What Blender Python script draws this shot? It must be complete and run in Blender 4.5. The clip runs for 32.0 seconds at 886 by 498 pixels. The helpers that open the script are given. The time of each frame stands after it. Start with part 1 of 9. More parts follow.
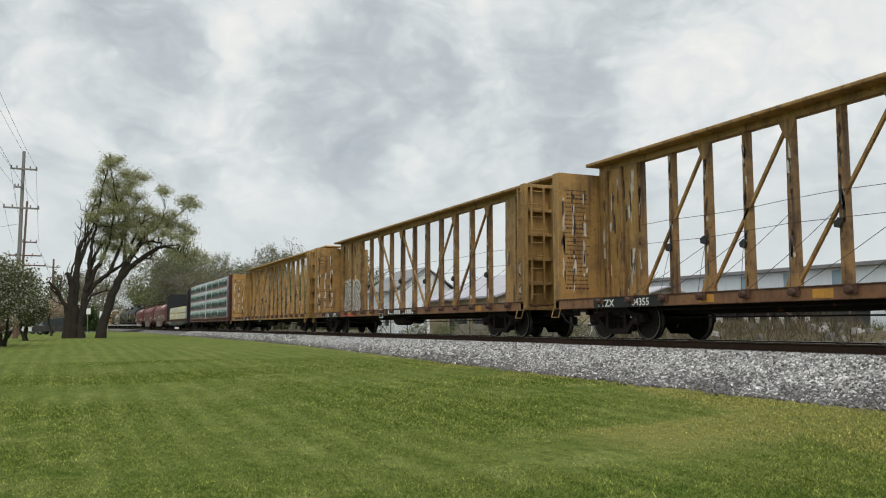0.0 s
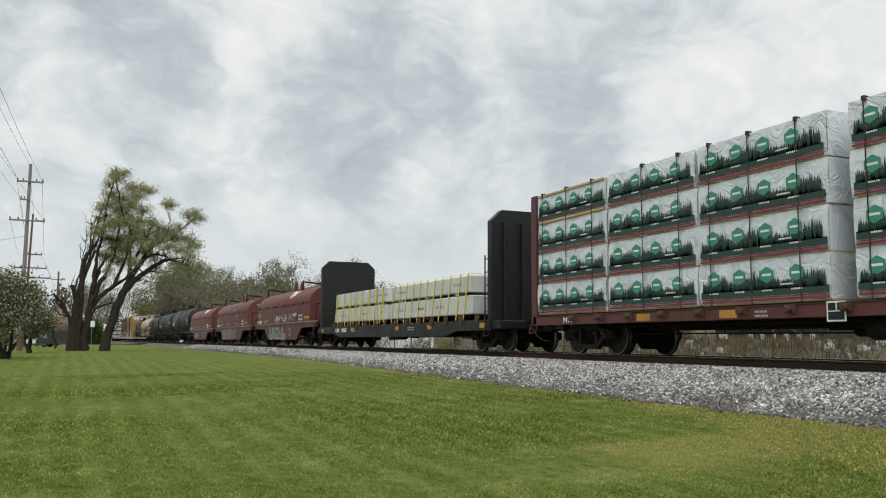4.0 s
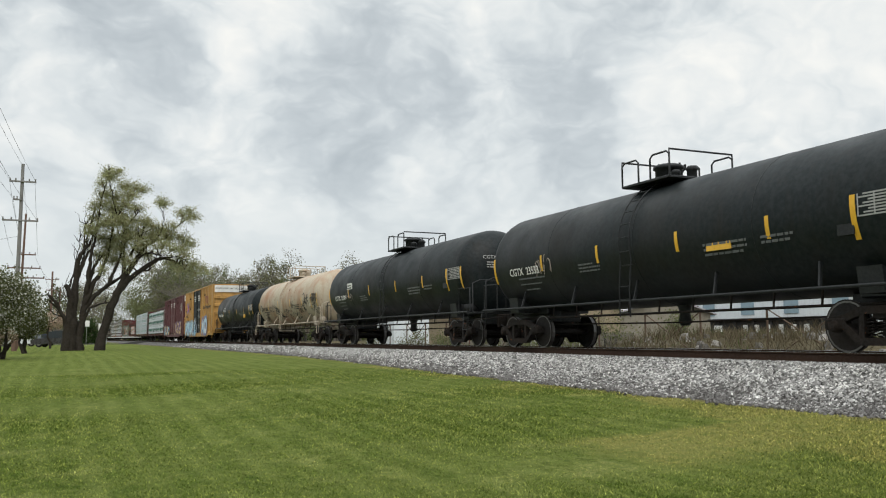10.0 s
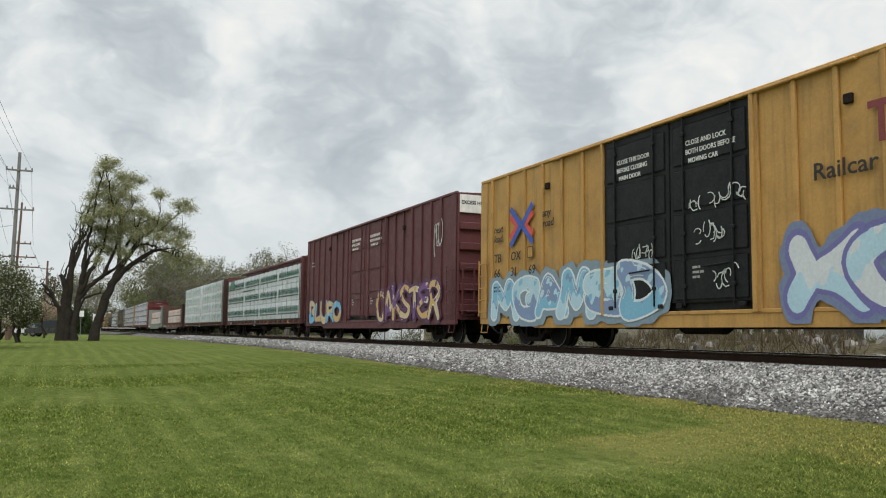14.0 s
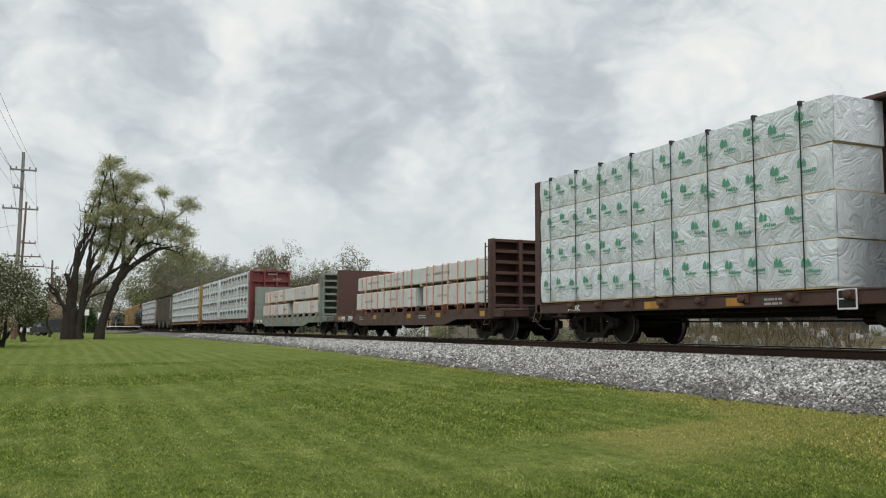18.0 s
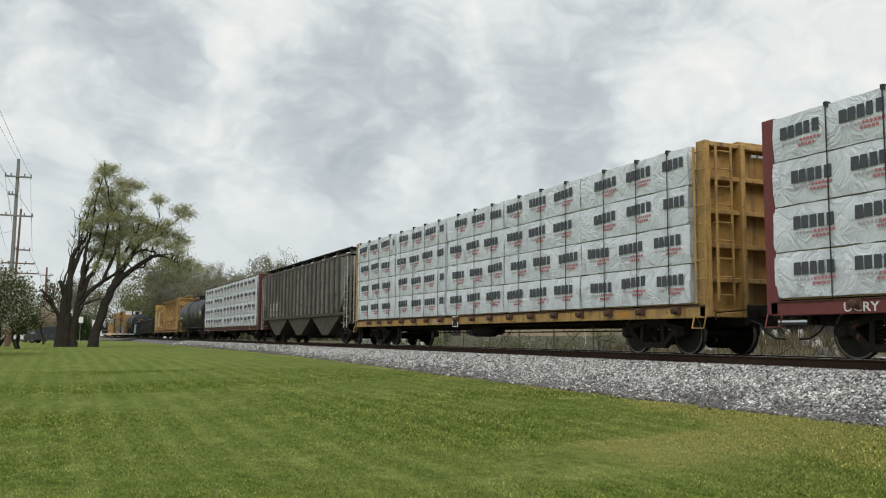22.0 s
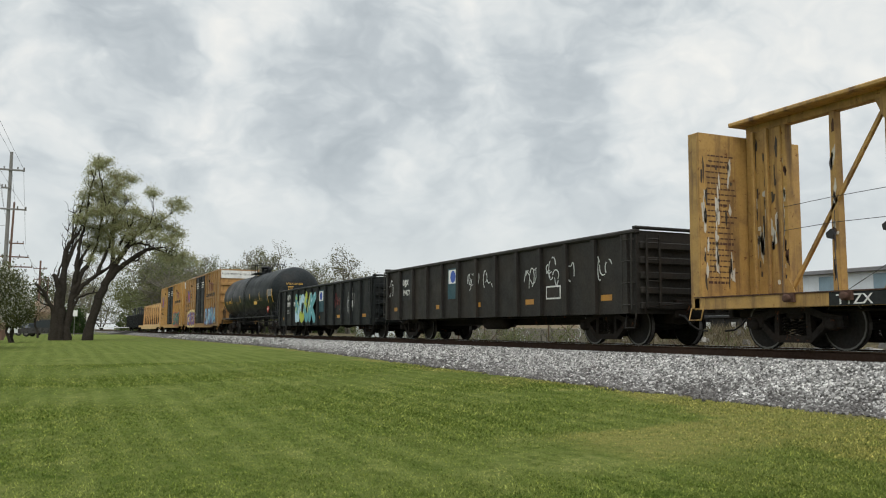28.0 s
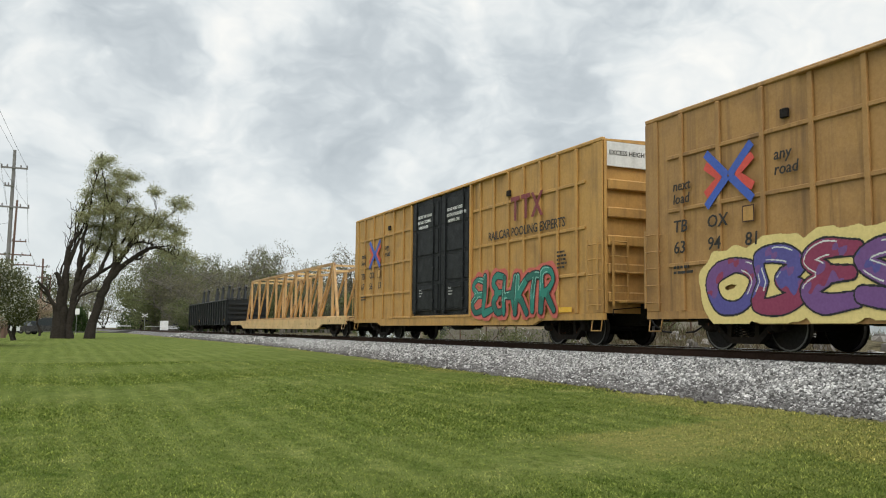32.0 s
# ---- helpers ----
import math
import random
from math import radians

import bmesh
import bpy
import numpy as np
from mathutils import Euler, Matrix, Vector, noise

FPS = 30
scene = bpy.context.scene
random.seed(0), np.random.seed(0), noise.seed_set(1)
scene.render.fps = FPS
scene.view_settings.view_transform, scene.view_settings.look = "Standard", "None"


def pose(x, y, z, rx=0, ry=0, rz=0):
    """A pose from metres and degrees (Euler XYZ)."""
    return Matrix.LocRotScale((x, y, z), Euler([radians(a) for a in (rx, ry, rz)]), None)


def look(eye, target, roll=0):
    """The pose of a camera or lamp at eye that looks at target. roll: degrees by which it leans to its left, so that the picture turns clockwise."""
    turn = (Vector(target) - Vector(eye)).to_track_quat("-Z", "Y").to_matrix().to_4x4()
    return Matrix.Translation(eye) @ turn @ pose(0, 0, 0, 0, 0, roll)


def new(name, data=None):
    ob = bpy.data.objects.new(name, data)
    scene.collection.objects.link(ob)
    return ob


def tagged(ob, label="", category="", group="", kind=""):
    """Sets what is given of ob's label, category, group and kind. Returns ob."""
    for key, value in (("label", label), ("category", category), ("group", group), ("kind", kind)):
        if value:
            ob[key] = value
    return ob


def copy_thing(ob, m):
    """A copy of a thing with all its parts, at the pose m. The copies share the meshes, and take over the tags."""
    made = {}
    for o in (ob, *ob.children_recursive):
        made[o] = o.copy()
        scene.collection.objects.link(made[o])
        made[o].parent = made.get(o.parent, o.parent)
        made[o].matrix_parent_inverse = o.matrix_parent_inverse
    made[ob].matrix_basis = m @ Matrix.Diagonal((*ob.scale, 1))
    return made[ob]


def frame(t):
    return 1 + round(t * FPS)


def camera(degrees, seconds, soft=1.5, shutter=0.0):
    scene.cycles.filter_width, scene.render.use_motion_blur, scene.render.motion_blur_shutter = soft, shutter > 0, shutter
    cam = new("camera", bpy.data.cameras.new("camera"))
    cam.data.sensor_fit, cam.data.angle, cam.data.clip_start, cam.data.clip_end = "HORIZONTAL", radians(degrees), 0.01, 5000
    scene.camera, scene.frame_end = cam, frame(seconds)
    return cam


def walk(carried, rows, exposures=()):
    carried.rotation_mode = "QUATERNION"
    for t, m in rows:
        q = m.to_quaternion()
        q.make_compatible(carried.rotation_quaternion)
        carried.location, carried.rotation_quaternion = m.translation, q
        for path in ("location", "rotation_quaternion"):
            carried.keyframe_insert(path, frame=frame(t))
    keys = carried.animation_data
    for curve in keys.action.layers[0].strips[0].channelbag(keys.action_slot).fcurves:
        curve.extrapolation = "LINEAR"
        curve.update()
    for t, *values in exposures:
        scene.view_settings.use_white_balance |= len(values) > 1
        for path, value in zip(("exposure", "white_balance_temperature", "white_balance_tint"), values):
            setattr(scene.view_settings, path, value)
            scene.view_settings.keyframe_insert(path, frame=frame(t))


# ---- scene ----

# camera: one hand-held stand on the lawn; x right of the track's line, y along the track, z up
EYE_Z = 1.45
RAIL_Z = 1.14          # top of the rails
TRACK_X = 13.4         # middle of the track
SPEED = 17.740        # metres a second, towards -y
cam = camera(54.57, 32.0, soft=1.1)
# seconds, heading to the right of the track, tilt up, lean
TURNS = [
    (0, 23.766, 5.162, -0.030), (0.5, 23.660, 5.231, 0.219), (1, 23.510, 5.508, 0.138), (1.5, 23.459, 5.700, 0.007),
    (2, 23.507, 5.752, 0.024), (2.5, 23.519, 5.790, 0.124), (3, 23.475, 5.910, 0.255), (3.5, 23.436, 6.071, 0.361),
    (5.5, 23.747, 6.277, -0.076), (6, 23.656, 6.503, -0.326), (6.5, 23.526, 6.725, -0.288), (7, 23.529, 6.756, -0.168),
    (7.5, 23.458, 6.530, -0.189), (8, 23.401, 6.257, -0.176), (8.5, 23.456, 6.064, -0.241), (9, 23.583, 5.988, -0.201),
    (9.5, 23.705, 5.931, -0.220), (10, 23.830, 5.860, -0.310), (10.5, 23.784, 5.884, -0.078), (11, 23.653, 5.932, 0.265),
    (11.5, 23.813, 5.877, 0.385), (12, 24.047, 5.783, 0.388), (12.5, 24.094, 5.651, 0.485), (13, 24.035, 5.656, 0.551),
    (13.5, 24.165, 5.701, 0.485), (14, 24.083, 5.633, 0.713), (14.5, 23.816, 5.592, 0.763), (16.5, 23.581, 5.284, 0.380),
    (17, 23.578, 5.172, 0.385), (17.5, 23.685, 5.300, 0.368), (18, 23.829, 5.371, 0.282), (18.5, 24.011, 5.507, 0.301),
    (19, 24.160, 5.636, 0.355), (19.5, 24.160, 5.636, 0.355), (20, 24.163, 5.729, 0.444), (20.5, 24.220, 5.791, 0.514),
    (21, 24.272, 5.795, 0.513), (21.5, 24.277, 5.848, 0.452), (22, 24.130, 5.926, 0.434), (22.5, 24.069, 5.806, 0.508),
    (23, 24.015, 5.695, 0.497), (23.5, 23.945, 5.617, 0.418), (24, 23.925, 5.634, 0.316), (24.5, 23.974, 5.662, 0.235),
    (25, 24.138, 5.694, 0.321), (25.5, 24.169, 5.624, 0.310), (27.5, 24.432, 5.389, 0.324), (28, 24.482, 5.443, 0.307),
    (28.5, 24.395, 5.449, 0.266), (29, 24.350, 5.417, 0.415), (29.5, 24.321, 5.411, 0.400), (30, 24.385, 5.467, 0.382),
    (30.5, 24.407, 5.504, 0.472), (31, 24.439, 5.483, 0.561), (31.5, 24.387, 5.396, 0.577), (32, 24.341, 5.464, 0.642)]
walk(cam, [(t, pose(0, 0, EYE_Z, 90 + tilt, 0, -head) @ pose(0, 0, 0, 0, 0, lean)) for t, head, tilt, lean in TURNS],
     [(0, -.09), (3, -.07), (7, -.08), (9, .02), (12, 0), (14, -.05), (18, -.07), (20, -.08), (25, -.02), (28, -.08), (30, -.03), (31, .0), (32, .06)])

# ---- light: a bright overcast sky with broken grey clouds ----
def build_world():
    world = bpy.data.worlds.new("sky")
    scene.world = world
    world.use_nodes = True
    nt = world.node_tree
    nt.nodes.clear()
    N = nt.nodes.new
    L = nt.links.new
    out, bg = N("ShaderNodeOutputWorld"), N("ShaderNodeBackground")
    co = N("ShaderNodeTexCoord")
    sky = N("ShaderNodeTexSky")
    sky.sky_type, sky.sun_disc = "NISHITA", False
    sky.sun_elevation, sky.sun_rotation = radians(52), radians(197)

    def math_(op, a, b, c=None):
        n = N("ShaderNodeMath")
        n.operation = op
        for i, v in enumerate((a, b, c)):
            if v is None:
                continue
            if isinstance(v, (int, float)):
                n.inputs[i].default_value = v
            else:
                L(v, n.inputs[i])
        return n.outputs[0]

    def vmath(op, a, b):
        n = N("ShaderNodeVectorMath")
        n.operation = op
        for i, v in enumerate((a, b)):
            if isinstance(v, tuple):
                n.inputs[i].default_value = v
            else:
                L(v, n.inputs[i])
        return n

    def noise_(vec, scale, detail, rough):
        n = N("ShaderNodeTexNoise")
        n.inputs["Scale"].default_value, n.inputs["Detail"].default_value, n.inputs["Roughness"].default_value = scale, detail, rough
        L(vec, n.inputs["Vector"])
        return n

    way = co.outputs["Generated"]
    sep = N("ShaderNodeSeparateXYZ")
    L(way, sep.inputs[0])
    up = math_("MAXIMUM", sep.outputs["Z"], 0.0)
    lift = math_("ADD", up, 0.22)
    flat = N("ShaderNodeCombineXYZ")
    L(math_("DIVIDE", sep.outputs["X"], lift), flat.inputs[0])
    L(math_("DIVIDE", sep.outputs["Y"], lift), flat.inputs[1])
    # cloud masses bend with a coarse noise, so that their edges are ragged
    tall = vmath("MULTIPLY", way, (1.0, 1.0, 1.55))
    warp = noise_(tall.outputs[0], 7.0, 3.5, 0.52)
    bend = vmath("SUBTRACT", warp.outputs["Color"], (0.5, 0.5, 0.5))
    bend2 = vmath("MULTIPLY", bend.outputs[0], (0.10, 0.10, 0.08))
    d = vmath("ADD", way, bend2.outputs[0])
    dn = vmath("NORMALIZE", d.outputs[0], (0, 0, 0))
    total = None
    # direction, half width in degrees, how much lighter or darker
    for cx, cy, cz, deg, amp in CLOUD_MASSES:
        dot = vmath("DOT_PRODUCT", dn.outputs[0], (cx, cy, cz))
        m = N("ShaderNodeMapRange")
        m.interpolation_type = "SMOOTHERSTEP"
        m.inputs["From Min"].default_value, m.inputs["From Max"].default_value = math.cos(radians(deg)), math.cos(radians(deg * 0.08))
        m.inputs["To Min"].default_value, m.inputs["To Max"].default_value = 0.0, amp * 0.62
        L(dot.outputs["Value"], m.inputs["Value"])
        total = m.outputs[0] if total is None else math_("ADD", total, m.outputs[0])
    big = noise_(d.outputs[0], 8.0, 4.5, 0.5)
    fine = noise_(tall.outputs[0], 24.0, 6.0, 0.55)
    # puffy heads: rounded cells, bent by the same coarse noise
    puff = N("ShaderNodeTexVoronoi")
    puff.feature = "SMOOTH_F1"
    puff.inputs["Scale"].default_value, puff.inputs["Smoothness"].default_value = 15.0, 0.55
    puff.inputs["Detail"].default_value, puff.inputs["Roughness"].default_value = 3.0, 0.5
    soft = vmath("MULTIPLY", bend.outputs[0], (0.22, 0.22, 0.16))
    heads = vmath("MULTIPLY", vmath("ADD", way, soft.outputs[0]).outputs[0], (1.0, 1.0, 1.5))
    L(heads.outputs[0], puff.inputs["Vector"])
    cloud = math_("ADD", math_("MULTIPLY_ADD", big.outputs["Fac"], 1.05, -0.525), math_("MULTIPLY_ADD", fine.outputs["Fac"], 0.16, -0.08))
    cloud = math_("ADD", cloud, math_("MULTIPLY_ADD", puff.outputs["Distance"], -0.38, 0.27))
    value = math_("ADD", math_("ADD", total, cloud), 0.635)
    # far down the sky the clouds merge into one pale veil
    veil = N("ShaderNodeMapRange")
    veil.inputs["From Min"].default_value, veil.inputs["From Max"].default_value = 0.04, 0.20
    L(sep.outputs["Z"], veil.inputs["Value"])
    value = math_("ADD", math_("MULTIPLY", math_("SUBTRACT", value, 0.56), veil.outputs[0]), 0.56)
    ramp = N("ShaderNodeValToRGB")
    els = ramp.color_ramp.elements
    els[0].position, els[0].color = 0.05, (0.45, 0.50, 0.53, 1)
    els[1].position, els[1].color = 1.0, (0.98, 0.975, 0.93, 1)
    for pos, col in ((0.36, (0.59, 0.64, 0.665, 1)), (0.56, (0.73, 0.775, 0.785, 1)), (0.74, (0.85, 0.875, 0.865, 1))):
        e = els.new(pos)
        e.color = col
    L(value, ramp.inputs[0])
    thin = N("ShaderNodeMixRGB")
    thin.inputs[0].default_value = 0.06
    scaled = N("ShaderNodeMixRGB")
    scaled.blend_type, scaled.inputs[0].default_value = "MULTIPLY", 1.0
    scaled.inputs[2].default_value = (0.1, 0.1, 0.1, 1)
    L(sky.outputs[0], scaled.inputs[1])
    L(ramp.outputs[0], thin.inputs[1])
    L(scaled.outputs[0], thin.inputs[2])
    L(thin.outputs[0], bg.inputs["Color"])
    # an overcast sky is two to three times brighter overhead than low down
    zenith = N("ShaderNodeMapRange")
    zenith.interpolation_type = "SMOOTHSTEP"
    zenith.inputs["From Min"].default_value, zenith.inputs["From Max"].default_value = 0.36, 0.95
    zenith.inputs["To Min"].default_value, zenith.inputs["To Max"].default_value = 1.0, 2.5
    L(sep.outputs["Z"], zenith.inputs["Value"])
    L(zenith.outputs[0], bg.inputs["Strength"])
    L(bg.outputs[0], out.inputs[0])


CLOUD_MASSES = [(0.010, 0.954, 0.300, 9, -0.26), (0.070, 0.944, 0.324, 6, -0.18), (-0.039, 0.946, 0.321, 7, -0.16), (0.291, 0.924, 0.250, 7, -0.22),
                (0.237, 0.921, 0.308, 5, -0.14), (0.258, 0.945, 0.199, 6, -0.14), (0.358, 0.882, 0.306, 6, -0.20), (0.429, 0.868, 0.251, 5, -0.2),
                (0.508, 0.799, 0.320, 6, -0.18), (0.546, 0.802, 0.241, 6, -0.08), (0.495, 0.841, 0.218, 5, 0.04), (0.621, 0.706, 0.341, 6, -0.2),
                (0.151, 0.929, 0.337, 5, 0.12), (0.172, 0.942, 0.287, 4, 0.14), (0.104, 0.965, 0.240, 5, 0.18), (-0.037, 0.969, 0.244, 7, 0.24)]
CLOUD_MASSES += [(0.029, 0.972, 0.234, 5, 0.14), (0.430, 0.855, 0.290, 3.5, 0.2), (0.457, 0.866, 0.203, 4, 0.22), (0.391, 0.893, 0.223, 3, 0.12),
                 (0.605, 0.735, 0.307, 6, 0.16), (0.710, 0.648, 0.276, 11, 0.28), (0.661, 0.713, 0.232, 8, 0.16), (0.562, 0.804, 0.197, 4, 0.14),
                 (0.101, 0.980, 0.173, 6, 0.1), (0.260, 0.950, 0.173, 4, 0.1), (0.191, 0.917, 0.351, 3, 0.1)]
build_world()
sun = new("sun", bpy.data.lights.new("sun", "SUN"))
sun.data.energy, sun.data.angle, sun.data.color = 1.5, radians(35), (1.0, 0.965, 0.91)
sun.matrix_world = look((0, 0, 60), (12, 40, 6))
scene.view_settings.exposure = 0.0


# ---- materials ----
MATS = {}


def node_mat(name):
    m = bpy.data.materials.new(name)
    m.use_nodes = True
    nt = m.node_tree
    return m, nt, nt.nodes["Principled BSDF"]


def paint(name, color, rough=0.55, metal=0.0, dirt=(0.12, 0.09, 0.06), amount=0.35, scale=1.2, streak=0.5, rust=0.0, bump=0.006, vary=0.06, fine=18.0, spec=0.35, rust_tone=(0.14, 0.055, 0.025)):
    """Weathered surface: base colour, soft stains, run-down streaks, specks of rust, fine relief."""
    if name in MATS:
        return MATS[name]
    m, nt, bsdf = node_mat(name)
    N, L = nt.nodes.new, nt.links.new
    co = N("ShaderNodeTexCoord")
    info = N("ShaderNodeObjectInfo")
    shift = N("ShaderNodeVectorMath")
    shift.operation = "MULTIPLY_ADD"
    shift.inputs[1].default_value = (1, 1, 1)
    comb = N("ShaderNodeCombineXYZ")
    mul = N("ShaderNodeMath")
    mul.operation = "MULTIPLY"
    mul.inputs[1].default_value = 37.0
    L(info.outputs["Random"], mul.inputs[0])
    L(mul.outputs[0], comb.inputs[1])
    L(co.outputs["Object"], shift.inputs[0])
    L(comb.outputs[0], shift.inputs[2])

    def tex(sc, detail, r=0.6, stretch=None):
        src = shift.outputs[0]
        if stretch:
            mp = N("ShaderNodeMapping")
            mp.inputs["Scale"].default_value = stretch
            L(src, mp.inputs[0])
            src = mp.outputs[0]
        n = N("ShaderNodeTexNoise")
        n.inputs["Scale"].default_value, n.inputs["Detail"].default_value, n.inputs["Roughness"].default_value = sc, detail, r
        L(src, n.inputs["Vector"])
        return n.outputs["Fac"]

    def ranged(v, a, b, lo=0.0, hi=1.0):
        r = N("ShaderNodeMapRange")
        r.inputs["From Min"].default_value, r.inputs["From Max"].default_value = a, b
        r.inputs["To Min"].default_value, r.inputs["To Max"].default_value = lo, hi
        L(v, r.inputs["Value"])
        return r.outputs[0]

    def mix(fac, a, b, kind="MIX"):
        x = N("ShaderNodeMixRGB")
        x.blend_type = kind
        for i, v in enumerate((fac, a, b)):
            if isinstance(v, (int, float)):
                x.inputs[i].default_value = (v, v, v, 1) if i else v
            elif isinstance(v, tuple):
                x.inputs[i].default_value = (*v, 1)
            else:
                L(v, x.inputs[i])
        return x.outputs[0]

    lighter = tuple(min(1, c * 1.12 + 0.01) for c in color)
    col = mix(ranged(tex(fine, 4), 0.35, 0.65), color, lighter)
    col = mix(ranged(info.outputs["Random"], 0, 1, 0, vary * 2), col, tuple(c * 0.55 for c in color))
    stain = ranged(tex(scale, 6, 0.65), 0.46, 0.72, 0, amount)
    col = mix(stain, col, dirt)
    if streak:
        s = ranged(tex(1.0, 5, 0.6, (5.0, 5.0, 0.35)), 0.5, 0.75, 0, streak * amount * 1.6)
        col = mix(s, col, tuple(c * 0.8 for c in dirt))
    rgh = ranged(tex(scale * 2.5, 4), 0.3, 0.7, rough - 0.08, min(1.0, rough + 0.12))
    if rust:
        rmask = ranged(tex(scale * 3.2, 8, 0.72), 0.62 - 0.16 * rust, 0.68 - 0.12 * rust)
        col = mix(rmask, col, rust_tone)
        rgh = mix(rmask, rgh, 0.9)
    L(col, bsdf.inputs["Base Color"])
    L(rgh, bsdf.inputs["Roughness"])
    bsdf.inputs["Metallic"].default_value = metal
    bsdf.inputs["Specular IOR Level"].default_value = spec
    if bump:
        b = N("ShaderNodeBump")
        b.inputs["Strength"].default_value, b.inputs["Distance"].default_value = 0.6, bump
        L(tex(fine * 1.3, 5), b.inputs["Height"])
        L(b.outputs[0], bsdf.inputs["Normal"])
    MATS[name] = m
    return m


YELLOW_OLD = paint("grimy_yellow_paint", (0.32, 0.19, 0.06), amount=0.65, dirt=(0.085, 0.048, 0.03), rust=0.14, streak=0.9, scale=2.6)
YELLOW = paint("yellow_paint", (0.39, 0.235, 0.072), amount=0.7, dirt=(0.15, 0.085, 0.045), rust=0.06, streak=1.0, scale=2.2)
YELLOW_DULL = paint("dull_yellow_paint", (0.37, 0.205, 0.068), amount=0.5, dirt=(0.17, 0.095, 0.045), streak=0.9)
YELLOW_CLEAN = paint("clean_yellow_paint", (0.47, 0.262, 0.072), amount=0.45, dirt=(0.20, 0.115, 0.05), streak=0.8)
YELLOW_PALE = paint("pale_yellow_paint", (0.62, 0.42, 0.19), amount=0.3, rust=0.2)
MAROON = paint("maroon_paint", (0.10, 0.028, 0.026), amount=0.3, dirt=(0.05, 0.035, 0.03))
BROWN = paint("brown_paint", (0.066, 0.030, 0.023), amount=0.4, dirt=(0.06, 0.045, 0.035))
COIL_RED = paint("red_oxide_paint", (0.118, 0.030, 0.024), amount=0.5, dirt=(0.07, 0.033, 0.026), streak=0.8)
COIL_PANEL = paint("faded_red_oxide_paint", (0.108, 0.030, 0.025), amount=0.45, dirt=(0.07, 0.035, 0.028), streak=0.7)
BLACK = paint("black_paint", (0.0075, 0.009, 0.010), rough=0.5, amount=0.25, dirt=(0.022, 0.019, 0.016), scale=0.6, spec=0.3)
TANK_BLACK = paint("tank_black_paint", (0.0085, 0.0125, 0.0138), rough=0.45, amount=0.5, dirt=(0.022, 0.0185, 0.015), scale=0.4, streak=0.6, fine=9, bump=0.003, spec=0.15)
TANK_TAN = paint("tan_tank_paint", (0.40, 0.345, 0.26), rough=0.65, amount=0.98, dirt=(0.33, 0.15, 0.075), scale=0.55, streak=0.3, bump=0.004, rust=0.05)
DOOR_BLACK = paint("door_black_paint", (0.0055, 0.0068, 0.008), rough=0.5, amount=0.3, dirt=(0.02, 0.018, 0.016), spec=0.2)
GREENGREY = paint("green_grey_paint", (0.17, 0.20, 0.175), amount=0.35, dirt=(0.1, 0.08, 0.06), rust=0.25)
GONDOLA = paint("gondola_brown_black", (0.019, 0.017, 0.015), amount=0.5, dirt=(0.05, 0.038, 0.028), scale=0.8, spec=0.2)
GONDOLA_GREEN = paint("gondola_green_black", (0.009, 0.0115, 0.012), amount=0.4, dirt=(0.03, 0.025, 0.02), scale=0.8, spec=0.2)
HOPPER = paint("hopper_grey", (0.165, 0.163, 0.15), amount=0.9, dirt=(0.045, 0.040, 0.036), scale=0.9, streak=1.0, rust=0.30, rust_tone=(0.055, 0.038, 0.028))
HOPPER_RIB = paint("hopper_rib_brown", (0.085, 0.070, 0.058), amount=0.6, dirt=(0.04, 0.03, 0.024), rust=0.2)
HOPPER_LOW = paint("hopper_dirty_olive", (0.044, 0.032, 0.019), amount=0.5, dirt=(0.03, 0.026, 0.02))
STEEL_DARK = paint("grimy_truck_steel", (0.014, 0.0115, 0.010), rough=0.85, amount=0.5, dirt=(0.034, 0.022, 0.015), rust=0.1, spec=0.12)
WHEEL = paint("wheel_steel", (0.014, 0.0125, 0.012), rough=0.7, amount=0.4, dirt=(0.04, 0.027, 0.019), spec=0.15)
TREAD = paint("bright_wheel_rim", (0.15, 0.145, 0.14), rough=0.45, metal=0.7, amount=0.6, dirt=(0.06, 0.05, 0.045))
RAIL_SIDE = paint("rusty_rail", (0.045, 0.027, 0.019), rough=0.9, amount=0.4, streak=0, dirt=(0.08, 0.045, 0.028), spec=0.08)
RAIL_TOP = paint("polished_rail_head", (0.45, 0.45, 0.45), rough=0.25, metal=1.0, amount=0.1, streak=0)
BEAM_GREY = paint("pale_grey_beam", (0.54, 0.548, 0.53), rough=0.75, amount=0.35, dirt=(0.30, 0.30, 0.28), streak=0.6, scale=0.7)
BEAM_END = paint("weathered_beam_end", (0.30, 0.31, 0.29), rough=0.8, amount=0.6, dirt=(0.12, 0.12, 0.11))
LUMBER = paint("raw_lumber", (0.50, 0.36, 0.19), rough=0.8, amount=0.2, streak=0)
ORANGE = paint("orange_strap", (0.75, 0.16, 0.045), amount=0.1, streak=0)
STRAP_YELLOW = paint("yellow_strap", (0.72, 0.60, 0.06), amount=0.1, streak=0)
STRAP_BLACK = paint("black_strap", (0.02, 0.02, 0.022), amount=0.05, streak=0)
WHITE = paint("white_lettering", (0.72, 0.72, 0.70), amount=0.25, streak=0.3, bump=0)
DIM = paint("faded_white_print", (0.34, 0.34, 0.33), amount=0.3, streak=0.2, bump=0)
REFLECT = paint("amber_reflector", (0.72, 0.40, 0.03), rough=0.35, amount=0.1, streak=0, bump=0)
REFLECT_DULL = paint("dusty_reflector", (0.46, 0.22, 0.03), rough=0.5, amount=0.5, dirt=(0.20, 0.10, 0.04), streak=0.4, bump=0)
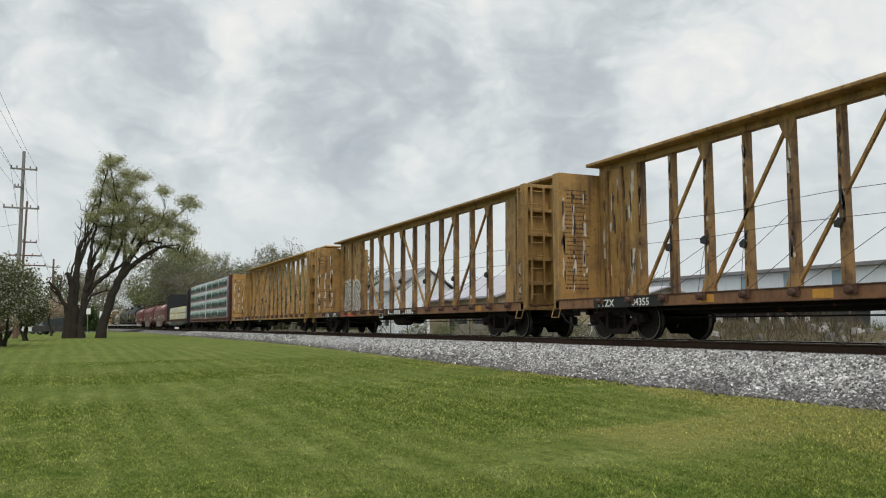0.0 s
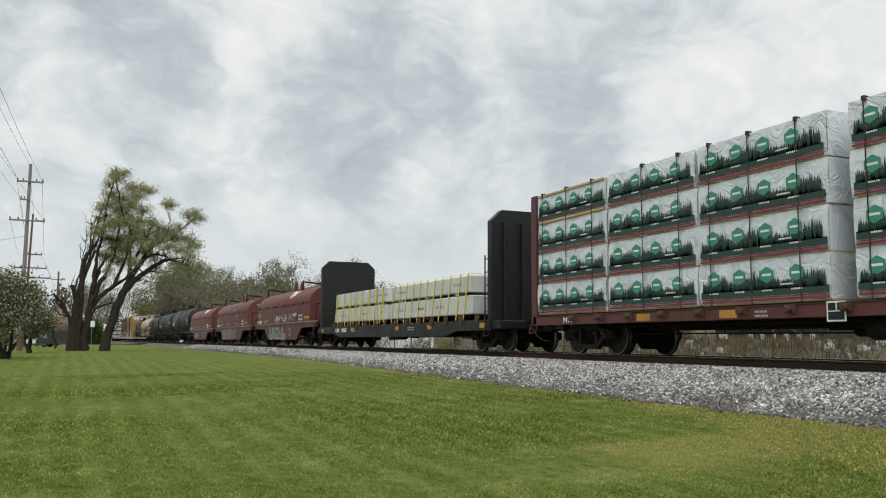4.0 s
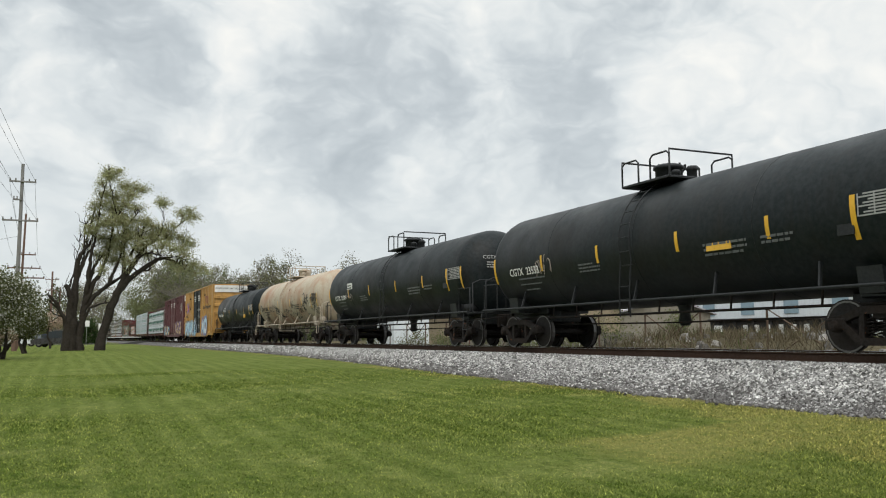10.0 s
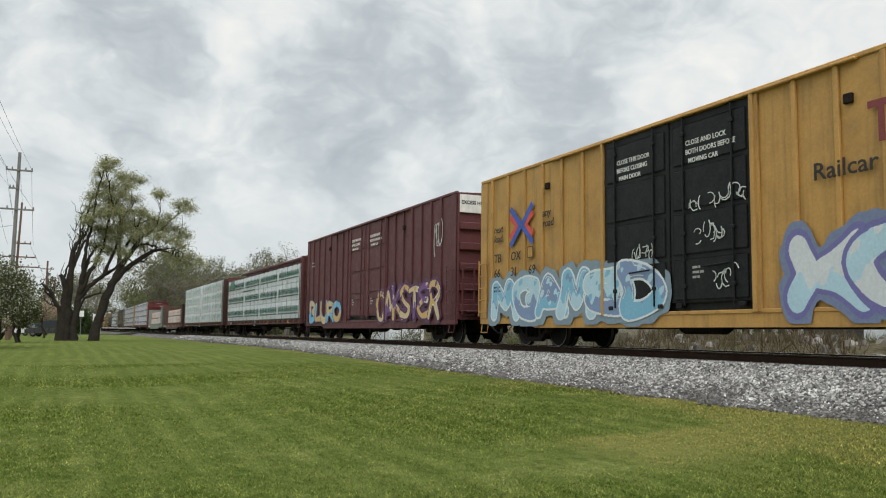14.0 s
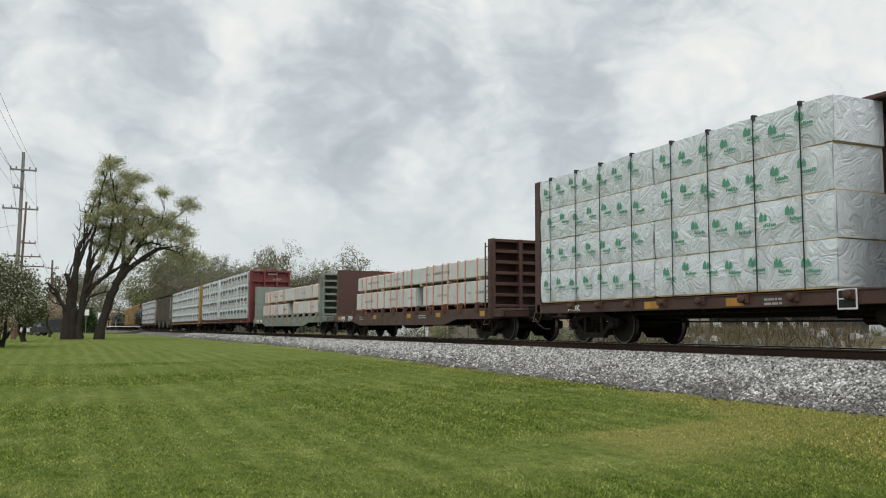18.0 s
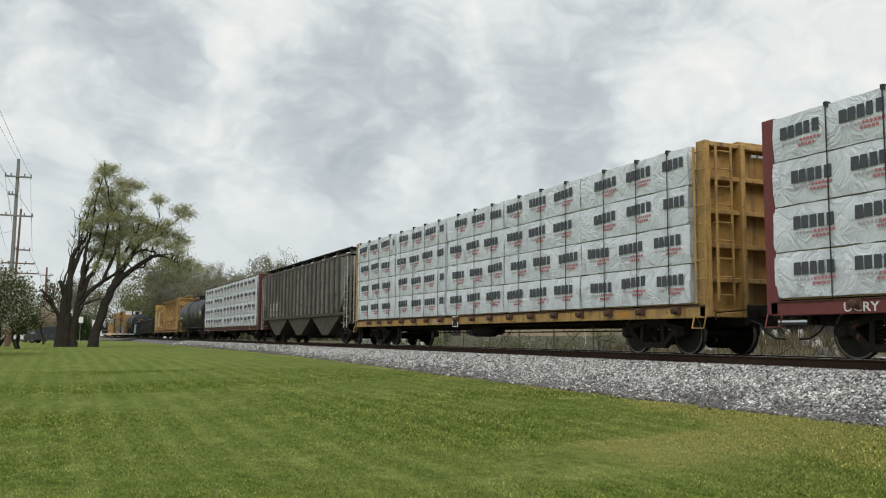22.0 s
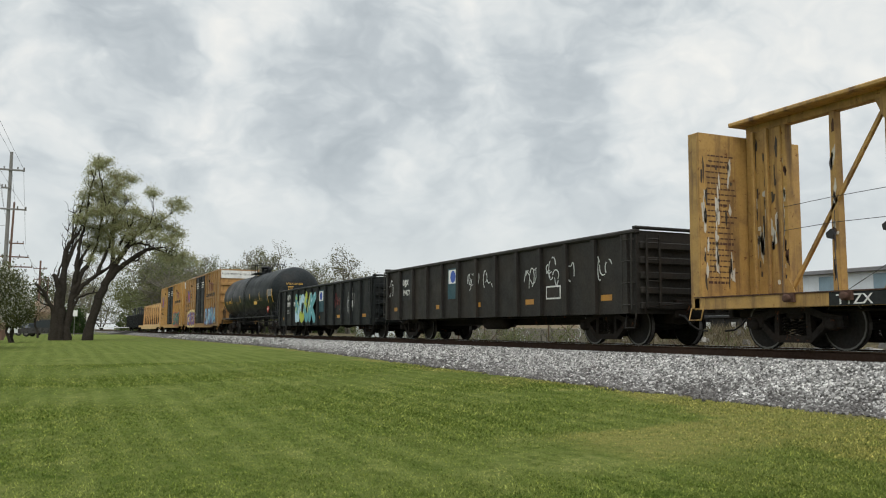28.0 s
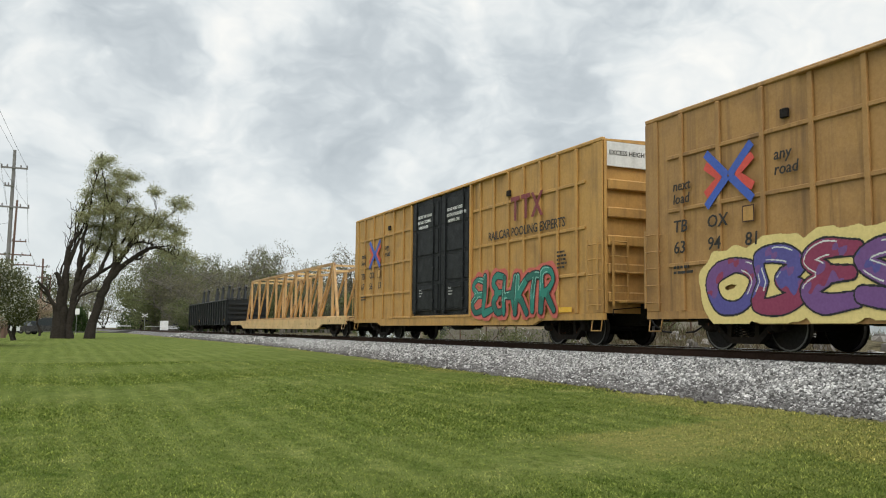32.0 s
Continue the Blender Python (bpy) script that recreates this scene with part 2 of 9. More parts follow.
PRINT_DARK = paint("dark_print", (0.05, 0.055, 0.065), amount=0.1, streak=0, bump=0)
PRINT_PALE = paint("pale_grey_print", (0.40, 0.37, 0.39), amount=0.1, streak=0, bump=0)
PRINT_RED = paint("red_print", (0.42, 0.15, 0.16), amount=0.1, streak=0, bump=0)
PRINT_GREEN = paint("green_print", (0.05, 0.21, 0.15), amount=0.1, streak=0, bump=0)
PRINT_LIME = paint("leaf_green_print", (0.085, 0.29, 0.19), amount=0.1, streak=0, bump=0)
PRINT_BADGE = paint("badge_green_print", (0.045, 0.24, 0.165), amount=0.1, streak=0, bump=0)
PRINT_FOREST = paint("forest_print", (0.014, 0.045, 0.034), amount=0.1, streak=0, bump=0)
PRINT_BLUE = paint("blue_print", (0.045, 0.10, 0.42), amount=0.1, streak=0, bump=0)
LOGO_RED = paint("faded_red_logo", (0.60, 0.075, 0.055), amount=0.15, streak=0.2, bump=0)
LOGO_PLUM = paint("plum_logo", (0.20, 0.035, 0.04), amount=0.2, streak=0.2, bump=0)
LETTER_BLACK = paint("black_lettering", (0.02, 0.018, 0.016), amount=0.1, streak=0, bump=0)
BROWN_BAND = paint("maroon_band_print", (0.17, 0.028, 0.045), amount=0.1, streak=0, bump=0)


def spray(name, color):
    return paint("spray_" + name, color, rough=0.5, amount=0.12, streak=0.25, bump=0, dirt=tuple(c * 0.5 for c in color))


def wrap_mat(name, color, crease=0.03):
    """Crinkled plastic lumber wrap; some shade of its folds is put into the colour."""
    m, nt, bsdf = node_mat(name)
    N, L = nt.nodes.new, nt.links.new
    co, info = N("ShaderNodeTexCoord"), N("ShaderNodeObjectInfo")
    off = N("ShaderNodeVectorMath")
    off.operation = "ADD"
    cmb = N("ShaderNodeCombineXYZ")
    k = N("ShaderNodeMath")
    k.operation = "MULTIPLY"
    k.inputs[1].default_value = 53.0
    L(info.outputs["Random"], k.inputs[0])
    L(k.outputs[0], cmb.inputs[0])
    L(co.outputs["Object"], off.inputs[0])
    L(cmb.outputs[0], off.inputs[1])
    folds = N("ShaderNodeTexNoise")
    folds.inputs["Scale"].default_value, folds.inputs["Detail"].default_value, folds.inputs["Distortion"].default_value = 2.1, 7, 1.6
    L(off.outputs[0], folds.inputs["Vector"])
    ridge = N("ShaderNodeMath")
    ridge.operation = "PINGPONG"
    ridge.inputs[1].default_value = 0.12
    L(folds.outputs["Fac"], ridge.inputs[0])
    b = N("ShaderNodeBump")
    b.inputs["Strength"].default_value, b.inputs["Distance"].default_value = 0.95, crease * 3.6
    L(ridge.outputs[0], b.inputs["Height"])
    L(b.outputs[0], bsdf.inputs["Normal"])
    # fold shading in the base colour: up to 30% darker by the fold noise
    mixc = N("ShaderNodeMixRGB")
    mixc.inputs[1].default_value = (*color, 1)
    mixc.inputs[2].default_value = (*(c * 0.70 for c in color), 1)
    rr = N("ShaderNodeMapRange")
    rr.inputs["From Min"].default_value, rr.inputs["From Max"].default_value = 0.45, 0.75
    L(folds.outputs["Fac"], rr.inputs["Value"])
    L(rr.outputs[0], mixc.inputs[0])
    L(mixc.outputs[0], bsdf.inputs["Base Color"])
    bsdf.inputs["Roughness"].default_value = 0.42
    return m


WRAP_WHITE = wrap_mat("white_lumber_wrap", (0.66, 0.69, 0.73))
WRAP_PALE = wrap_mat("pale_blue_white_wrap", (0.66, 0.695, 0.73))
WRAP_GREEN = wrap_mat("dark_green_wrap", (0.02, 0.15, 0.085))


# ---- mesh helpers ----
class Shape:
    """Gathers boxes, prisms, tubes and turned forms into one mesh."""

    def __init__(self):
        self.v, self.f, self.smooth = [], [], []

    def add(self, verts, faces, smooth=False):
        n = len(self.v)
        self.v += [tuple(p) for p in verts]
        self.f += [tuple(i + n for i in face) for face in faces]
        self.smooth += [smooth] * len(faces)
        return self

    def box(self, x0, x1, y0, y1, z0, z1):
        p = [(x, y, z) for x in (x0, x1) for y in (y0, y1) for z in (z0, z1)]
        return self.add(p, [(0, 1, 3, 2), (4, 6, 7, 5), (0, 4, 5, 1), (2, 3, 7, 6), (0, 2, 6, 4), (1, 5, 7, 3)])

    def slab(self, x0, x1, y0, y1, z0, z1, c=0.02):
        """A box with its twelve edges broken."""
        X, Y, Z = (x0, x1), (y0, y1), (z0, z1)
        s = (1, -1)
        v, idx = [], {}
        for i in (0, 1):
            for j in (0, 1):
                for k in (0, 1):
                    for ax in range(3):
                        q = [X[i] + s[i] * c, Y[j] + s[j] * c, Z[k] + s[k] * c]
                        q[ax] = (X[i], Y[j], Z[k])[ax]
                        idx[i, j, k, ax] = len(v)
                        v.append(tuple(q))
        f = []
        for ax in range(3):
            for e in (0, 1):
                ring = []
                for a, b in ((0, 0), (1, 0), (1, 1), (0, 1)):
                    key = [0, 0, 0]
                    key[ax], key[(ax + 1) % 3], key[(ax + 2) % 3] = e, a, b
                    ring.append(idx[(*key, ax)])
                f.append(tuple(ring if e else ring[::-1]))
        for i in (0, 1):
            for j in (0, 1):
                for k in (0, 1):
                    t = (idx[i, j, k, 0], idx[i, j, k, 1], idx[i, j, k, 2])
                    f.append(t if (i + j + k) % 2 else t[::-1])
        for ax in range(3):
            p, q = (ax + 1) % 3, (ax + 2) % 3
            for a in (0, 1):
                for b in (0, 1):
                    k0, k1 = [0, 0, 0], [0, 0, 0]
                    k0[p] = k1[p] = a
                    k0[q] = k1[q] = b
                    k1[ax] = 1
                    f.append((idx[(*k0, p)], idx[(*k1, p)], idx[(*k1, q)], idx[(*k0, q)]))
        return self.add(v, f)

    def prism(self, poly, axis, a, b):
        """A flat outline (in the two other axes, in order) pushed from a to b along axis."""
        n = len(poly)
        v = []
        for d in (a, b):
            for p in poly:
                q = list(p)
                q.insert(axis, d)
                v.append(tuple(q))
        f = [tuple(range(n)), tuple(range(2 * n - 1, n - 1, -1))]
        f += [(i, n + i, n + (i + 1) % n, (i + 1) % n) for i in range(n)]
        return self.add(v, f)

    def tube(self, pts, r, n=8, caps=True, smooth=True):
        """A round bar along points; r one radius or one per point."""
        pts = [Vector(p) for p in pts]
        rs = r if isinstance(r, (list, tuple)) else [r] * len(pts)
        v, f = [], []
        ref = None
        for i, p in enumerate(pts):
            d = (pts[min(i + 1, len(pts) - 1)] - pts[max(i - 1, 0)]).normalized()
            if ref is None:
                ref = Vector((0, 0, 1)) if abs(d.z) < 0.9 else Vector((1, 0, 0))
            side = d.cross(ref).normalized()
            ref = side.cross(d).normalized()
            for k in range(n):
                a = 2 * math.pi * k / n
                v.append(p + rs[i] * (math.cos(a) * side + math.sin(a) * ref))
        for i in range(len(pts) - 1):
            for k in range(n):
                f.append((i * n + k, i * n + (k + 1) % n, (i + 1) * n + (k + 1) % n, (i + 1) * n + k))
        self.add(v, f, smooth)
        if caps:
            self.add(v[:n], [tuple(range(n - 1, -1, -1))])
            self.add(v[-n:], [tuple(range(n))])
        return self

    def turned(self, profile, n, axis, centre=(0, 0, 0), smooth=True):
        """profile: (distance along axis, radius), turned round the axis through centre."""
        v, f = [], []
        for d, r in profile:
            for k in range(n):
                a = 2 * math.pi * k / n
                q = [r * math.cos(a), r * math.sin(a)]
                q.insert(axis, d)
                v.append(tuple(q[i] + centre[i] for i in range(3)))
        for i in range(len(profile) - 1):
            for k in range(n):
                f.append((i * n + k, i * n + (k + 1) % n, (i + 1) * n + (k + 1) % n, (i + 1) * n + k))
        self.add(v, f, smooth)
        self.add(v[:n], [tuple(range(n - 1, -1, -1))])
        self.add(v[-n:], [tuple(range(n))])
        return self

    def beam(self, p, q, w, h, up=(1, 0, 0)):
        """A square bar from p to q, w wide across up and h along it."""
        p, q = Vector(p), Vector(q)
        d = (q - p).normalized()
        u = Vector(up)
        s = d.cross(u).normalized()
        u = s.cross(d).normalized()
        v = [e + a * s * w / 2 + b * u * h / 2 for e in (p, q) for a, b in ((-1, -1), (1, -1), (1, 1), (-1, 1))]
        return self.add(v, [(3, 2, 1, 0), (4, 5, 6, 7), (0, 1, 5, 4), (1, 2, 6, 5), (2, 3, 7, 6), (3, 0, 4, 7)])

    def mesh(self, name):
        me = bpy.data.meshes.new(name)
        me.from_pydata(self.v, [], self.f)
        if any(self.smooth):
            me.polygons.foreach_set("use_smooth", self.smooth)
        me.update()
        bm = bmesh.new()
        bm.from_mesh(me)
        bmesh.ops.recalc_face_normals(bm, faces=bm.faces)
        bm.to_mesh(me)
        bm.free()
        return me


def part(name, shape, material, parent=None, label="", at=None):
    """Links a Shape, or a mesh made before, as one object under a thing or a part."""
    me = shape if isinstance(shape, bpy.types.Mesh) else shape.mesh(name)
    if not me.materials:
        me.materials.append(material)
    ob = new(name, me)
    if parent is not None:
        ob.parent = parent
    if at is not None:
        ob.matrix_basis = at if isinstance(at, Matrix) else Matrix.Translation(at)
    return tagged(ob, label)


def thing(name, label, category, group="", kind="", at=None):
    ob = new(name)
    if at is not None:
        ob.matrix_basis = at
    return tagged(ob, label, category, group, kind)


def smoothstep(a, b, x):
    t = min(1.0, max(0.0, (x - a) / (b - a)))
    return t * t * (3 - 2 * t)


# ---- ground ----
def ground_z(x, y):
    a = smoothstep(46, 5, y)
    z = 0.62 - a * (0.28 + 0.34 * (1 - min(1, max(0, x / 9.5))))
    z -= 0.35 * smoothstep(-1.5, -14, x)                 # falls to the street
    # a weedy bank beyond the track, lower further along
    if x > TRACK_X + 3:
        rise = smoothstep(TRACK_X + 3.2, TRACK_X + 6.0, x) * (1 - smoothstep(28, 34, x))
        z += rise * (0.95 * (1 - smoothstep(24, 31, y)) + 0.15 * noise.noise((x * 0.4, y * 0.4, 6.0)))
    return z


def ground_mat(name, gain=1.0, thin=0.0):
    m, nt, bsdf = node_mat(name)
    N, L = nt.nodes.new, nt.links.new
    co = N("ShaderNodeTexCoord")

    def tex(scale, detail, stretch=(1, 1, 1), rough=0.6):
        mp = N("ShaderNodeMapping")
        mp.inputs["Scale"].default_value = stretch
        L(co.outputs["Object"], mp.inputs[0])
        n = N("ShaderNodeTexNoise")
        n.inputs["Scale"].default_value, n.inputs["Detail"].default_value, n.inputs["Roughness"].default_value = scale, detail, rough
        L(mp.outputs[0], n.inputs["Vector"])
        return n.outputs["Fac"]

    def ranged(v, a, b, lo=0.0, hi=1.0):
        r = N("ShaderNodeMapRange")
        r.inputs["From Min"].default_value, r.inputs["From Max"].default_value = a, b
        r.inputs["To Min"].default_value, r.inputs["To Max"].default_value = lo, hi
        L(v, r.inputs["Value"])
        return r.outputs[0]

    def mix(fac, a, b):
        x = N("ShaderNodeMixRGB")
        for i, v in enumerate((fac, a, b)):
            if isinstance(v, (int, float)):
                x.inputs[i].default_value = (v, v, v, 1) if i else v
            elif isinstance(v, tuple):
                x.inputs[i].default_value = (*v, 1)
            else:
                L(v, x.inputs[i])
        return x.outputs[0]

    def math_(op, a, b):
        n = N("ShaderNodeMath")
        n.operation = op
        for i, v in enumerate((a, b)):
            if isinstance(v, (int, float)):
                n.inputs[i].default_value = v
            else:
                L(v, n.inputs[i])
        return n.outputs[0]

    col = mix(ranged(tex(9, 10, (1.0, 0.6, 1.0), 0.85), 0.38, 0.62), (0.048, 0.074, 0.012), (0.190, 0.215, 0.054))
    col = mix(ranged(tex(55, 6, rough=0.8), 0.46, 0.58, 0, 0.75), col, (0.042, 0.066, 0.011))
    col = mix(ranged(tex(2.2, 6, rough=0.7), 0.47, 0.66, 0, 0.6), col, (0.056, 0.090, 0.015))
    # pale thin patches of bent blades
    col = mix(math_("MULTIPLY", ranged(tex(1.1, 6, (1.0, 0.7, 1.0), 0.7), 0.53, 0.68, 0, 0.75), ranged(tex(18, 5, rough=0.8), 0.4, 0.58)), col, (0.235, 0.240, 0.085))
    col = mix(ranged(tex(0.55, 4), 0.5, 0.72, 0, 0.35), col, (0.135, 0.150, 0.045))
    # mowing stripes run with the track
    sep = N("ShaderNodeSeparateXYZ")
    L(co.outputs["Object"], sep.inputs[0])
    lane = math_("SINE", math_("MULTIPLY", math_("ADD", sep.outputs["X"], math_("MULTIPLY", tex(0.12, 3), 0.7)), 11.4), 0.0)
    col = mix(math_("MULTIPLY", ranged(lane, -0.3, 0.95, 0, 0.36), ranged(tex(0.45, 6, rough=0.8), 0.38, 0.58, 0.05, 1.0)), col, (0.185, 0.208, 0.062))
    # thin dry turf beside the ballast, and one worn corner
    dry = math_("ADD", math_("MULTIPLY", ranged(sep.outputs["X"], 7.6, 9.8), 0.5), math_("MULTIPLY", ranged(tex(0.8, 5), 0.35, 0.7), 0.62))
    dry = ranged(dry, 0.62, 0.86, 0, 0.8)
    dry = math_("MULTIPLY", dry, ranged(sep.outputs["X"], 13, 12.5))
    dry_tone = mix(ranged(tex(30, 8, rough=0.8), 0.4, 0.6), (0.105, 0.108, 0.027), (0.285, 0.258, 0.088))
    col = mix(dry, col, dry_tone)
    wob = math_("MULTIPLY", tex(1.0, 4, rough=0.65), 1.6)
    edge = ranged(math_("ADD", math_("SUBTRACT", sep.outputs["X"], math_("MULTIPLY", sep.outputs["Y"], 0.36)), wob), 5.45, 5.8)
    tongue = math_("MULTIPLY", ranged(math_("ADD", sep.outputs["Y"], wob), 9.9, 9.55), ranged(math_("ADD", sep.outputs["X"], wob), 5.9, 6.6))
    tongue = math_("MULTIPLY", tongue, ranged(math_("ADD", sep.outputs["Y"], math_("MULTIPLY", tex(1.4, 4), 1.8)), 7.3, 8.3, 0.15, 1.0))
    corner = math_("MULTIPLY", math_("MAXIMUM", edge, tongue), ranged(sep.outputs["Y"], 17, 13))
    col = mix(math_("MULTIPLY", corner, ranged(tex(4.5, 9, rough=0.85), 0.36, 0.54, 0.12, 0.88)), col, dry_tone)
    # bare soil along the ballast's foot
    soil = ranged(math_("ADD", sep.outputs["X"], math_("MULTIPLY", tex(1.3, 7, rough=0.75), 1.9)), 10.55, 11.15, 0, 0.92)
    col = mix(soil, col, mix(ranged(tex(30, 5), 0.35, 0.65), (0.05, 0.042, 0.032), (0.15, 0.125, 0.09)))
    # coarse brown weeds beyond the track
    beyond = math_("MULTIPLY", ranged(sep.outputs["X"], 16, 17), ranged(tex(0.6, 5), 0.3, 0.6, 0.45, 1.0))
    col = mix(beyond, col, mix(ranged(tex(7, 5), 0.35, 0.65), (0.06, 0.052, 0.030), (0.135, 0.112, 0.068)))
    if gain != 1.0:
        geo, each = N("ShaderNodeNewGeometry"), N("ShaderNodeValToRGB")
        each.color_ramp.elements[0].color = (gain * 0.40, gain * 0.46, gain * 0.42, 1)
        each.color_ramp.elements[1].color = (gain * 2.3, gain * 2.1, gain * 2.1, 1)
        e = each.color_ramp.elements.new(0.7)
        e.color = (gain * 1.0, gain * 1.04, gain, 1)
        L(geo.outputs["Random Per Island"], each.inputs[0])
        blend = N("ShaderNodeMixRGB")
        blend.blend_type, blend.inputs[0].default_value = "MULTIPLY", 1.0
        L(col, blend.inputs[1])
        L(each.outputs[0], blend.inputs[2])
        col = blend.outputs[0]
    L(col, bsdf.inputs["Base Color"])
    bsdf.inputs["Roughness"].default_value = 0.9
    bsdf.inputs["Specular IOR Level"].default_value = 0.03
    if thin:
        tr, both = N("ShaderNodeBsdfTranslucent"), N("ShaderNodeMixShader")
        both.inputs[0].default_value = thin
        L(col, tr.inputs["Color"])
        L(bsdf.outputs[0], both.inputs[1])
        L(tr.outputs[0], both.inputs[2])
        L(both.outputs[0], nt.nodes["Material Output"].inputs["Surface"])
        return m
    b = N("ShaderNodeBump")
    b.inputs["Strength"].default_value, b.inputs["Distance"].default_value = 0.8, 0.03
    L(math_("ADD", tex(70, 5), math_("MULTIPLY", tex(9, 4), 1.4)), b.inputs["Height"])
    L(b.outputs[0], bsdf.inputs["Normal"])
    return m


GRASS = ground_mat("mown_grass")
BLADE = ground_mat("grass_blade", 1.6, 0.35)


def steps(*runs):
    """Even steps through several runs of (from, to, step)."""
    out = []
    for a, b, d in runs:
        n = max(1, round((b - a) / d))
        out += [a + (b - a) * i / n for i in range(n)]
    return out + [runs[-1][1]]


def build_ground():
    xs = steps((-2500, -60, 600), (-60, -14, 8), (-14, 16, 1.0), (16, 60, 6), (60, 2500, 600))
    ys = steps((-2500, -40, 600), (-40, 0, 8), (0, 50, 1.5), (50, 200, 12), (200, 4000, 700))
    s = Shape()
    v = [(x, y, ground_z(x, y) + (0.03 * noise.noise((x * 0.3, y * 0.3, 0)) if -20 < x < 12 and -20 < y < 120 else 0)) for x in xs for y in ys]
    n = len(ys)
    f = [(i * n + j, (i + 1) * n + j, (i + 1) * n + j + 1, i * n + j + 1) for i in range(len(xs) - 1) for j in range(n - 1)]
    s.add(v, f, True)
    return tagged(part("ground", s, GRASS), "mown green lawn with faint mowing stripes", "lawn", kind="structure")


build_ground()


def stone_mat(name, lo, hi):
    m, nt, bsdf = node_mat(name)
    N, L = nt.nodes.new, nt.links.new
    geo = N("ShaderNodeNewGeometry")
    r = N("ShaderNodeValToRGB")
    r.color_ramp.elements[0].color, r.color_ramp.elements[1].color = (*lo, 1), (*hi, 1)
    e = r.color_ramp.elements.new(0.75)
    e.color = (*(a * 0.45 + b * 0.55 for a, b in zip(lo, hi)), 1)
    L(geo.outputs["Random Per Island"], r.inputs[0])
    co, n = N("ShaderNodeTexCoord"), N("ShaderNodeTexNoise")
    n.inputs["Scale"].default_value, n.inputs["Detail"].default_value = 30, 5
    L(co.outputs["Object"], n.inputs["Vector"])
    x = N("ShaderNodeMixRGB")
    x.blend_type, x.inputs[0].default_value = "OVERLAY", 0.5
    L(r.outputs[0], x.inputs[1])
    L(n.outputs["Fac"], x.inputs[2])
    L(x.outputs[0], bsdf.inputs["Base Color"])
    bsdf.inputs["Roughness"].default_value = 0.9
    return m


def ballast_bed_mat():
    m, nt, bsdf = node_mat("ballast_bed")
    N, L = nt.nodes.new, nt.links.new
    co, vor = N("ShaderNodeTexCoord"), N("ShaderNodeTexVoronoi")
    vor.inputs["Scale"].default_value = 15
    L(co.outputs["Object"], vor.inputs["Vector"])
    r = N("ShaderNodeValToRGB")
    r.color_ramp.elements[0].color, r.color_ramp.elements[1].color = (0.025, 0.023, 0.021, 1), (0.20, 0.19, 0.18, 1)
    sep = N("ShaderNodeSeparateColor")
    L(vor.outputs["Color"], sep.inputs[0])
    L(sep.outputs[0], r.inputs[0])
    L(r.outputs[0], bsdf.inputs["Base Color"])
    b = N("ShaderNodeBump")
    b.inputs["Strength"].default_value, b.inputs["Distance"].default_value = 1.0, 0.05
    b.invert = True
    L(vor.outputs["Distance"], b.inputs["Height"])
    L(b.outputs[0], bsdf.inputs["Normal"])
    bsdf.inputs["Roughness"].default_value = 0.95
    return m


BALLAST = stone_mat("ballast_stone", (0.055, 0.052, 0.048), (0.68, 0.665, 0.635))
DARK_STONE = stone_mat("grimy_ballast_stone", (0.05, 0.045, 0.042), (0.22, 0.21, 0.20))


def toe(y):
    """How far the ballast's foot lies from the middle of the track."""
    return 3.35 - 0.35 * smoothstep(20, 60, y) + 0.12 * noise.noise((y * 0.35, 1.7, 0)) + 0.08 * noise.noise((y * 1.3, 4.1, 0))


def bed_z(x, y):
    """Height of the ballast at x."""
    d = abs(x - TRACK_X)
    top = RAIL_Z - 0.20
    if d < 1.55:
        return top
    t = (d - 1.55) / (toe(y) - 1.55)
    return top + (ground_z(x, y) - 0.05 - top) * min(1, t) ** 1.05


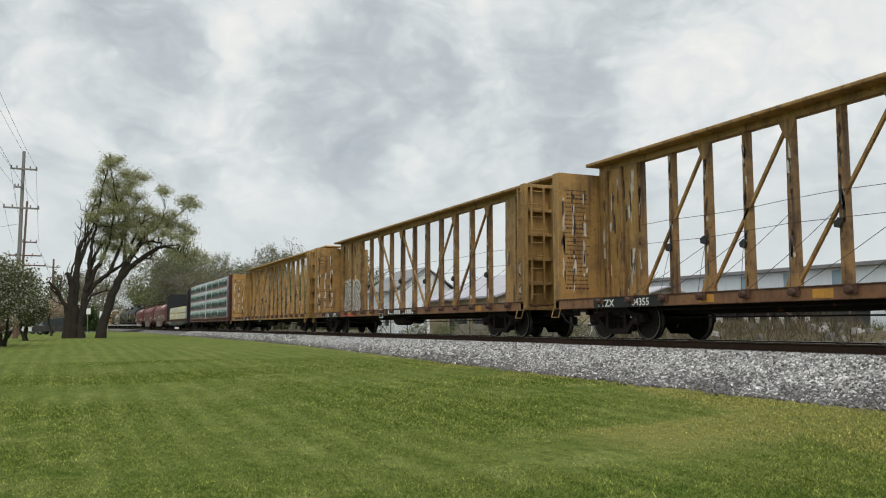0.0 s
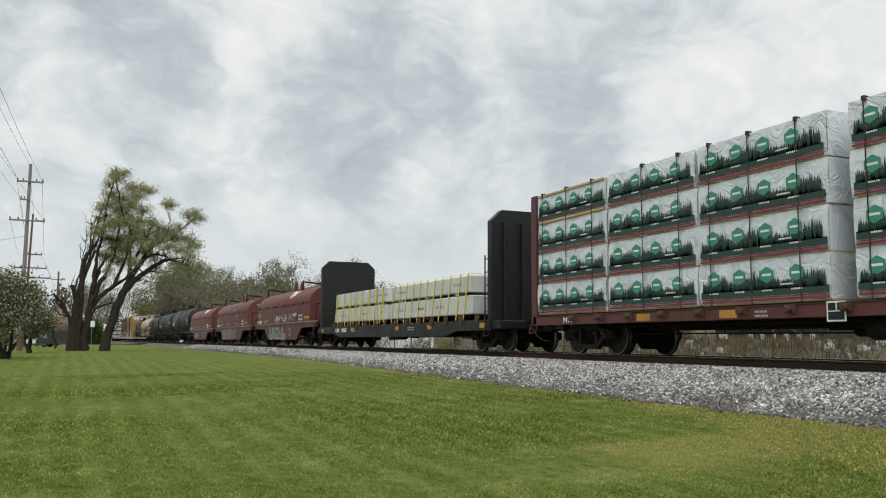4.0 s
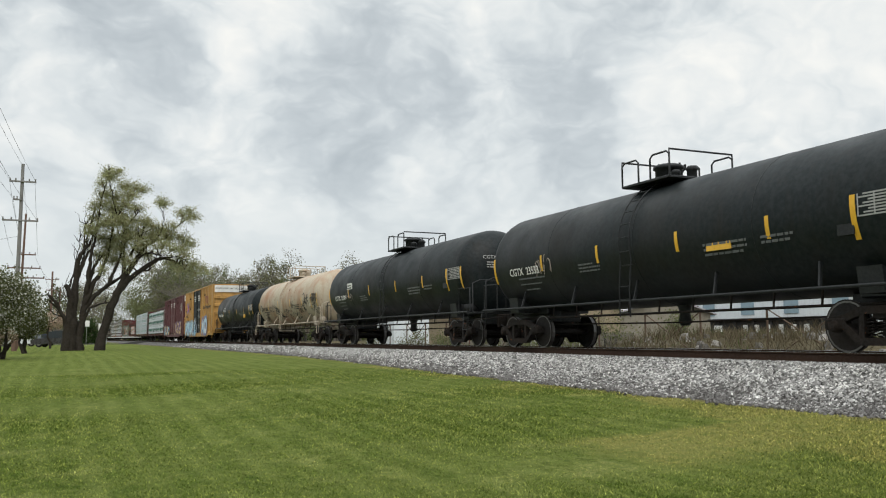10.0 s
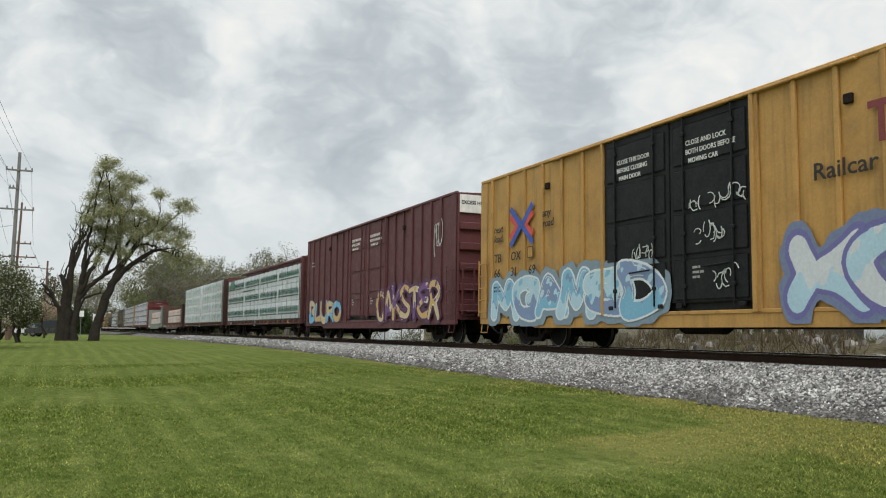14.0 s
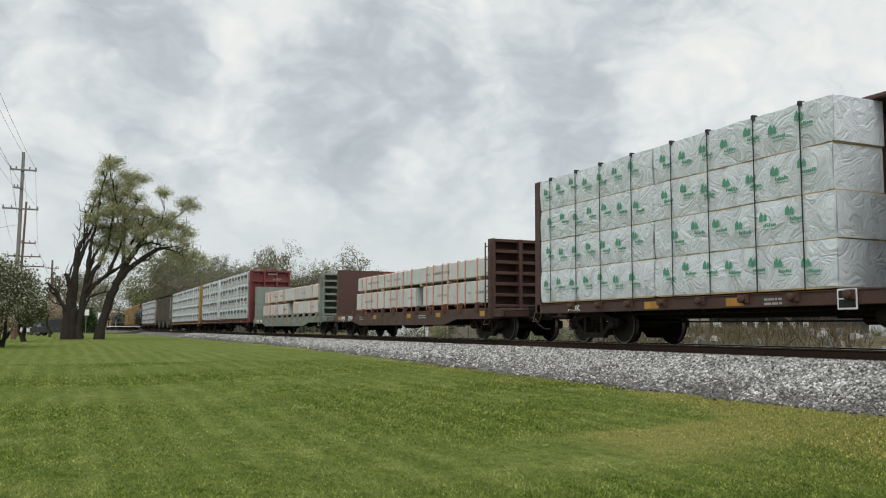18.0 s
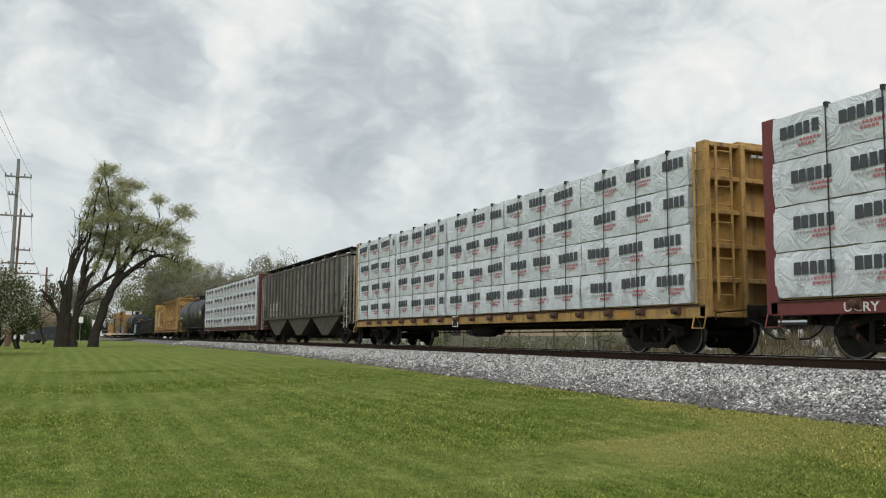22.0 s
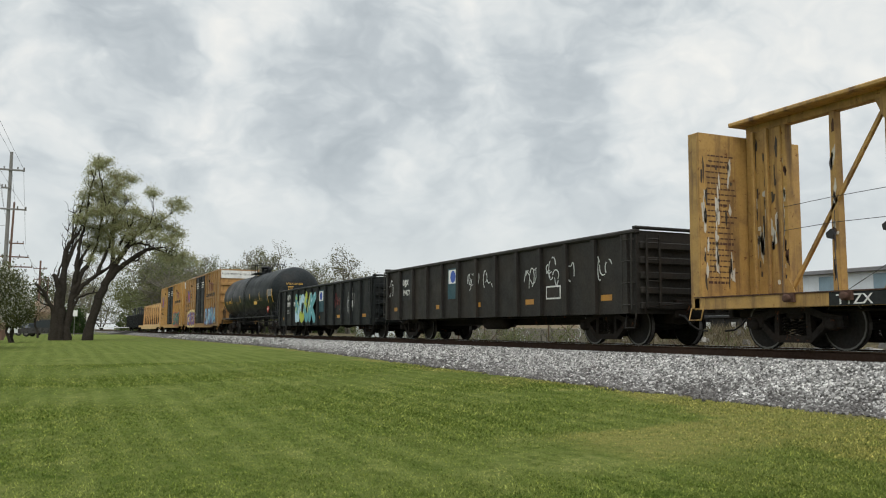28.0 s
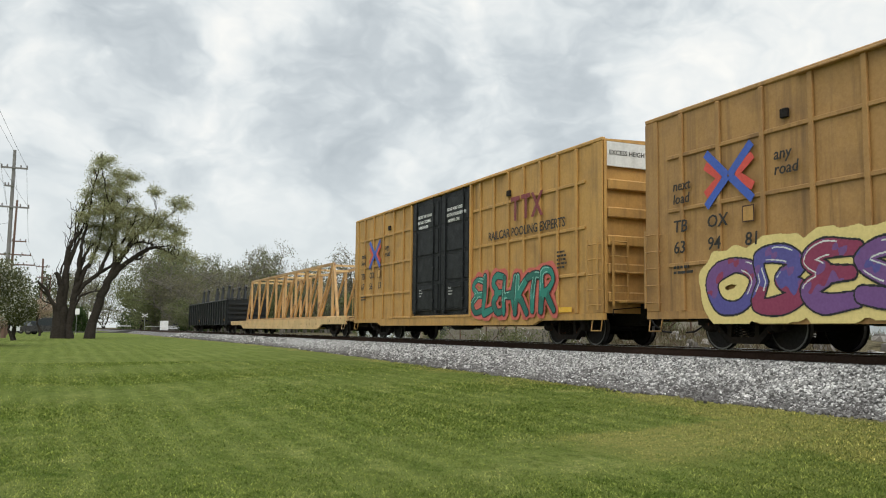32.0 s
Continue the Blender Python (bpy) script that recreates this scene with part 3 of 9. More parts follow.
def build_track():
    s = Shape()
    ys = steps((-700, -20, 40), (-20, 70, 1.0), (70, 200, 8), (200, 900, 50))
    ds = (-1.0, -0.8, -0.55, -0.3, -0.1, 0.1, 0.3, 0.55, 0.8, 1.0)
    v, f = [], []
    for y in ys:
        for k in ds:
            d = (1.55 + (abs(k) - 0.1) / 0.9 * (toe(y) - 1.55)) * (1 if k > 0 else -1)
            v.append((TRACK_X + d, y, bed_z(TRACK_X + d, y)))
    n = len(ds)
    for j in range(len(ys) - 1):
        for i in range(n - 1):
            f.append((j * n + i, j * n + i + 1, (j + 1) * n + i + 1, (j + 1) * n + i))
    s.add(v, f)
    bed = tagged(part("ballast", s, ballast_bed_mat()), "pale grey crushed stone ballast under the rails", "ballast", kind="structure")
    # loose stones on the shoulder that faces the lawn
    rng = random.Random(5)

    def stones(y0, y1, count, size, dark):
        q = Shape()
        for _ in range(count):
            y = rng.uniform(y0, y1)
            t = rng.random() ** 0.9
            far = toe(y) + (rng.gauss(0, 0.13) + .28 * noise.noise((y * .8, 9.0, 0))) * (t > 0.72)
            if dark != (t + .22 * noise.noise((y * 1.1, t * 3.0, 2.0)) > rng.uniform(0.55, 1.02)):
                continue
            x = TRACK_X - (1.05 + t * (far - 1.05 + 0.1))
            z = max(bed_z(x, y), ground_z(x, y))
            r = size * rng.uniform(0.6, 1.35)
            a = rng.uniform(0, 3.14)
            turn = Matrix.Rotation(a, 3, "Z") @ Matrix.Rotation(rng.uniform(-.8, .8), 3, "X") @ Matrix.Rotation(rng.uniform(-.8, .8), 3, "Y")
            pts = []
            for dx, dy, dz in ((-1, -1, -1), (1, -1, -1), (1, 1, -1), (-1, 1, -1), (-.7, -.6, 1), (.6, -.7, 1), (.7, .6, 1), (-.6, .7, 1)):
                c = turn @ Vector((dx * r * rng.uniform(.5, 1.15), dy * r * rng.uniform(.4, .9), dz * r * rng.uniform(.35, .85)))
                pts.append((x + c.x, y + c.y, z + c.z + r * 0.45))
            q.add(pts, [(4, 5, 6, 7), (0, 1, 5, 4), (1, 2, 6, 5), (2, 3, 7, 6), (3, 0, 4, 7)])
        return q

    for y0, y1, count, size in ((4, 20, 40000, 0.0265), (20, 45, 24000, 0.033), (45, 90, 4000, 0.05)):
        tagged(part("ballast_stones", stones(y0, y1, count, size, False), BALLAST, bed), kind="stuff")
        tagged(part("dark_ballast_stones", stones(y0, y1, count, size, True), DARK_STONE, bed), kind="stuff")
    # two rails: foot, web and head
    for k, dx in enumerate((-0.7525, 0.7525)):
        x = TRACK_X + dx
        rail = tagged(new("rail"), "rusty steel rail with a bright worn head", "rail", "rails of the track", "structure")
        prof = [(-.07, -.19), (.07, -.19), (.07, -.178), (.012, -.16), (.012, -.045), (.036, -.03), (.036, -.004), (-.036, -.004), (-.036, -.03), (-.012, -.045), (-.012, -.16), (-.07, -.178)]
        part("rail_body", Shape().prism([(x + a, RAIL_Z + b) for a, b in prof], 1, -700, 900), RAIL_SIDE, rail)
        part("rail_head", Shape().box(x - .034, x + .034, -700, 900, RAIL_Z - .0035, RAIL_Z), RAIL_TOP, rail, "bright worn running surface")
    # wooden ties
    tie = Shape().slab(-1.3, 1.3, -0.115, 0.115, -0.17, 0.0, 0.012).mesh("tie")
    wood = paint("creosoted_tie", (0.05, 0.038, 0.03), rough=0.9, amount=0.4)
    y = -2.0
    while y < 120:
        part("tie", tie, wood, bed, at=(TRACK_X, y, RAIL_Z - 0.175))
        y += 0.5


build_track()


def build_grass():
    """Short mown blades where the camera stands closest."""
    rng = random.Random(11)
    s = Shape()
    verts, faces = [], []
    n = 0
    while n < 430000:
        r = 4.3 + 24 * rng.random() ** 1.8
        a = radians(rng.uniform(-8, 56))
        x, y = r * math.sin(a), r * math.cos(a)
        if x > TRACK_X - toe(y) + rng.uniform(-0.75, 0.05):
            continue
        z = ground_z(x, y) - 0.012
        h = rng.uniform(0.016, 0.042)
        w = rng.uniform(0.0025, 0.0055) * (1 + r / 12)
        b = rng.uniform(0, 6.283)
        dx, dy = math.cos(b) * w, math.sin(b) * w
        lx, ly = rng.gauss(0, 0.028), rng.gauss(0, 0.028)
        k = len(verts)
        verts += [(x - dx, y - dy, z), (x + dx, y + dy, z), (x + lx, y + ly, z + h)]
        faces.append((k, k + 1, k + 2))
        n += 1
    me = bpy.data.meshes.new("grass")
    me.from_pydata(verts, [], faces)
    me.materials.append(BLADE)
    tagged(new("grass", me), "short mown green grass blades on the lawn", "grass", kind="stuff")


build_grass()


# ---- the train ----
# Every car stands with its front end at local y = 0, its tail at y = length; x = 0 is the track's middle, z = 0 the rail's top.
CARS = []
TEXTS = {}


def lettering(parent, words, size, y, z, x=-1.6, mat=None, name="lettering", squeeze=1.0, front=False, slant=0.0, shell=None, dome=None):
    """Words on the near side (x) that begin at y and run to the front; front: on the end wall at y, beginning at x."""
    key = (words, slant)
    if key not in TEXTS:
        cu = bpy.data.curves.new("lettering", "FONT")
        cu.body, cu.extrude, cu.resolution_u, cu.shear, cu.offset = words, 0.004, 2, slant, 0.008
        ob = bpy.data.objects.new("lettering", cu)
        TEXTS[key] = bpy.data.meshes.new_from_object(ob)
        bpy.data.objects.remove(ob)
    me = TEXTS[key].copy()
    me.materials.clear()
    me.materials.append(mat or WHITE)
    if shell is not None:
        # wrapped round a tank of this radius and axis height
        x = 0.0
        for v in me.vertices:
            v.co.z += math.sqrt(max(.01, shell[0] ** 2 - (z + v.co.y * size - shell[1]) ** 2)) + .010
    if dome is not None:
        # laid over a tank's rounded head of this radius, axis height and depth
        for v in me.vertices:
            q = ((x + v.co.x * size * squeeze) ** 2 + (z + v.co.y * size - dome[1]) ** 2) / dome[0] ** 2
            v.co.z += .012 - dome[2] * (1 - math.sqrt(max(0, 1 - q)))
    ob = new(name, me)
    ob.parent = parent
    if front:
        turn = Matrix(((1, 0, 0, x), (0, 0, -1, y), (0, 1, 0, z), (0, 0, 0, 1)))
    else:
        turn = Matrix(((0, 0, -1, x), (-1, 0, 0, y), (0, 1, 0, z), (0, 0, 0, 1)))
    ob.matrix_basis = turn @ Matrix.Diagonal((size * squeeze, size, 1, 1))
    return ob


def bars(parent, y, z, w, h, x, mat, rows=2, name="small_print", front=False, shell=None):
    """Writing too small to read: plain bars."""
    s = Shape()
    rng = random.Random(int(y * 97 + z * 31))
    pitch = h / rows
    if mat is WHITE and h < .5:
        mat = DIM
    for r in range(rows):
        ww = w * rng.uniform(0.6, 1.0)
        zz = z + h - (r + 1) * pitch
        tall = min(pitch * 0.5, .07)
        if shell is not None:
            x = -math.sqrt(max(.01, shell[0] ** 2 - (zz + tall / 2 - shell[1]) ** 2)) - .003
        a = 0.0
        while a < ww - .02:
            b = min(ww, a + tall * rng.uniform(1.0, 4.5))
            if front:
                s.box(y + a, y + b, x - 0.004, x, zz, zz + tall)
            else:
                s.box(x - 0.004, x, y - b, y - a, zz, zz + tall)
            a = b + tall * .6
    return part(name, s, mat, parent)


# shared running gear
def truck_meshes():
    w = Shape()
    for sx in (-1, 1):
        a = 0.715 * sx
        w.turned([(a - .065, .10), (a - .065, .19), (a - .02, .24), (a - .02, .37), (a - .065, .40), (a - .065, .452), (a + .065, .452), (a + .065, .40), (a + .02, .37), (a + .02, .24), (a + .065, .19), (a + .065, .10)], 22, 0)
        w.turned([(a - .066 * -sx, .452), (a - .066 * -sx, .482), (a - .040 * -sx, .482), (a - .040 * -sx, .452)], 22, 0)
    w.turned([(-1.0, .07), (-.6, .085), (.6, .085), (1.0, .07)], 10, 0)
    rim = w
    wheel_faces = len(w.f)
    for sx in (-1, 1):
        a = 0.715 * sx
        ring = [(a + q, r) for q, r in ((.0665 * sx, .424), (.0665 * sx, .4555), (-.0645 * sx, .4575))]
        n = 22
        v = [(q, r * math.cos(2 * math.pi * i / n), r * math.sin(2 * math.pi * i / n)) for q, r in ring for i in range(n)]
        rim.add(v, [(k * n + i, k * n + (i + 1) % n, (k + 1) * n + (i + 1) % n, (k + 1) * n + i) for k in range(2) for i in range(n)])
    f = Shape()
    for poly in ([(-1.12, .50), (-1.10, .60), (-.70, .66), (-.36, .80), (.36, .80), (.70, .66), (1.10, .60), (1.12, .50), (.72, .53), (.34, .66), (-.34, .66), (-.72, .53)],
                 [(-1.12, .42), (-1.12, .52), (-.72, .54), (-.40, .26), (.40, .26), (.72, .54), (1.12, .52), (1.12, .42), (.74, .40), (.42, .13), (-.42, .13), (-.74, .40)],
                 [(-.44, .20), (-.32, .20), (-.30, .74), (-.40, .74)], [(.32, .20), (.44, .20), (.40, .74), (.30, .74)]):
        q = .07 if len(poly) > 4 else .062
        f.prism(poly, 0, -q, q)
    f.slab(-.09, .09, -1.10, -.68, .40, .60, .02).slab(-.09, .09, .68, 1.10, .40, .60, .02)
    cap = Shape().turned([(-.16, .03), (-.16, .085), (-.10, .11), (.02, .11)], 14, 0)
    spring = Shape()
    for dy in (-.19, 0, .19):
        pts = [(math.cos(a) * .075, dy + math.sin(a) * .075, .26 + a / (2 * math.pi) * .058) for a in (i * math.pi / 3 for i in range(0, 6 * 6 + 1))]
        spring.tube(pts, .014, 3)
    bol = Shape().slab(-1.02, 1.02, -.20, .20, .56, .74, .03).slab(-.4, .4, -.26, .26, .62, .86, .03)
    beam = Shape().slab(-.85, .85, -.05, .05, .28, .40, .02).box(-.80, -.66, -.42, -.32, .2, .5).box(.66, .80, -.42, -.32, .2, .5)
    out = [s.mesh(n) for s, n in ((w, "wheelset"), (f, "side_frame"), (cap, "bearing_cap"), (spring, "spring_nest"), (bol, "bolster"), (beam, "brake_beam"))]
    # the worn running surface is bright steel
    out[0].materials.append(WHEEL)
    out[0].materials.append(TREAD)
    for p in out[0].polygons[wheel_faces:]:
        p.material_index = 1
    return out


M_WHEEL, M_FRAME, M_CAP, M_SPRING, M_BOLSTER, M_BRAKE = truck_meshes()
WHEELSETS = ([], [])
WHEELBASE = 1.80


def truck(car, y):
    tr = new("truck")
    tr.parent = car
    tr.matrix_basis = Matrix.Translation((0, y, 0))
    part("bolster", M_BOLSTER, STEEL_DARK, tr)
    for sx in (-1, 1):
        part("side_frame", M_FRAME, STEEL_DARK, tr, at=(1.0 * sx, 0, 0))
        part("spring_nest", M_SPRING, STEEL_DARK, tr, at=(1.0 * sx, 0, 0))
        for dy in (-WHEELBASE / 2, WHEELBASE / 2):
            part("bearing_cap", M_CAP, STEEL_DARK, tr, at=pose(1.0 * sx, dy, .457, 0, 0, 0 if sx < 0 else 180))
    for k, dy in enumerate((-WHEELBASE / 2, WHEELBASE / 2)):
        ws = part("wheelset", M_WHEEL, WHEEL, tr, at=(0, dy, .457))
        WHEELSETS[k].append(ws)
    part("brake_beam", M_BRAKE, STEEL_DARK, tr, at=(0, .1, 0))


def coupler_mesh():
    s = Shape()
    s.slab(-.10, .10, -.45, .3, .78, .98, .02)
    s.prism([(-.16, -.75), (-.02, -.80), (.02, -.62), (.16, -.70), (.19, -.50), (.10, -.42), (-.12, -.42), (-.19, -.55)], 2, .74, 1.02)
    s.slab(-.42, .42, -.02, .12, .62, 1.05, .02)
    return s.mesh("coupler")


M_COUPLER = coupler_mesh()
M_HOSE = Shape().tube([(-.35, -.05, .70), (-.36, -.25, .66), (-.34, -.42, .48), (-.26, -.58, .36), (-.12, -.72, .34)], .022, 6).mesh("air_hose")
M_LEVER = Shape().tube([(-1.3, -.06, .72), (-1.3, -.06, .86), (-.9, -.12, .90), (-.2, -.14, .96)], .014, 5).mesh("uncoupling_lever")
HOSE = paint("rubber_hose", (0.015, 0.015, 0.016), rough=0.7, amount=0.2)


def running_gear(car, length, inset, reach=0.0):
    """Two trucks, couplers and hoses; inset one number or (front, tail); reach: how far the end sills stand out."""
    a, b = inset if isinstance(inset, tuple) else (inset, inset)
    for y in (a, length - b):
        truck(car, y)
    for y, turn in ((-reach, 0), (length + reach, 180)):
        m = pose(0, y, 0, 0, 0, turn)
        part("coupler", M_COUPLER, STEEL_DARK, car, at=m)
        part("air_hose", M_HOSE, HOSE, car, at=m)
        part("uncoupling_lever", M_LEVER, STEEL_DARK, car, at=m)


def underframe(car, length, mat, z0=0.45, z1=0.92, gear=True):
    """Centre sill, cross bearers, brake cylinder, reservoir and rods beneath."""
    part("centre_sill", Shape().slab(-.33, .33, .2, length - .2, z0 + .15, z1, .02), mat, car)
    if gear:
        m = length / 2
        part("air_reservoir", Shape().turned([(m - .75, .02), (m - .7, .17), (m - .6, .22), (m + .6, .22), (m + .7, .17), (m + .75, .02)], 14, 1, (-.75, 0, .58)), STEEL_DARK, car)
        part("brake_cylinder", Shape().turned([(m + 1.6, .05), (m + 1.6, .16), (m + 2.2, .16), (m + 2.2, .03), (m + 2.9, .03)], 12, 1, (.7, 0, .6)), STEEL_DARK, car)
        part("brake_rod", Shape().tube([(-.5, 3.2, .52), (-.55, m, .50), (-.5, length - 3.2, .52)], .018, 5), STEEL_DARK, car)
        part("train_pipe", Shape().tube([(-.9, 1.2, .70), (-.9, length - 1.2, .70)], .025, 5), STEEL_DARK, car)


RUNGS = {}


def ladder(car, y, x, z0, z1, wide, mat, along="y", n=None, off=0.10, name="ladder"):
    """Side ladder (along y, on the near side) or end ladder (along x, on an end wall)."""
    lad = new(name)
    lad.parent = car
    lad.matrix_basis = Matrix.Translation((x, y, 0))
    n = n or max(2, round((z1 - z0) / 0.38))
    key = (along, round(wide, 2), off)
    if key not in RUNGS:
        if along == "y":
            RUNGS[key] = Shape().tube([(0, -wide / 2, 0), (-off, -wide / 2, 0), (-off, wide / 2, 0), (0, wide / 2, 0)], .014, 5).mesh("rung")
        else:
            RUNGS[key] = Shape().tube([(-wide / 2, 0, 0), (-wide / 2, -off, 0), (wide / 2, -off, 0), (wide / 2, 0, 0)], .014, 5).mesh("rung")
    for sgn in (-1, 1):
        if along == "y":
            s = Shape().box(-off - .01, -off + .01, sgn * wide / 2 - .03, sgn * wide / 2 + .03, z0, z1)
        else:
            s = Shape().box(sgn * wide / 2 - .03, sgn * wide / 2 + .03, -off - .01, -off + .01, z0, z1)
        part("stile", s, mat, lad)
    for i in range(n):
        me = RUNGS[key]
        ob = new("rung", me.copy() if me.materials and me.materials[0] != mat else me)
        if not ob.data.materials:
            ob.data.materials.append(mat)
        elif ob.data.materials[0] != mat:
            ob.data.materials[0] = mat
        ob.parent = lad
        ob.matrix_basis = Matrix.Translation((0, 0, z0 + .12 + (z1 - z0 - .24) * i / max(1, n - 1)))
    return lad


def grab(car, pts, mat, r=.014, name="grab_iron"):
    return part(name, Shape().tube(pts, r, 5), mat, car)


def start_car(name, label, front, length, inset=2.1, reach=0.0):
    car = thing(name, label, "rail car", "cars of the freight train", at=Matrix.Translation((TRACK_X, front, RAIL_Z)))
    CARS.append((car, front))
    running_gear(car, length, inset, reach)
    return car


def blob(rng, cy, cz, w, h, n=12, rough=0.16):
    """A rounded uneven outline."""
    out = []
    for i in range(n):
        a = 2 * math.pi * i / n
        k = 1 + rng.uniform(-rough, rough)
        ca, sa = math.cos(a), math.sin(a)
        out.append((cy + w * k * math.copysign(abs(ca) ** 0.7, ca), cz + h * k * math.copysign(abs(sa) ** 0.7, sa)))
    return out


GLYPHS = {
    "O": [[(.5, 1), (.12, .8), (.05, .45), (.3, .05), (.7, .05), (.95, .5), (.85, .85), (.5, 1), (.2, .9)]],
    "C": [[(.9, .8), (.6, 1), (.2, .85), (.05, .45), (.3, .05), (.7, .02), (.95, .2)]],
    "G": [[(.9, .85), (.55, 1), (.15, .8), (.05, .4), (.3, .05), (.75, .05), (.9, .4), (.55, .42)]],
    "A": [[(.05, 0), (.3, .6), (.5, 1), (.7, .6), (.98, 0)], [(.22, .32), (.8, .34)]],
    "M": [[(.0, 0), (.1, .6), (.22, 1), (.5, .35), (.78, 1), (.9, .6), (1, 0)]],
    "N": [[(.05, 0), (.12, 1), (.5, .5), (.88, 0), (.95, 1)]],
    "D": [[(.1, .95), (.15, .5), (.1, .03), (.6, .05), (.95, .45), (.7, .9), (.1, .97)]],
    "E": [[(.95, .95), (.4, 1), (.08, .8), (.45, .55), (.08, .3), (.4, .02), (.98, .08)], [(.3, .55), (.85, .55)]],
    "K": [[(.12, 1), (.16, .5), (.08, 0)], [(.92, .98), (.3, .5), (.6, .3), (.98, 0)]],
    "S": [[(.92, .85), (.5, 1), (.1, .8), (.4, .52), (.85, .3), (.6, .02), (.05, .1)]],
    "P": [[(.12, 0), (.15, .5), (.1, .95), (.6, 1), (.95, .75), (.6, .45), (.2, .42)]],
    "R": [[(.1, 0), (.15, .5), (.1, .97), (.65, 1), (.9, .75), (.5, .48), (.25, .46)], [(.45, .48), (.7, .25), (1, 0)]],
    "B": [[(.12, .5), (.1, .97), (.6, 1), (.88, .76), (.5, .53), (.95, .3), (.6, .02), (.1, .03), (.12, .5)]],
    "U": [[(.08, 1), (.1, .4), (.35, .03), (.7, .05), (.92, .4), (.92, 1)]],
    "L": [[(.2, 1), (.12, .5), (.12, .05), (.5, .05), (.95, .12)]],
    "W": [[(0, 1), (.2, .05), (.48, .7), (.75, .05), (1, 1)]],
    "T": [[(.0, .93), (.5, 1), (1, .93)], [(.5, .95), (.52, .5), (.45, 0)]],
    "H": [[(.1, 1), (.15, .5), (.08, 0)], [(.9, 1), (.86, .5), (.95, 0)], [(.15, .5), (.86, .52)]],
    "I": [[(.5, 1), (.46, .5), (.5, 0)]],
}


def smooth_line(pts, n=5):
    """A soft curve through the points."""
    out = []
    for i in range(len(pts) - 1):
        p0, p1, p2, p3 = pts[max(0, i - 1)], pts[i], pts[i + 1], pts[min(len(pts) - 1, i + 2)]
        for k in range(n):
            t = k / n
            out.append(tuple(.5 * (2 * b + (c - a) * t + (2 * a - 5 * b + 4 * c - d) * t * t + (3 * b - a - 3 * c + d) * t ** 3) for a, b, c, d in zip(p0, p1, p2, p3)))
    return out + [pts[-1]]


def sprayed(shape, mask, ys, zs, face):
    """Lays the marked part of a fine grid on the plane x = face as flat runs of paint."""
    dy, dz = (ys[1] - ys[0]) / 2, (zs[1] - zs[0]) / 2
    v, f = [], []
    for row, z in zip(mask, zs):
        edge = np.diff(np.concatenate(([0], row.astype(np.int8), [0])))
        for i, j in zip(np.nonzero(edge == 1)[0], np.nonzero(edge == -1)[0] - 1):
            k = len(v)
            v += [(face, ys[i] - dy, z - dz), (face, ys[j] + dy, z - dz), (face, ys[j] + dy, z + dz), (face, ys[i] - dy, z + dz)]
            f.append((k, k + 1, k + 2, k + 3))
    if v:
        shape.add(v, f)


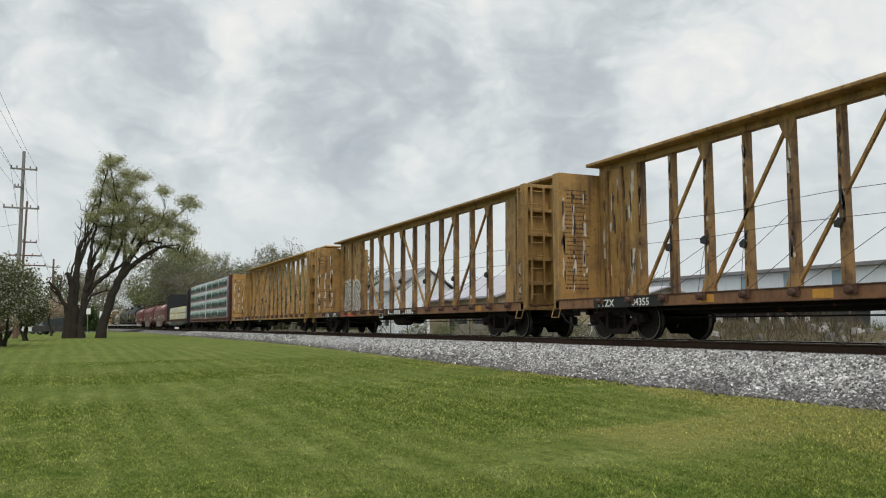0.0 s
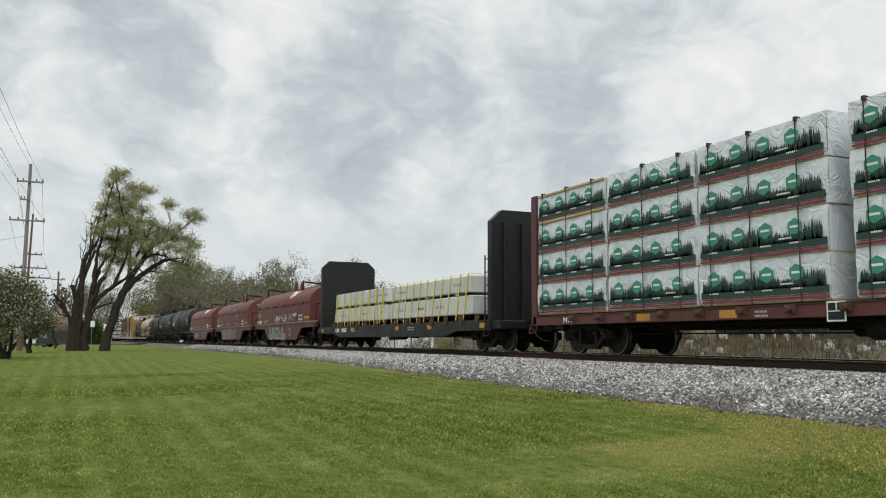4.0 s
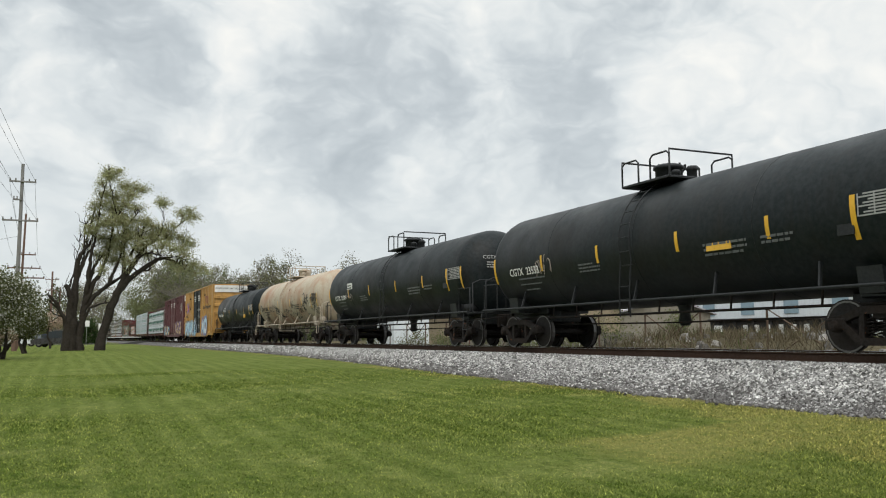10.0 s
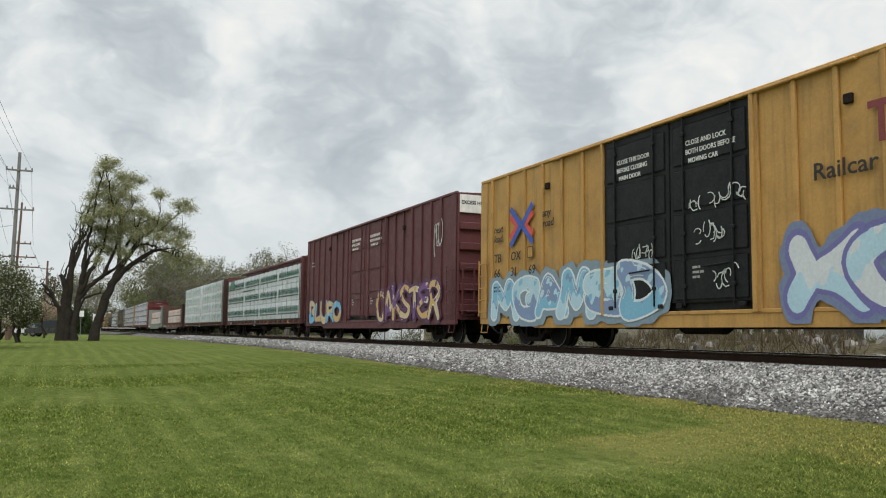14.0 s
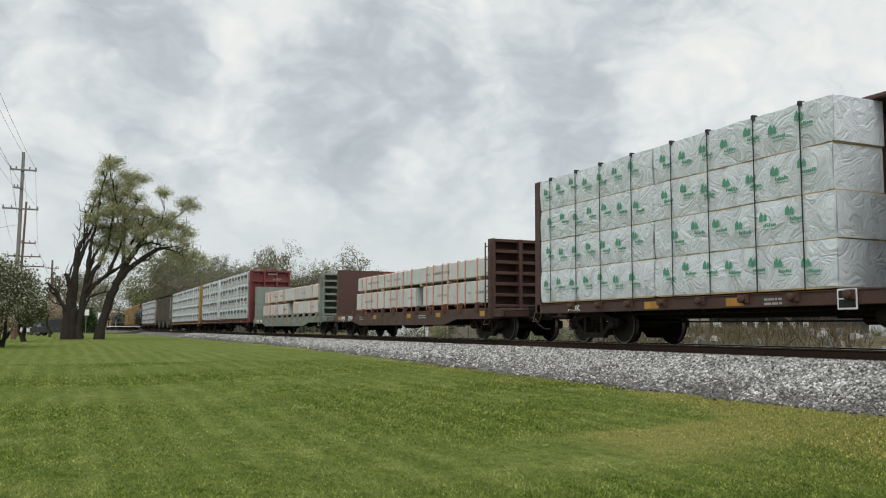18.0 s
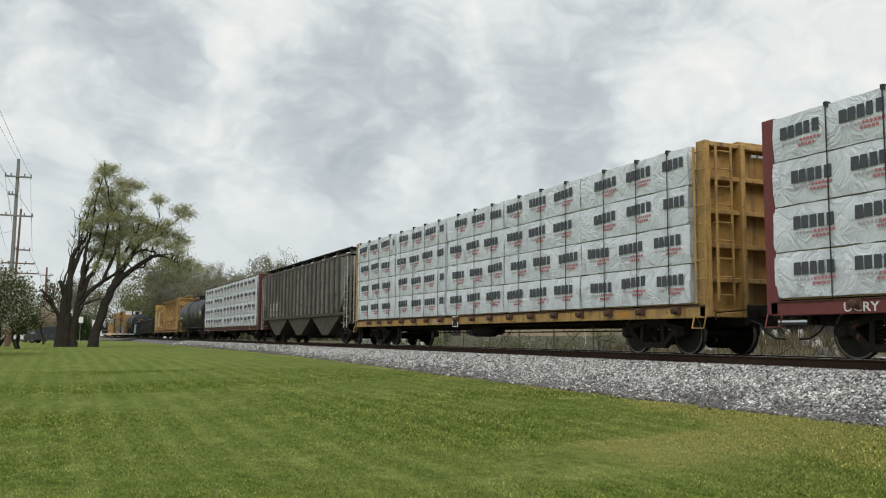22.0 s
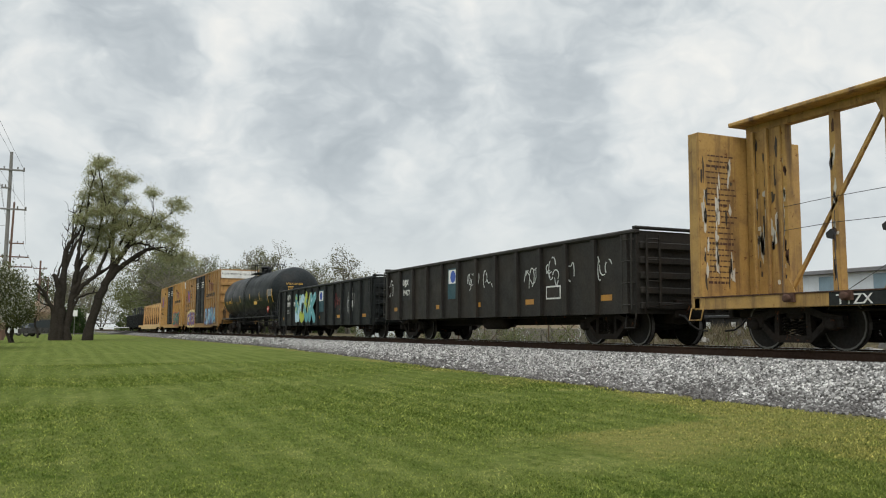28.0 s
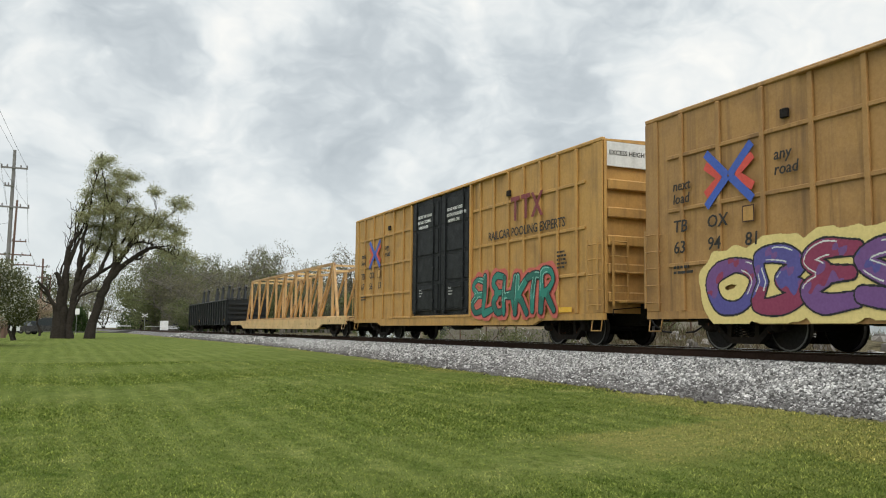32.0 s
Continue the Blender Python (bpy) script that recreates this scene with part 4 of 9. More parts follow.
def graffiti(car, y_from, y_to, z0, z1, x, fills, outline, shine, seed, word="SCRAM", name="graffiti", halo=None, weight=.17, edge=.045, lean=0.0, haze=.16):
    """Sprayed fat letters on the near side, from y_to (tail) to y_from (front): an edge line, a fill in several tones, glints."""
    rng = random.Random(seed)
    pitch = (y_to - y_from) / len(word)
    back, light, cloud = Shape(), Shape(), Shape()
    letters = []
    for i, ch in enumerate(word):
        wide, low, high = pitch * rng.uniform(1.25, 1.45), z0 + (z1 - z0) * rng.uniform(0, .08), z1 - (z1 - z0) * rng.uniform(0, .12)
        start = y_to - (i + .5) * pitch + wide / 2
        t = min(pitch, (z1 - z0)) * weight
        tilt = lean + rng.uniform(-.12, .12)
        bend, swell = rng.uniform(-.10, .10), rng.uniform(0, 6)
        pad = t + edge + (haze if halo else 0) + .03
        ys = np.arange(start - wide - pad, start + pad, .014)
        zs = np.arange(low - pad * .4, high + pad * .6, .014)
        Y, Z = np.meshgrid(ys, zs)
        dist = np.full(Y.shape, 9.0)
        for line in GLYPHS[ch]:
            k = [(u * (1 - 2 * t / wide) + t / wide, q) for u, q in line]
            pts = smooth_line([(start - u * wide - tilt * (q - .5) * (high - low) + bend * math.sin(q * 3.1) * wide, low + t + q * (high - low - 2 * t)) for u, q in k], 4)
            for (ya, za), (yb, zb) in zip(pts, pts[1:]):
                dy, dz = yb - ya, zb - za
                q = np.clip(((Y - ya) * dy + (Z - za) * dz) / (dy * dy + dz * dz + 1e-9), 0, 1)
                dist = np.minimum(dist, np.hypot(Y - ya - q * dy, Z - za - q * dz))
        # strokes swell and thin along the letter
        dist = dist + t * .16 * np.sin(Y * 4.3 + swell) + t * .12 * np.sin(Z * 6.1 + swell * 2)
        face = x - .0035 - .0030 * i
        if halo:
            sprayed(cloud, dist + .04 * np.sin(Y * 9 + swell + 1.7 * np.sin(Z * 5 + i)) < t + edge + haze, ys, zs, x - .0008 - .0002 * i)
        sprayed(back, dist < t + edge, ys, zs, face)
        fill, second, third = Shape(), Shape(), Shape()
        h = (Z - low) / (high - low)
        lower = h < .42 + .10 * np.sin(Y * 7 + swell) + .06 * np.sin(Y * 19)
        spots = np.sin(Y * 8.5 + swell) * np.sin(Z * 10.5 + swell * 3) + .35 * np.sin(Y * 21 + Z * 17) > .62
        inside = dist < t
        sprayed(fill, inside, ys, zs, face - .0008)
        sprayed(second, inside & lower, ys, zs, face - .0015)
        sprayed(third, inside & spots & ~lower, ys, zs, face - .0015)
        glint = (np.abs(dist - t * .66) < .013) & (np.sin(Y * 3.7 + Z * 2.9 + swell) > .55) & (h > .35)
        sprayed(light, glint, ys, zs, face - .0022)
        letters.append((fill, second, third, i))
    tag = part(name, cloud if halo else back, halo or outline, car)
    if halo:
        part("outline", back, outline, tag)
    for fill, second, third, i in letters:
        for k, (shape, what) in enumerate(((fill, "letter_fill"), (second, "shading"), (third, "spray_spot"))):
            if shape.v:
                tagged(part(what, shape, fills[(i + k) % len(fills)], tag), kind="stuff")
    if light.v:
        tagged(part("highlight", light, shine, tag), kind="stuff")
    return tag


def scrawl(car, y, z, w, h, x, mat, seed, turns=9, r=.012, name="graffiti_tag", shell=None):
    """A spray tag of loose hooked strokes from y towards the front; on a tank, shell gives its radius and axis height."""
    rng = random.Random(seed)
    s = Shape()

    def at(v, q):
        if shell is None:
            return (x, v, q)
        return (-math.sqrt(max(.01, (shell[0] + .006) ** 2 - (q - shell[1]) ** 2)), v, q)

    n = max(3, turns // 2 + 1)
    step = w / n
    for i in range(n):
        cy, cz = y - (i + .5) * step, z + h * rng.uniform(.35, .65)
        for _ in range(rng.randint(1, 3)):
            a0, turn = rng.uniform(0, 6.28), rng.choice((-1, 1)) * rng.uniform(1.2, 4.2)
            ry, rz = step * rng.uniform(.35, .8), h * rng.uniform(.2, .55)
            oy, oz = rng.uniform(-.3, .3) * step, rng.uniform(-.2, .2) * h
            k = rng.randint(3, 6)
            pts = [at(cy + oy + ry * math.cos(a0 + turn * j / k), cz + oz + rz * math.sin(a0 + turn * j / k)) for j in range(k + 1)]
            for p, q in zip(pts, pts[1:]):
                s.beam(p, q, r * 2 * rng.uniform(.7, 1.2), .006)
    return part(name, s, mat, car)


# ---- centre-beam flat car ----
def bulkhead(car, y, inward, mat, top=4.42, half=1.42, name="bulkhead", ribs=5, z0=.78, deep=.30):
    """An end wall: smooth towards the load, ribbed towards the coupler. inward: +1 when the load lies at larger y."""
    bh = new(name)
    bh.parent = car
    bh.matrix_basis = Matrix.Translation((0, y, 0))
    s = inward
    a, b = sorted((s * (deep - .03), s * deep))
    part("plate", Shape().box(-half + .02, half - .02, a, b, z0, top), mat, bh)
    a, b = sorted((0, s * (deep - .03)))
    for x in (-half, -half / 3, half / 3 - .06, half - .12):
        part("post", Shape().slab(x, x + .12, a, b, z0, top, .012), mat, bh)
    a, b = sorted((s * .06, s * (deep - .03)))
    for i in range(ribs + 1):
        z = z0 + (top - z0 - .1) * i / ribs
        part("rib", Shape().slab(-half + .121, half - .121, a, b, z, z + .10, .012), mat, bh)
    return bh


def centrebeam_frame(car, L, mat, sill_mat, accent=None, top=4.74, posts=True, panel=2.0, bays=15, flip=False, peel=None, post_mat=None, panel_front=None):
    underframe(car, L, STEEL_DARK)
    part("deck", Shape().slab(-1.36, 1.36, .25, L - .25, .90, .955, .01), sill_mat, car)
    for sx in (-1, 1):
        a, b = sorted((1.42 * sx, 1.36 * sx))
        part("side_sill", Shape().slab(a, b, .1, L - .1, .76, 1.00, .012), sill_mat, car)
        a, b = sorted((1.44 * sx, 1.25 * sx))
        part("sill_flange", Shape().box(a, b, .1, L - .1, 1.001, 1.02), accent or sill_mat, car)
    # cable winches along the sill
    winch = Shape().turned([(-.14, .03), (-.14, .075), (-.05, .055), (.02, .075), (.05, .03)], 10, 0)
    winch.box(-.06, .03, -.10, .10, -.07, .09)
    wm = winch.mesh("winch")
    n = int((L - 1.6) / 1.22)
    for i in range(n):
        part("winch", wm, accent or STEEL_DARK, car, at=(-1.43, .95 + i * 1.22, .92))
    bulkhead(car, 0, 1, mat)
    bulkhead(car, L, -1, mat)
    part("top_chord", Shape().slab(-.44, .44, .12, L - .12, top - .09, top, .02).box(-.10, .10, .3, L - .3, top - .24, top - .091), mat, car)
    if not posts:
        return
    lead = panel if panel_front is None else panel_front
    for y0, y1 in ((.31, lead), (L - panel, L - .31)):
        if y1 - y0 < .5:
            continue
        part("web_panel", Shape().slab(-.13, .13, y0, y1, .956, top - .242, .02), mat, car)
        for k in (.35, .75):
            part("web_rib", Shape().slab(-.21, -.131, y0 + (y1 - y0) * k - .04, y0 + (y1 - y0) * k + .04, .956, top - .25, .012), post_mat or mat, car)
    ys = []
    y = lead + .02
    while y < L - panel + .02:
        ys.append(y)
        y += (L - lead - panel - .04) / bays
    for i, y in enumerate(ys):
        w = .105 if i % 2 else .09
        part("post", Shape().prism([(y - w, .956), (y + w, .956), (y + w * .62, top - .20), (y - w * .7, top - .20)], 0, -.085, .085), post_mat or mat, car)
        if peel:
            peel_post(car, y, w, top, peel, i)
        part("cross_bearer", Shape().prism([(-1.30, .956), (-.131, .956), (-.131, 1.06), (-1.30, 1.0)], 1, y - .012, y + .012), accent or mat, car)
    # long diagonals climb over two bays, away from the ends in the tail half, mirrored in the front half
    mid = (len(ys) - 1) / 2
    for i in range(1, len(ys) - 2, 2):
        a, b = (ys[i], ys[i + 2]) if (i + 1 < mid) != flip else (ys[i + 2], ys[i])
        part("diagonal", Shape().beam((-.05, a, 1.0), (-.05, b, top - .3), .065, .07), mat, car)
        part("gusset", Shape().prism([(a - .30, .957), (a + .26, .957), (a + .08, 1.38), (a - .08, 1.38)], 0, -.10 - .004 * (i % 4), -.087), mat, car)
        part("gusset", Shape().prism([(b - .24, top - .24), (b + .24, top - .24), (b + .07, top - .62), (b - .07, top - .62)], 0, -.10 - .004 * (i % 4), -.087), mat, car)
    rng = random.Random(int(L * 100))
    for i in range(1, len(ys) - 1):
        for d in (-1, 1):
            if rng.random() < .85:
                k = min(max(0, i + d), len(ys) - 1)
                z = rng.uniform(1.9, 2.7)
                part("tie_cable", Shape().tube([(-1.35, ys[i] + d * .1, 1.03), (-.75, (ys[i] + ys[k]) / 2 + d * .05, 1.0 + (z - 1.0) * .47), (-.088, ys[k], z)], .006, 4), STRAP_BLACK, car)
        if rng.random() < .7:
            z = rng.uniform(1.95, 2.2)
            part("cable_hook", Shape().prism([(ys[i] + .02, z), (ys[i] + .15, z + .03), (ys[i] + .17, z + .13), (ys[i] + .05, z + .20), (ys[i] - .02, z + .12)], 0, -.15, -.0855), STRAP_BLACK, car)
    for k, z in ((0, 2.35), (1, 2.85)):
        part("tie_cable", Shape().tube([(-.10, y, z + .03 * math.sin(y * 1.3 + k)) for y in ys], .006, 4), STRAP_BLACK, car)
    return ys


def peel_post(car, y, w, top, peel, i):
    """Bare and flaking patches on one post."""
    rng = random.Random(int(y * 131) + i)
    for mt, n in peel:
        s = Shape()
        for _ in range(n):
            z = rng.uniform(1.05, top - .5)
            s.prism(blob(rng, y + rng.uniform(-.5, .5) * w, z, w * rng.uniform(.12, .45), rng.uniform(.03, .22), 8, .5), 0, -.0885, -.084)
        tagged(part("flaked_patch", s, mt, car), kind="stuff")


RUST_DARK = paint("dark_rust", (0.075, 0.036, 0.024), rough=0.85, amount=0.5, dirt=(0.04, 0.025, 0.018))
PEEL = paint("peeling_white_patch", (0.55, 0.52, 0.46), amount=0.4, bump=0)
PEEL_DARK = paint("dark_scrape", (0.035, 0.028, 0.025), amount=0.3, bump=0)


def wear_marks(car, y0, y1, z0, z1, x, n, seed):
    """Scraped and rusted patches on a panel."""
    rng = random.Random(seed)
    a, b = Shape(), Shape()
    for i in range(n):
        y, z = rng.uniform(y0, y1), rng.uniform(z0, z1)
        w, h = rng.uniform(.012, .045), rng.uniform(.03, .30)
        (a if rng.random() < .45 else b).prism(blob(rng, y, z, w, h, 9, .4), 0, x - .004, x)
    if a.v:
        part("scrape", a, PEEL, car)
    if b.v:
        part("scrape", b, PEEL_DARK, car)


def empty_centrebeam(front, L, number, seed, label, mat=YELLOW, panel=2.0, bays=15, flip=False, peel=None, post_mat=None, sill=None, panel_front=None, mark=2.05):
    car = start_car("centre_beam_car", label, front, L, 2.3)
    centrebeam_frame(car, L, mat, sill or mat, RUST_DARK, panel=panel, bays=bays, flip=flip, peel=peel, post_mat=post_mat, panel_front=panel_front)
    lettering(car, "TTZX", .24, L - mark, .79, -1.425, squeeze=1.15)
    lettering(car, number, .24, L - mark - 1.4, .79, -1.425, squeeze=1.1)
    part("number_panel", Shape().box(-1.423, -1.42, L - mark - 2.55, L - mark + .15, .765, .995), BLACK, car)
    for y in (2.8, L / 2 - 2.5, L / 2 + 2.2, L - 6.2):
        part("reflector", Shape().box(-1.424, -1.42, y, y + .45, .80, .96), REFLECT_DULL, car)
    part("data_plate", Shape().box(-1.45, -1.442, L / 2 + .6, L / 2 + 1.05, .66, 1.03), WHITE, car)
    part("data_face", Shape().box(-1.453, -1.4505, L / 2 + .63, L / 2 + 1.02, .69, .84).box(-1.453, -1.4505, L / 2 + .63, L / 2 + .81, .86, 1.0).box(-1.453, -1.4505, L / 2 + .83, L / 2 + 1.02, .86, 1.0), BLACK, car)
    wear_marks(car, L - panel + .1, L - .5, 1.0, 4.2, -.135, 44, seed)
    if panel_front is None:
        wear_marks(car, .5, panel - .1, 1.0, 4.2, -.135, 40, seed + 1)
    # inside faces of the bulkheads carry yellow plates with printed warnings
    rng = random.Random(seed + 2)
    s = Shape()
    for i in range(24):
        z = 1.3 + i * .115
        a = -1.25 + rng.uniform(0, .1)
        while a < -.45 - rng.uniform(0, .25):
            b = a + rng.uniform(.04, .12)
            s.box(a, b, L - .304, L - .301, z, z + (.05 if i % 7 == 0 else .028))
            a = b + .025
    tagged(part("warning_print", s, RUST_DARK, car), kind="stuff")
    for mat_k, n in ((PEEL_DARK, 16), (PEEL, 26)):
        d = Shape()
        for i in range(n):
            d.prism(blob(rng, rng.choice((-1.28, -.95, -.62)) + rng.gauss(0, .03), rng.uniform(1.3, 3.9), rng.uniform(.012, .04), rng.uniform(.04, .25), 8, .5), 1, L - .307, L - .301)
        part("scrape", d, mat_k, car)
    # corner ladders
    ladder(car, .12, -1.435, 1.05, 4.3, .3, mat, n=9, off=.06)
    ladder(car, -.01, -1.05, 1.1, 4.3, .40, mat, "x", n=9, off=.10)
    grab(car, [(-1.45, .05, .80), (-1.52, .05, .55), (-1.52, .40, .55), (-1.45, .40, .80)], mat, .016, "step")
    grab(car, [(-1.45, L - .40, .80), (-1.52, L - .40, .55), (-1.52, L - .05, .55), (-1.45, L - .05, .80)], mat, .016, "step")
    return car


# ---- wrapped lumber ----
def wrap_block(x0, x1, y0, y1, z0, z1, seed):
    """A wrapped bundle: a box whose outer face and top edge sag and bulge a little."""
    s = Shape()
    ny, nz = max(2, round((y1 - y0) / .22)), 5
    v, f = [], []
    for j in range(ny + 1):
        y = y0 + (y1 - y0) * j / ny
        for k in range(nz + 1):
            z = z0 + (z1 - z0) * k / nz
            e = min(1, 4 * min(k, nz - k) / nz)
            bulge = .022 * noise.noise((y * 2.3, z * 3.1, seed)) + .016 * noise.noise((y * 6.1, z * 1.6, seed + 9)) - .022 * (1 - e)
            if k == nz:
                z += .022 * noise.noise((y * 1.9, 0, seed))
            elif k == 0:
                z += .020 * noise.noise((y * 2.6, 4.0, seed)) + .010 * noise.noise((y * 9.0, 4.0, seed))
            v.append((x0 - bulge, y, z))
    m = nz + 1
    for j in range(ny):
        for k in range(nz):
            f.append((j * m + k, (j + 1) * m + k, (j + 1) * m + k + 1, j * m + k + 1))
    s.add(v, f, True)
    s.box(x0 + .03, x1, y0 + .004, y1 - .004, z0, z1 - .012)
    t0, t1 = [v[j * m + nz] for j in range(ny + 1)], [(x1, v[j * m][1], z1) for j in range(ny + 1)]
    s.add(t0 + t1, [(j, j + 1, ny + 2 + j, ny + 1 + j) for j in range(ny)])
    for j in (0, ny):
        s.add([v[j * m], v[j * m + nz], (x1, v[j * m][1], z1), (x1, v[j * m][1], z0)], [(0, 1, 2, 3)])
    return s


def print_blocks(y0, y1, z0, z1, x, kind, rng, start):
    """The printed pattern of one bundle, as (Shape, material) pairs; brand marks are plain shapes."""
    h = z1 - z0
    dark, second, third = Shape(), Shape(), Shape()
    if kind == "bars":
        y = y1 - .12 - start * .5
        while y > y0 + .25:
            zc = z0 + h * (.47 + rng.uniform(-.03, .03))
            tip = rng.uniform(-.02, .05)
            for i, w in enumerate((.165, .15, .15, .13, .155)):
                a = y - i * .182
                if a - w < y0 + .02:
                    break
                lo, hi = zc + tip * i * .18, zc + .225 + tip * i * .18
                dark.prism([(a, lo), (a - w, lo), (a - w * .97, hi), (a - w * .03, hi)], 0, x - .004, x)
            if y - .9 > y0:
                for i in range(2):
                    for k in range(6 - i):
                        a = y - .45 - k * .077 + i * .04
                        second.box(x - .004, x, a - .055, a, zc - .10 - i * .085, zc - .05 - i * .085)
                for k in range(5):
                    third.box(x - .003, x, y - .05 - k * .08 - .055, y - .05 - k * .08, zc - .10, zc - .055)
            y -= 1.30 + rng.uniform(-.05, .05)
        return [(dark, PRINT_DARK), (second, PRINT_RED), (third, PRINT_PALE)]
    if kind == "round":
        y = y1 - .26
        while y > y0 + .3:
            zc = z0 + h * .52
            r = .205
            n = 14
            for i in range(n):
                a0, a1 = -.75 + i * (4.64) / n, -.75 + (i + 1) * 4.64 / n
                q = lambda a, k: (y + k * math.cos(a), zc + k * math.sin(a))
                dark.prism([q(a0, r), q(a1, r), q(a1, r * .78), q(a0, r * .78)], 0, x - .004, x)
            for i in range(5):
                zz = zc - .11 + i * .048
                w = .13 - abs(i - 1.5) * .024
                second.prism([(y, zz), (y + w, zz + .075), (y + w * .9, zz + .03), (y, zz - .035), (y - w * .9, zz + .03), (y - w, zz + .075)], 0, x - .004, x)
            for i in range(5):
                dark.box(x - .004, x, y + .16 - i * .068 - .050, y + .16 - i * .068, zc - .27, zc - .19)
            y -= .46
        return [(dark, PRINT_FOREST), (second, PRINT_GREEN)]
    if kind == "leaf":
        y = y1 - .2 - start * .5
        while y > y0 + .45:
            zc = z0 + h * (.52 + rng.uniform(-.08, .1))
            second.prism([(y + .08, zc + .01), (y + .075, zc + .11), (y + .015, zc + .19), (y - .02, zc + .13), (y - .02, zc + .01)], 0, x - .004, x).prism([(y - .035, zc + .01), (y - .035, zc + .10), (y - .075, zc + .16), (y - .115, zc + .10), (y - .115, zc + .01)], 0, x - .004, x)
            for i in range(7):
                dark.box(x - .004, x, y - .03 - i * .045 - .032, y - .03 - i * .045, zc - .10, zc - .10 + rng.choice((.045, .045, .065)))
            third.box(x - .003, x, y - .34, y - .02, zc - .15, zc - .14)
            y -= .64
        return [(dark, PRINT_LIME), (second, PRINT_LIME), (third, PRINT_LIME)]
    # forest: a ridge of dark firs, a hexagon badge, a thin dark red foot
    band = Shape()
    band.box(x - .003, x, y0 + .02, y1 - .02, z0 + .015, z0 + h * .075)
    band.box(x - .003, x, y0 + .02, y1 - .02, z0 + h * .095, z0 + h * .12)
    dark.box(x - .004, x, y0 + .02, y1 - .02, z0 + h * .14, z0 + h * .30)
    y = y1 - .05
    while y > y0 + .14:
        ridge_top = .24 + .20 * (.5 + .5 * math.sin(y * 6.0 + 1.3 * math.sin(y * 2.1)))
        t = h * ridge_top * rng.uniform(.75, 1.15)
        w = rng.uniform(.05, .09)
        b = z0 + h * .28
        dark.prism([(y, b), (y - w, b), (y - w * .72, b + t * .62), (y - w * .5, b + t), (y - w * .28, b + t * .62)], 0, x - .004, x)
        y -= w * rng.uniform(.40, .62)
    y = y1 - .4
    k = 0
    while y > y0 + .3:
        zc = z0 + h * .62
        second.prism([(y + .185 * math.cos(radians(a)), zc + .155 * math.sin(radians(a))) for a in range(30, 390, 60)], 0, x - .007, x)
        third.box(x - .009, x, y - .11, y + .11, zc - .022, zc + .022)
        for i in range(6):
            third.box(x - .006, x, y + .13 - i * .045 - .03, y + .13 - i * .045, z0 + h * .24, z0 + h * .24 + .03)
        if k % 3 == 2:
            for i in range(9):
                third.box(x - .006, x, y - .33 - i * .035 - .026, y - .33 - i * .035, z0 + h * .36, z0 + h * .36 + .028)
        y -= .72
        k += 1
    return [(dark, PRINT_FOREST), (second, PRINT_BADGE), (band, BROWN_BAND), (third, WHITE)]


def lumber_load(car, groups, tiers, z0, z1, mat, kind, seed, x=1.43, inner=.20):
    """groups: (y from, y to) of each stack; both sides of the centre beam."""
    rng = random.Random(seed)
    h = (z1 - z0) / tiers
    for g, (a, b) in enumerate(groups):
        for t in range(tiers):
            lo, hi = z0 + t * h + .02, z0 + (t + 1) * h - .004
            j = rng.uniform(-.045, .045)
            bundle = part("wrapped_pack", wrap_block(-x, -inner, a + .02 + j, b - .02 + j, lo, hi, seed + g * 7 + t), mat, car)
            for s, m in print_blocks(a + .05, b - .05, lo, hi, -x - .016, kind, rng, rng.random()):
                if s.v:
                    tagged(part("print", s, m, bundle), kind="stuff")
            part("bearing_strip", Shape().box(-x + (.10 if kind == "bars" else .03), -inner, a + .05, b - .05, lo - .03, lo + .004), WRAP_GREEN if kind == "round" else LUMBER, bundle)
            part("wrapped_pack", Shape().slab(inner, x, a + .02, b - .02, lo, hi, .03), mat, car)
        if kind == "forest" and g in (1, 5):
            # bare boards where the wrap has slipped off the top tier
            for lo in (z1 - h * .98, z1 - .07):
                part("bare_board", Shape().slab(-x - .02, -x + .05, a + .1, b - .1, lo, lo + .06, .006), LUMBER, car)
        y = a + rng.uniform(.5, .8)
        while y < b - .2:
            st = part("strap", Shape().box(-x - .026, -x - .021, y - .014, y + .014, z0 - .02, z1 + .02).box(-x - .026, -inner, y - .014, y + .014, z1 + .006, z1 + .022), STRAP_BLACK, car)
            part("corner_pad", Shape().prism([(y - .03, z1 + .035), (y + .03, z1 + .035), (y + .035, z1 - .04), (y - .03, z1 - .06)], 0, -x - .033, -x + .08), STRAP_BLACK, st)
            y += rng.uniform(1.05, 1.3)


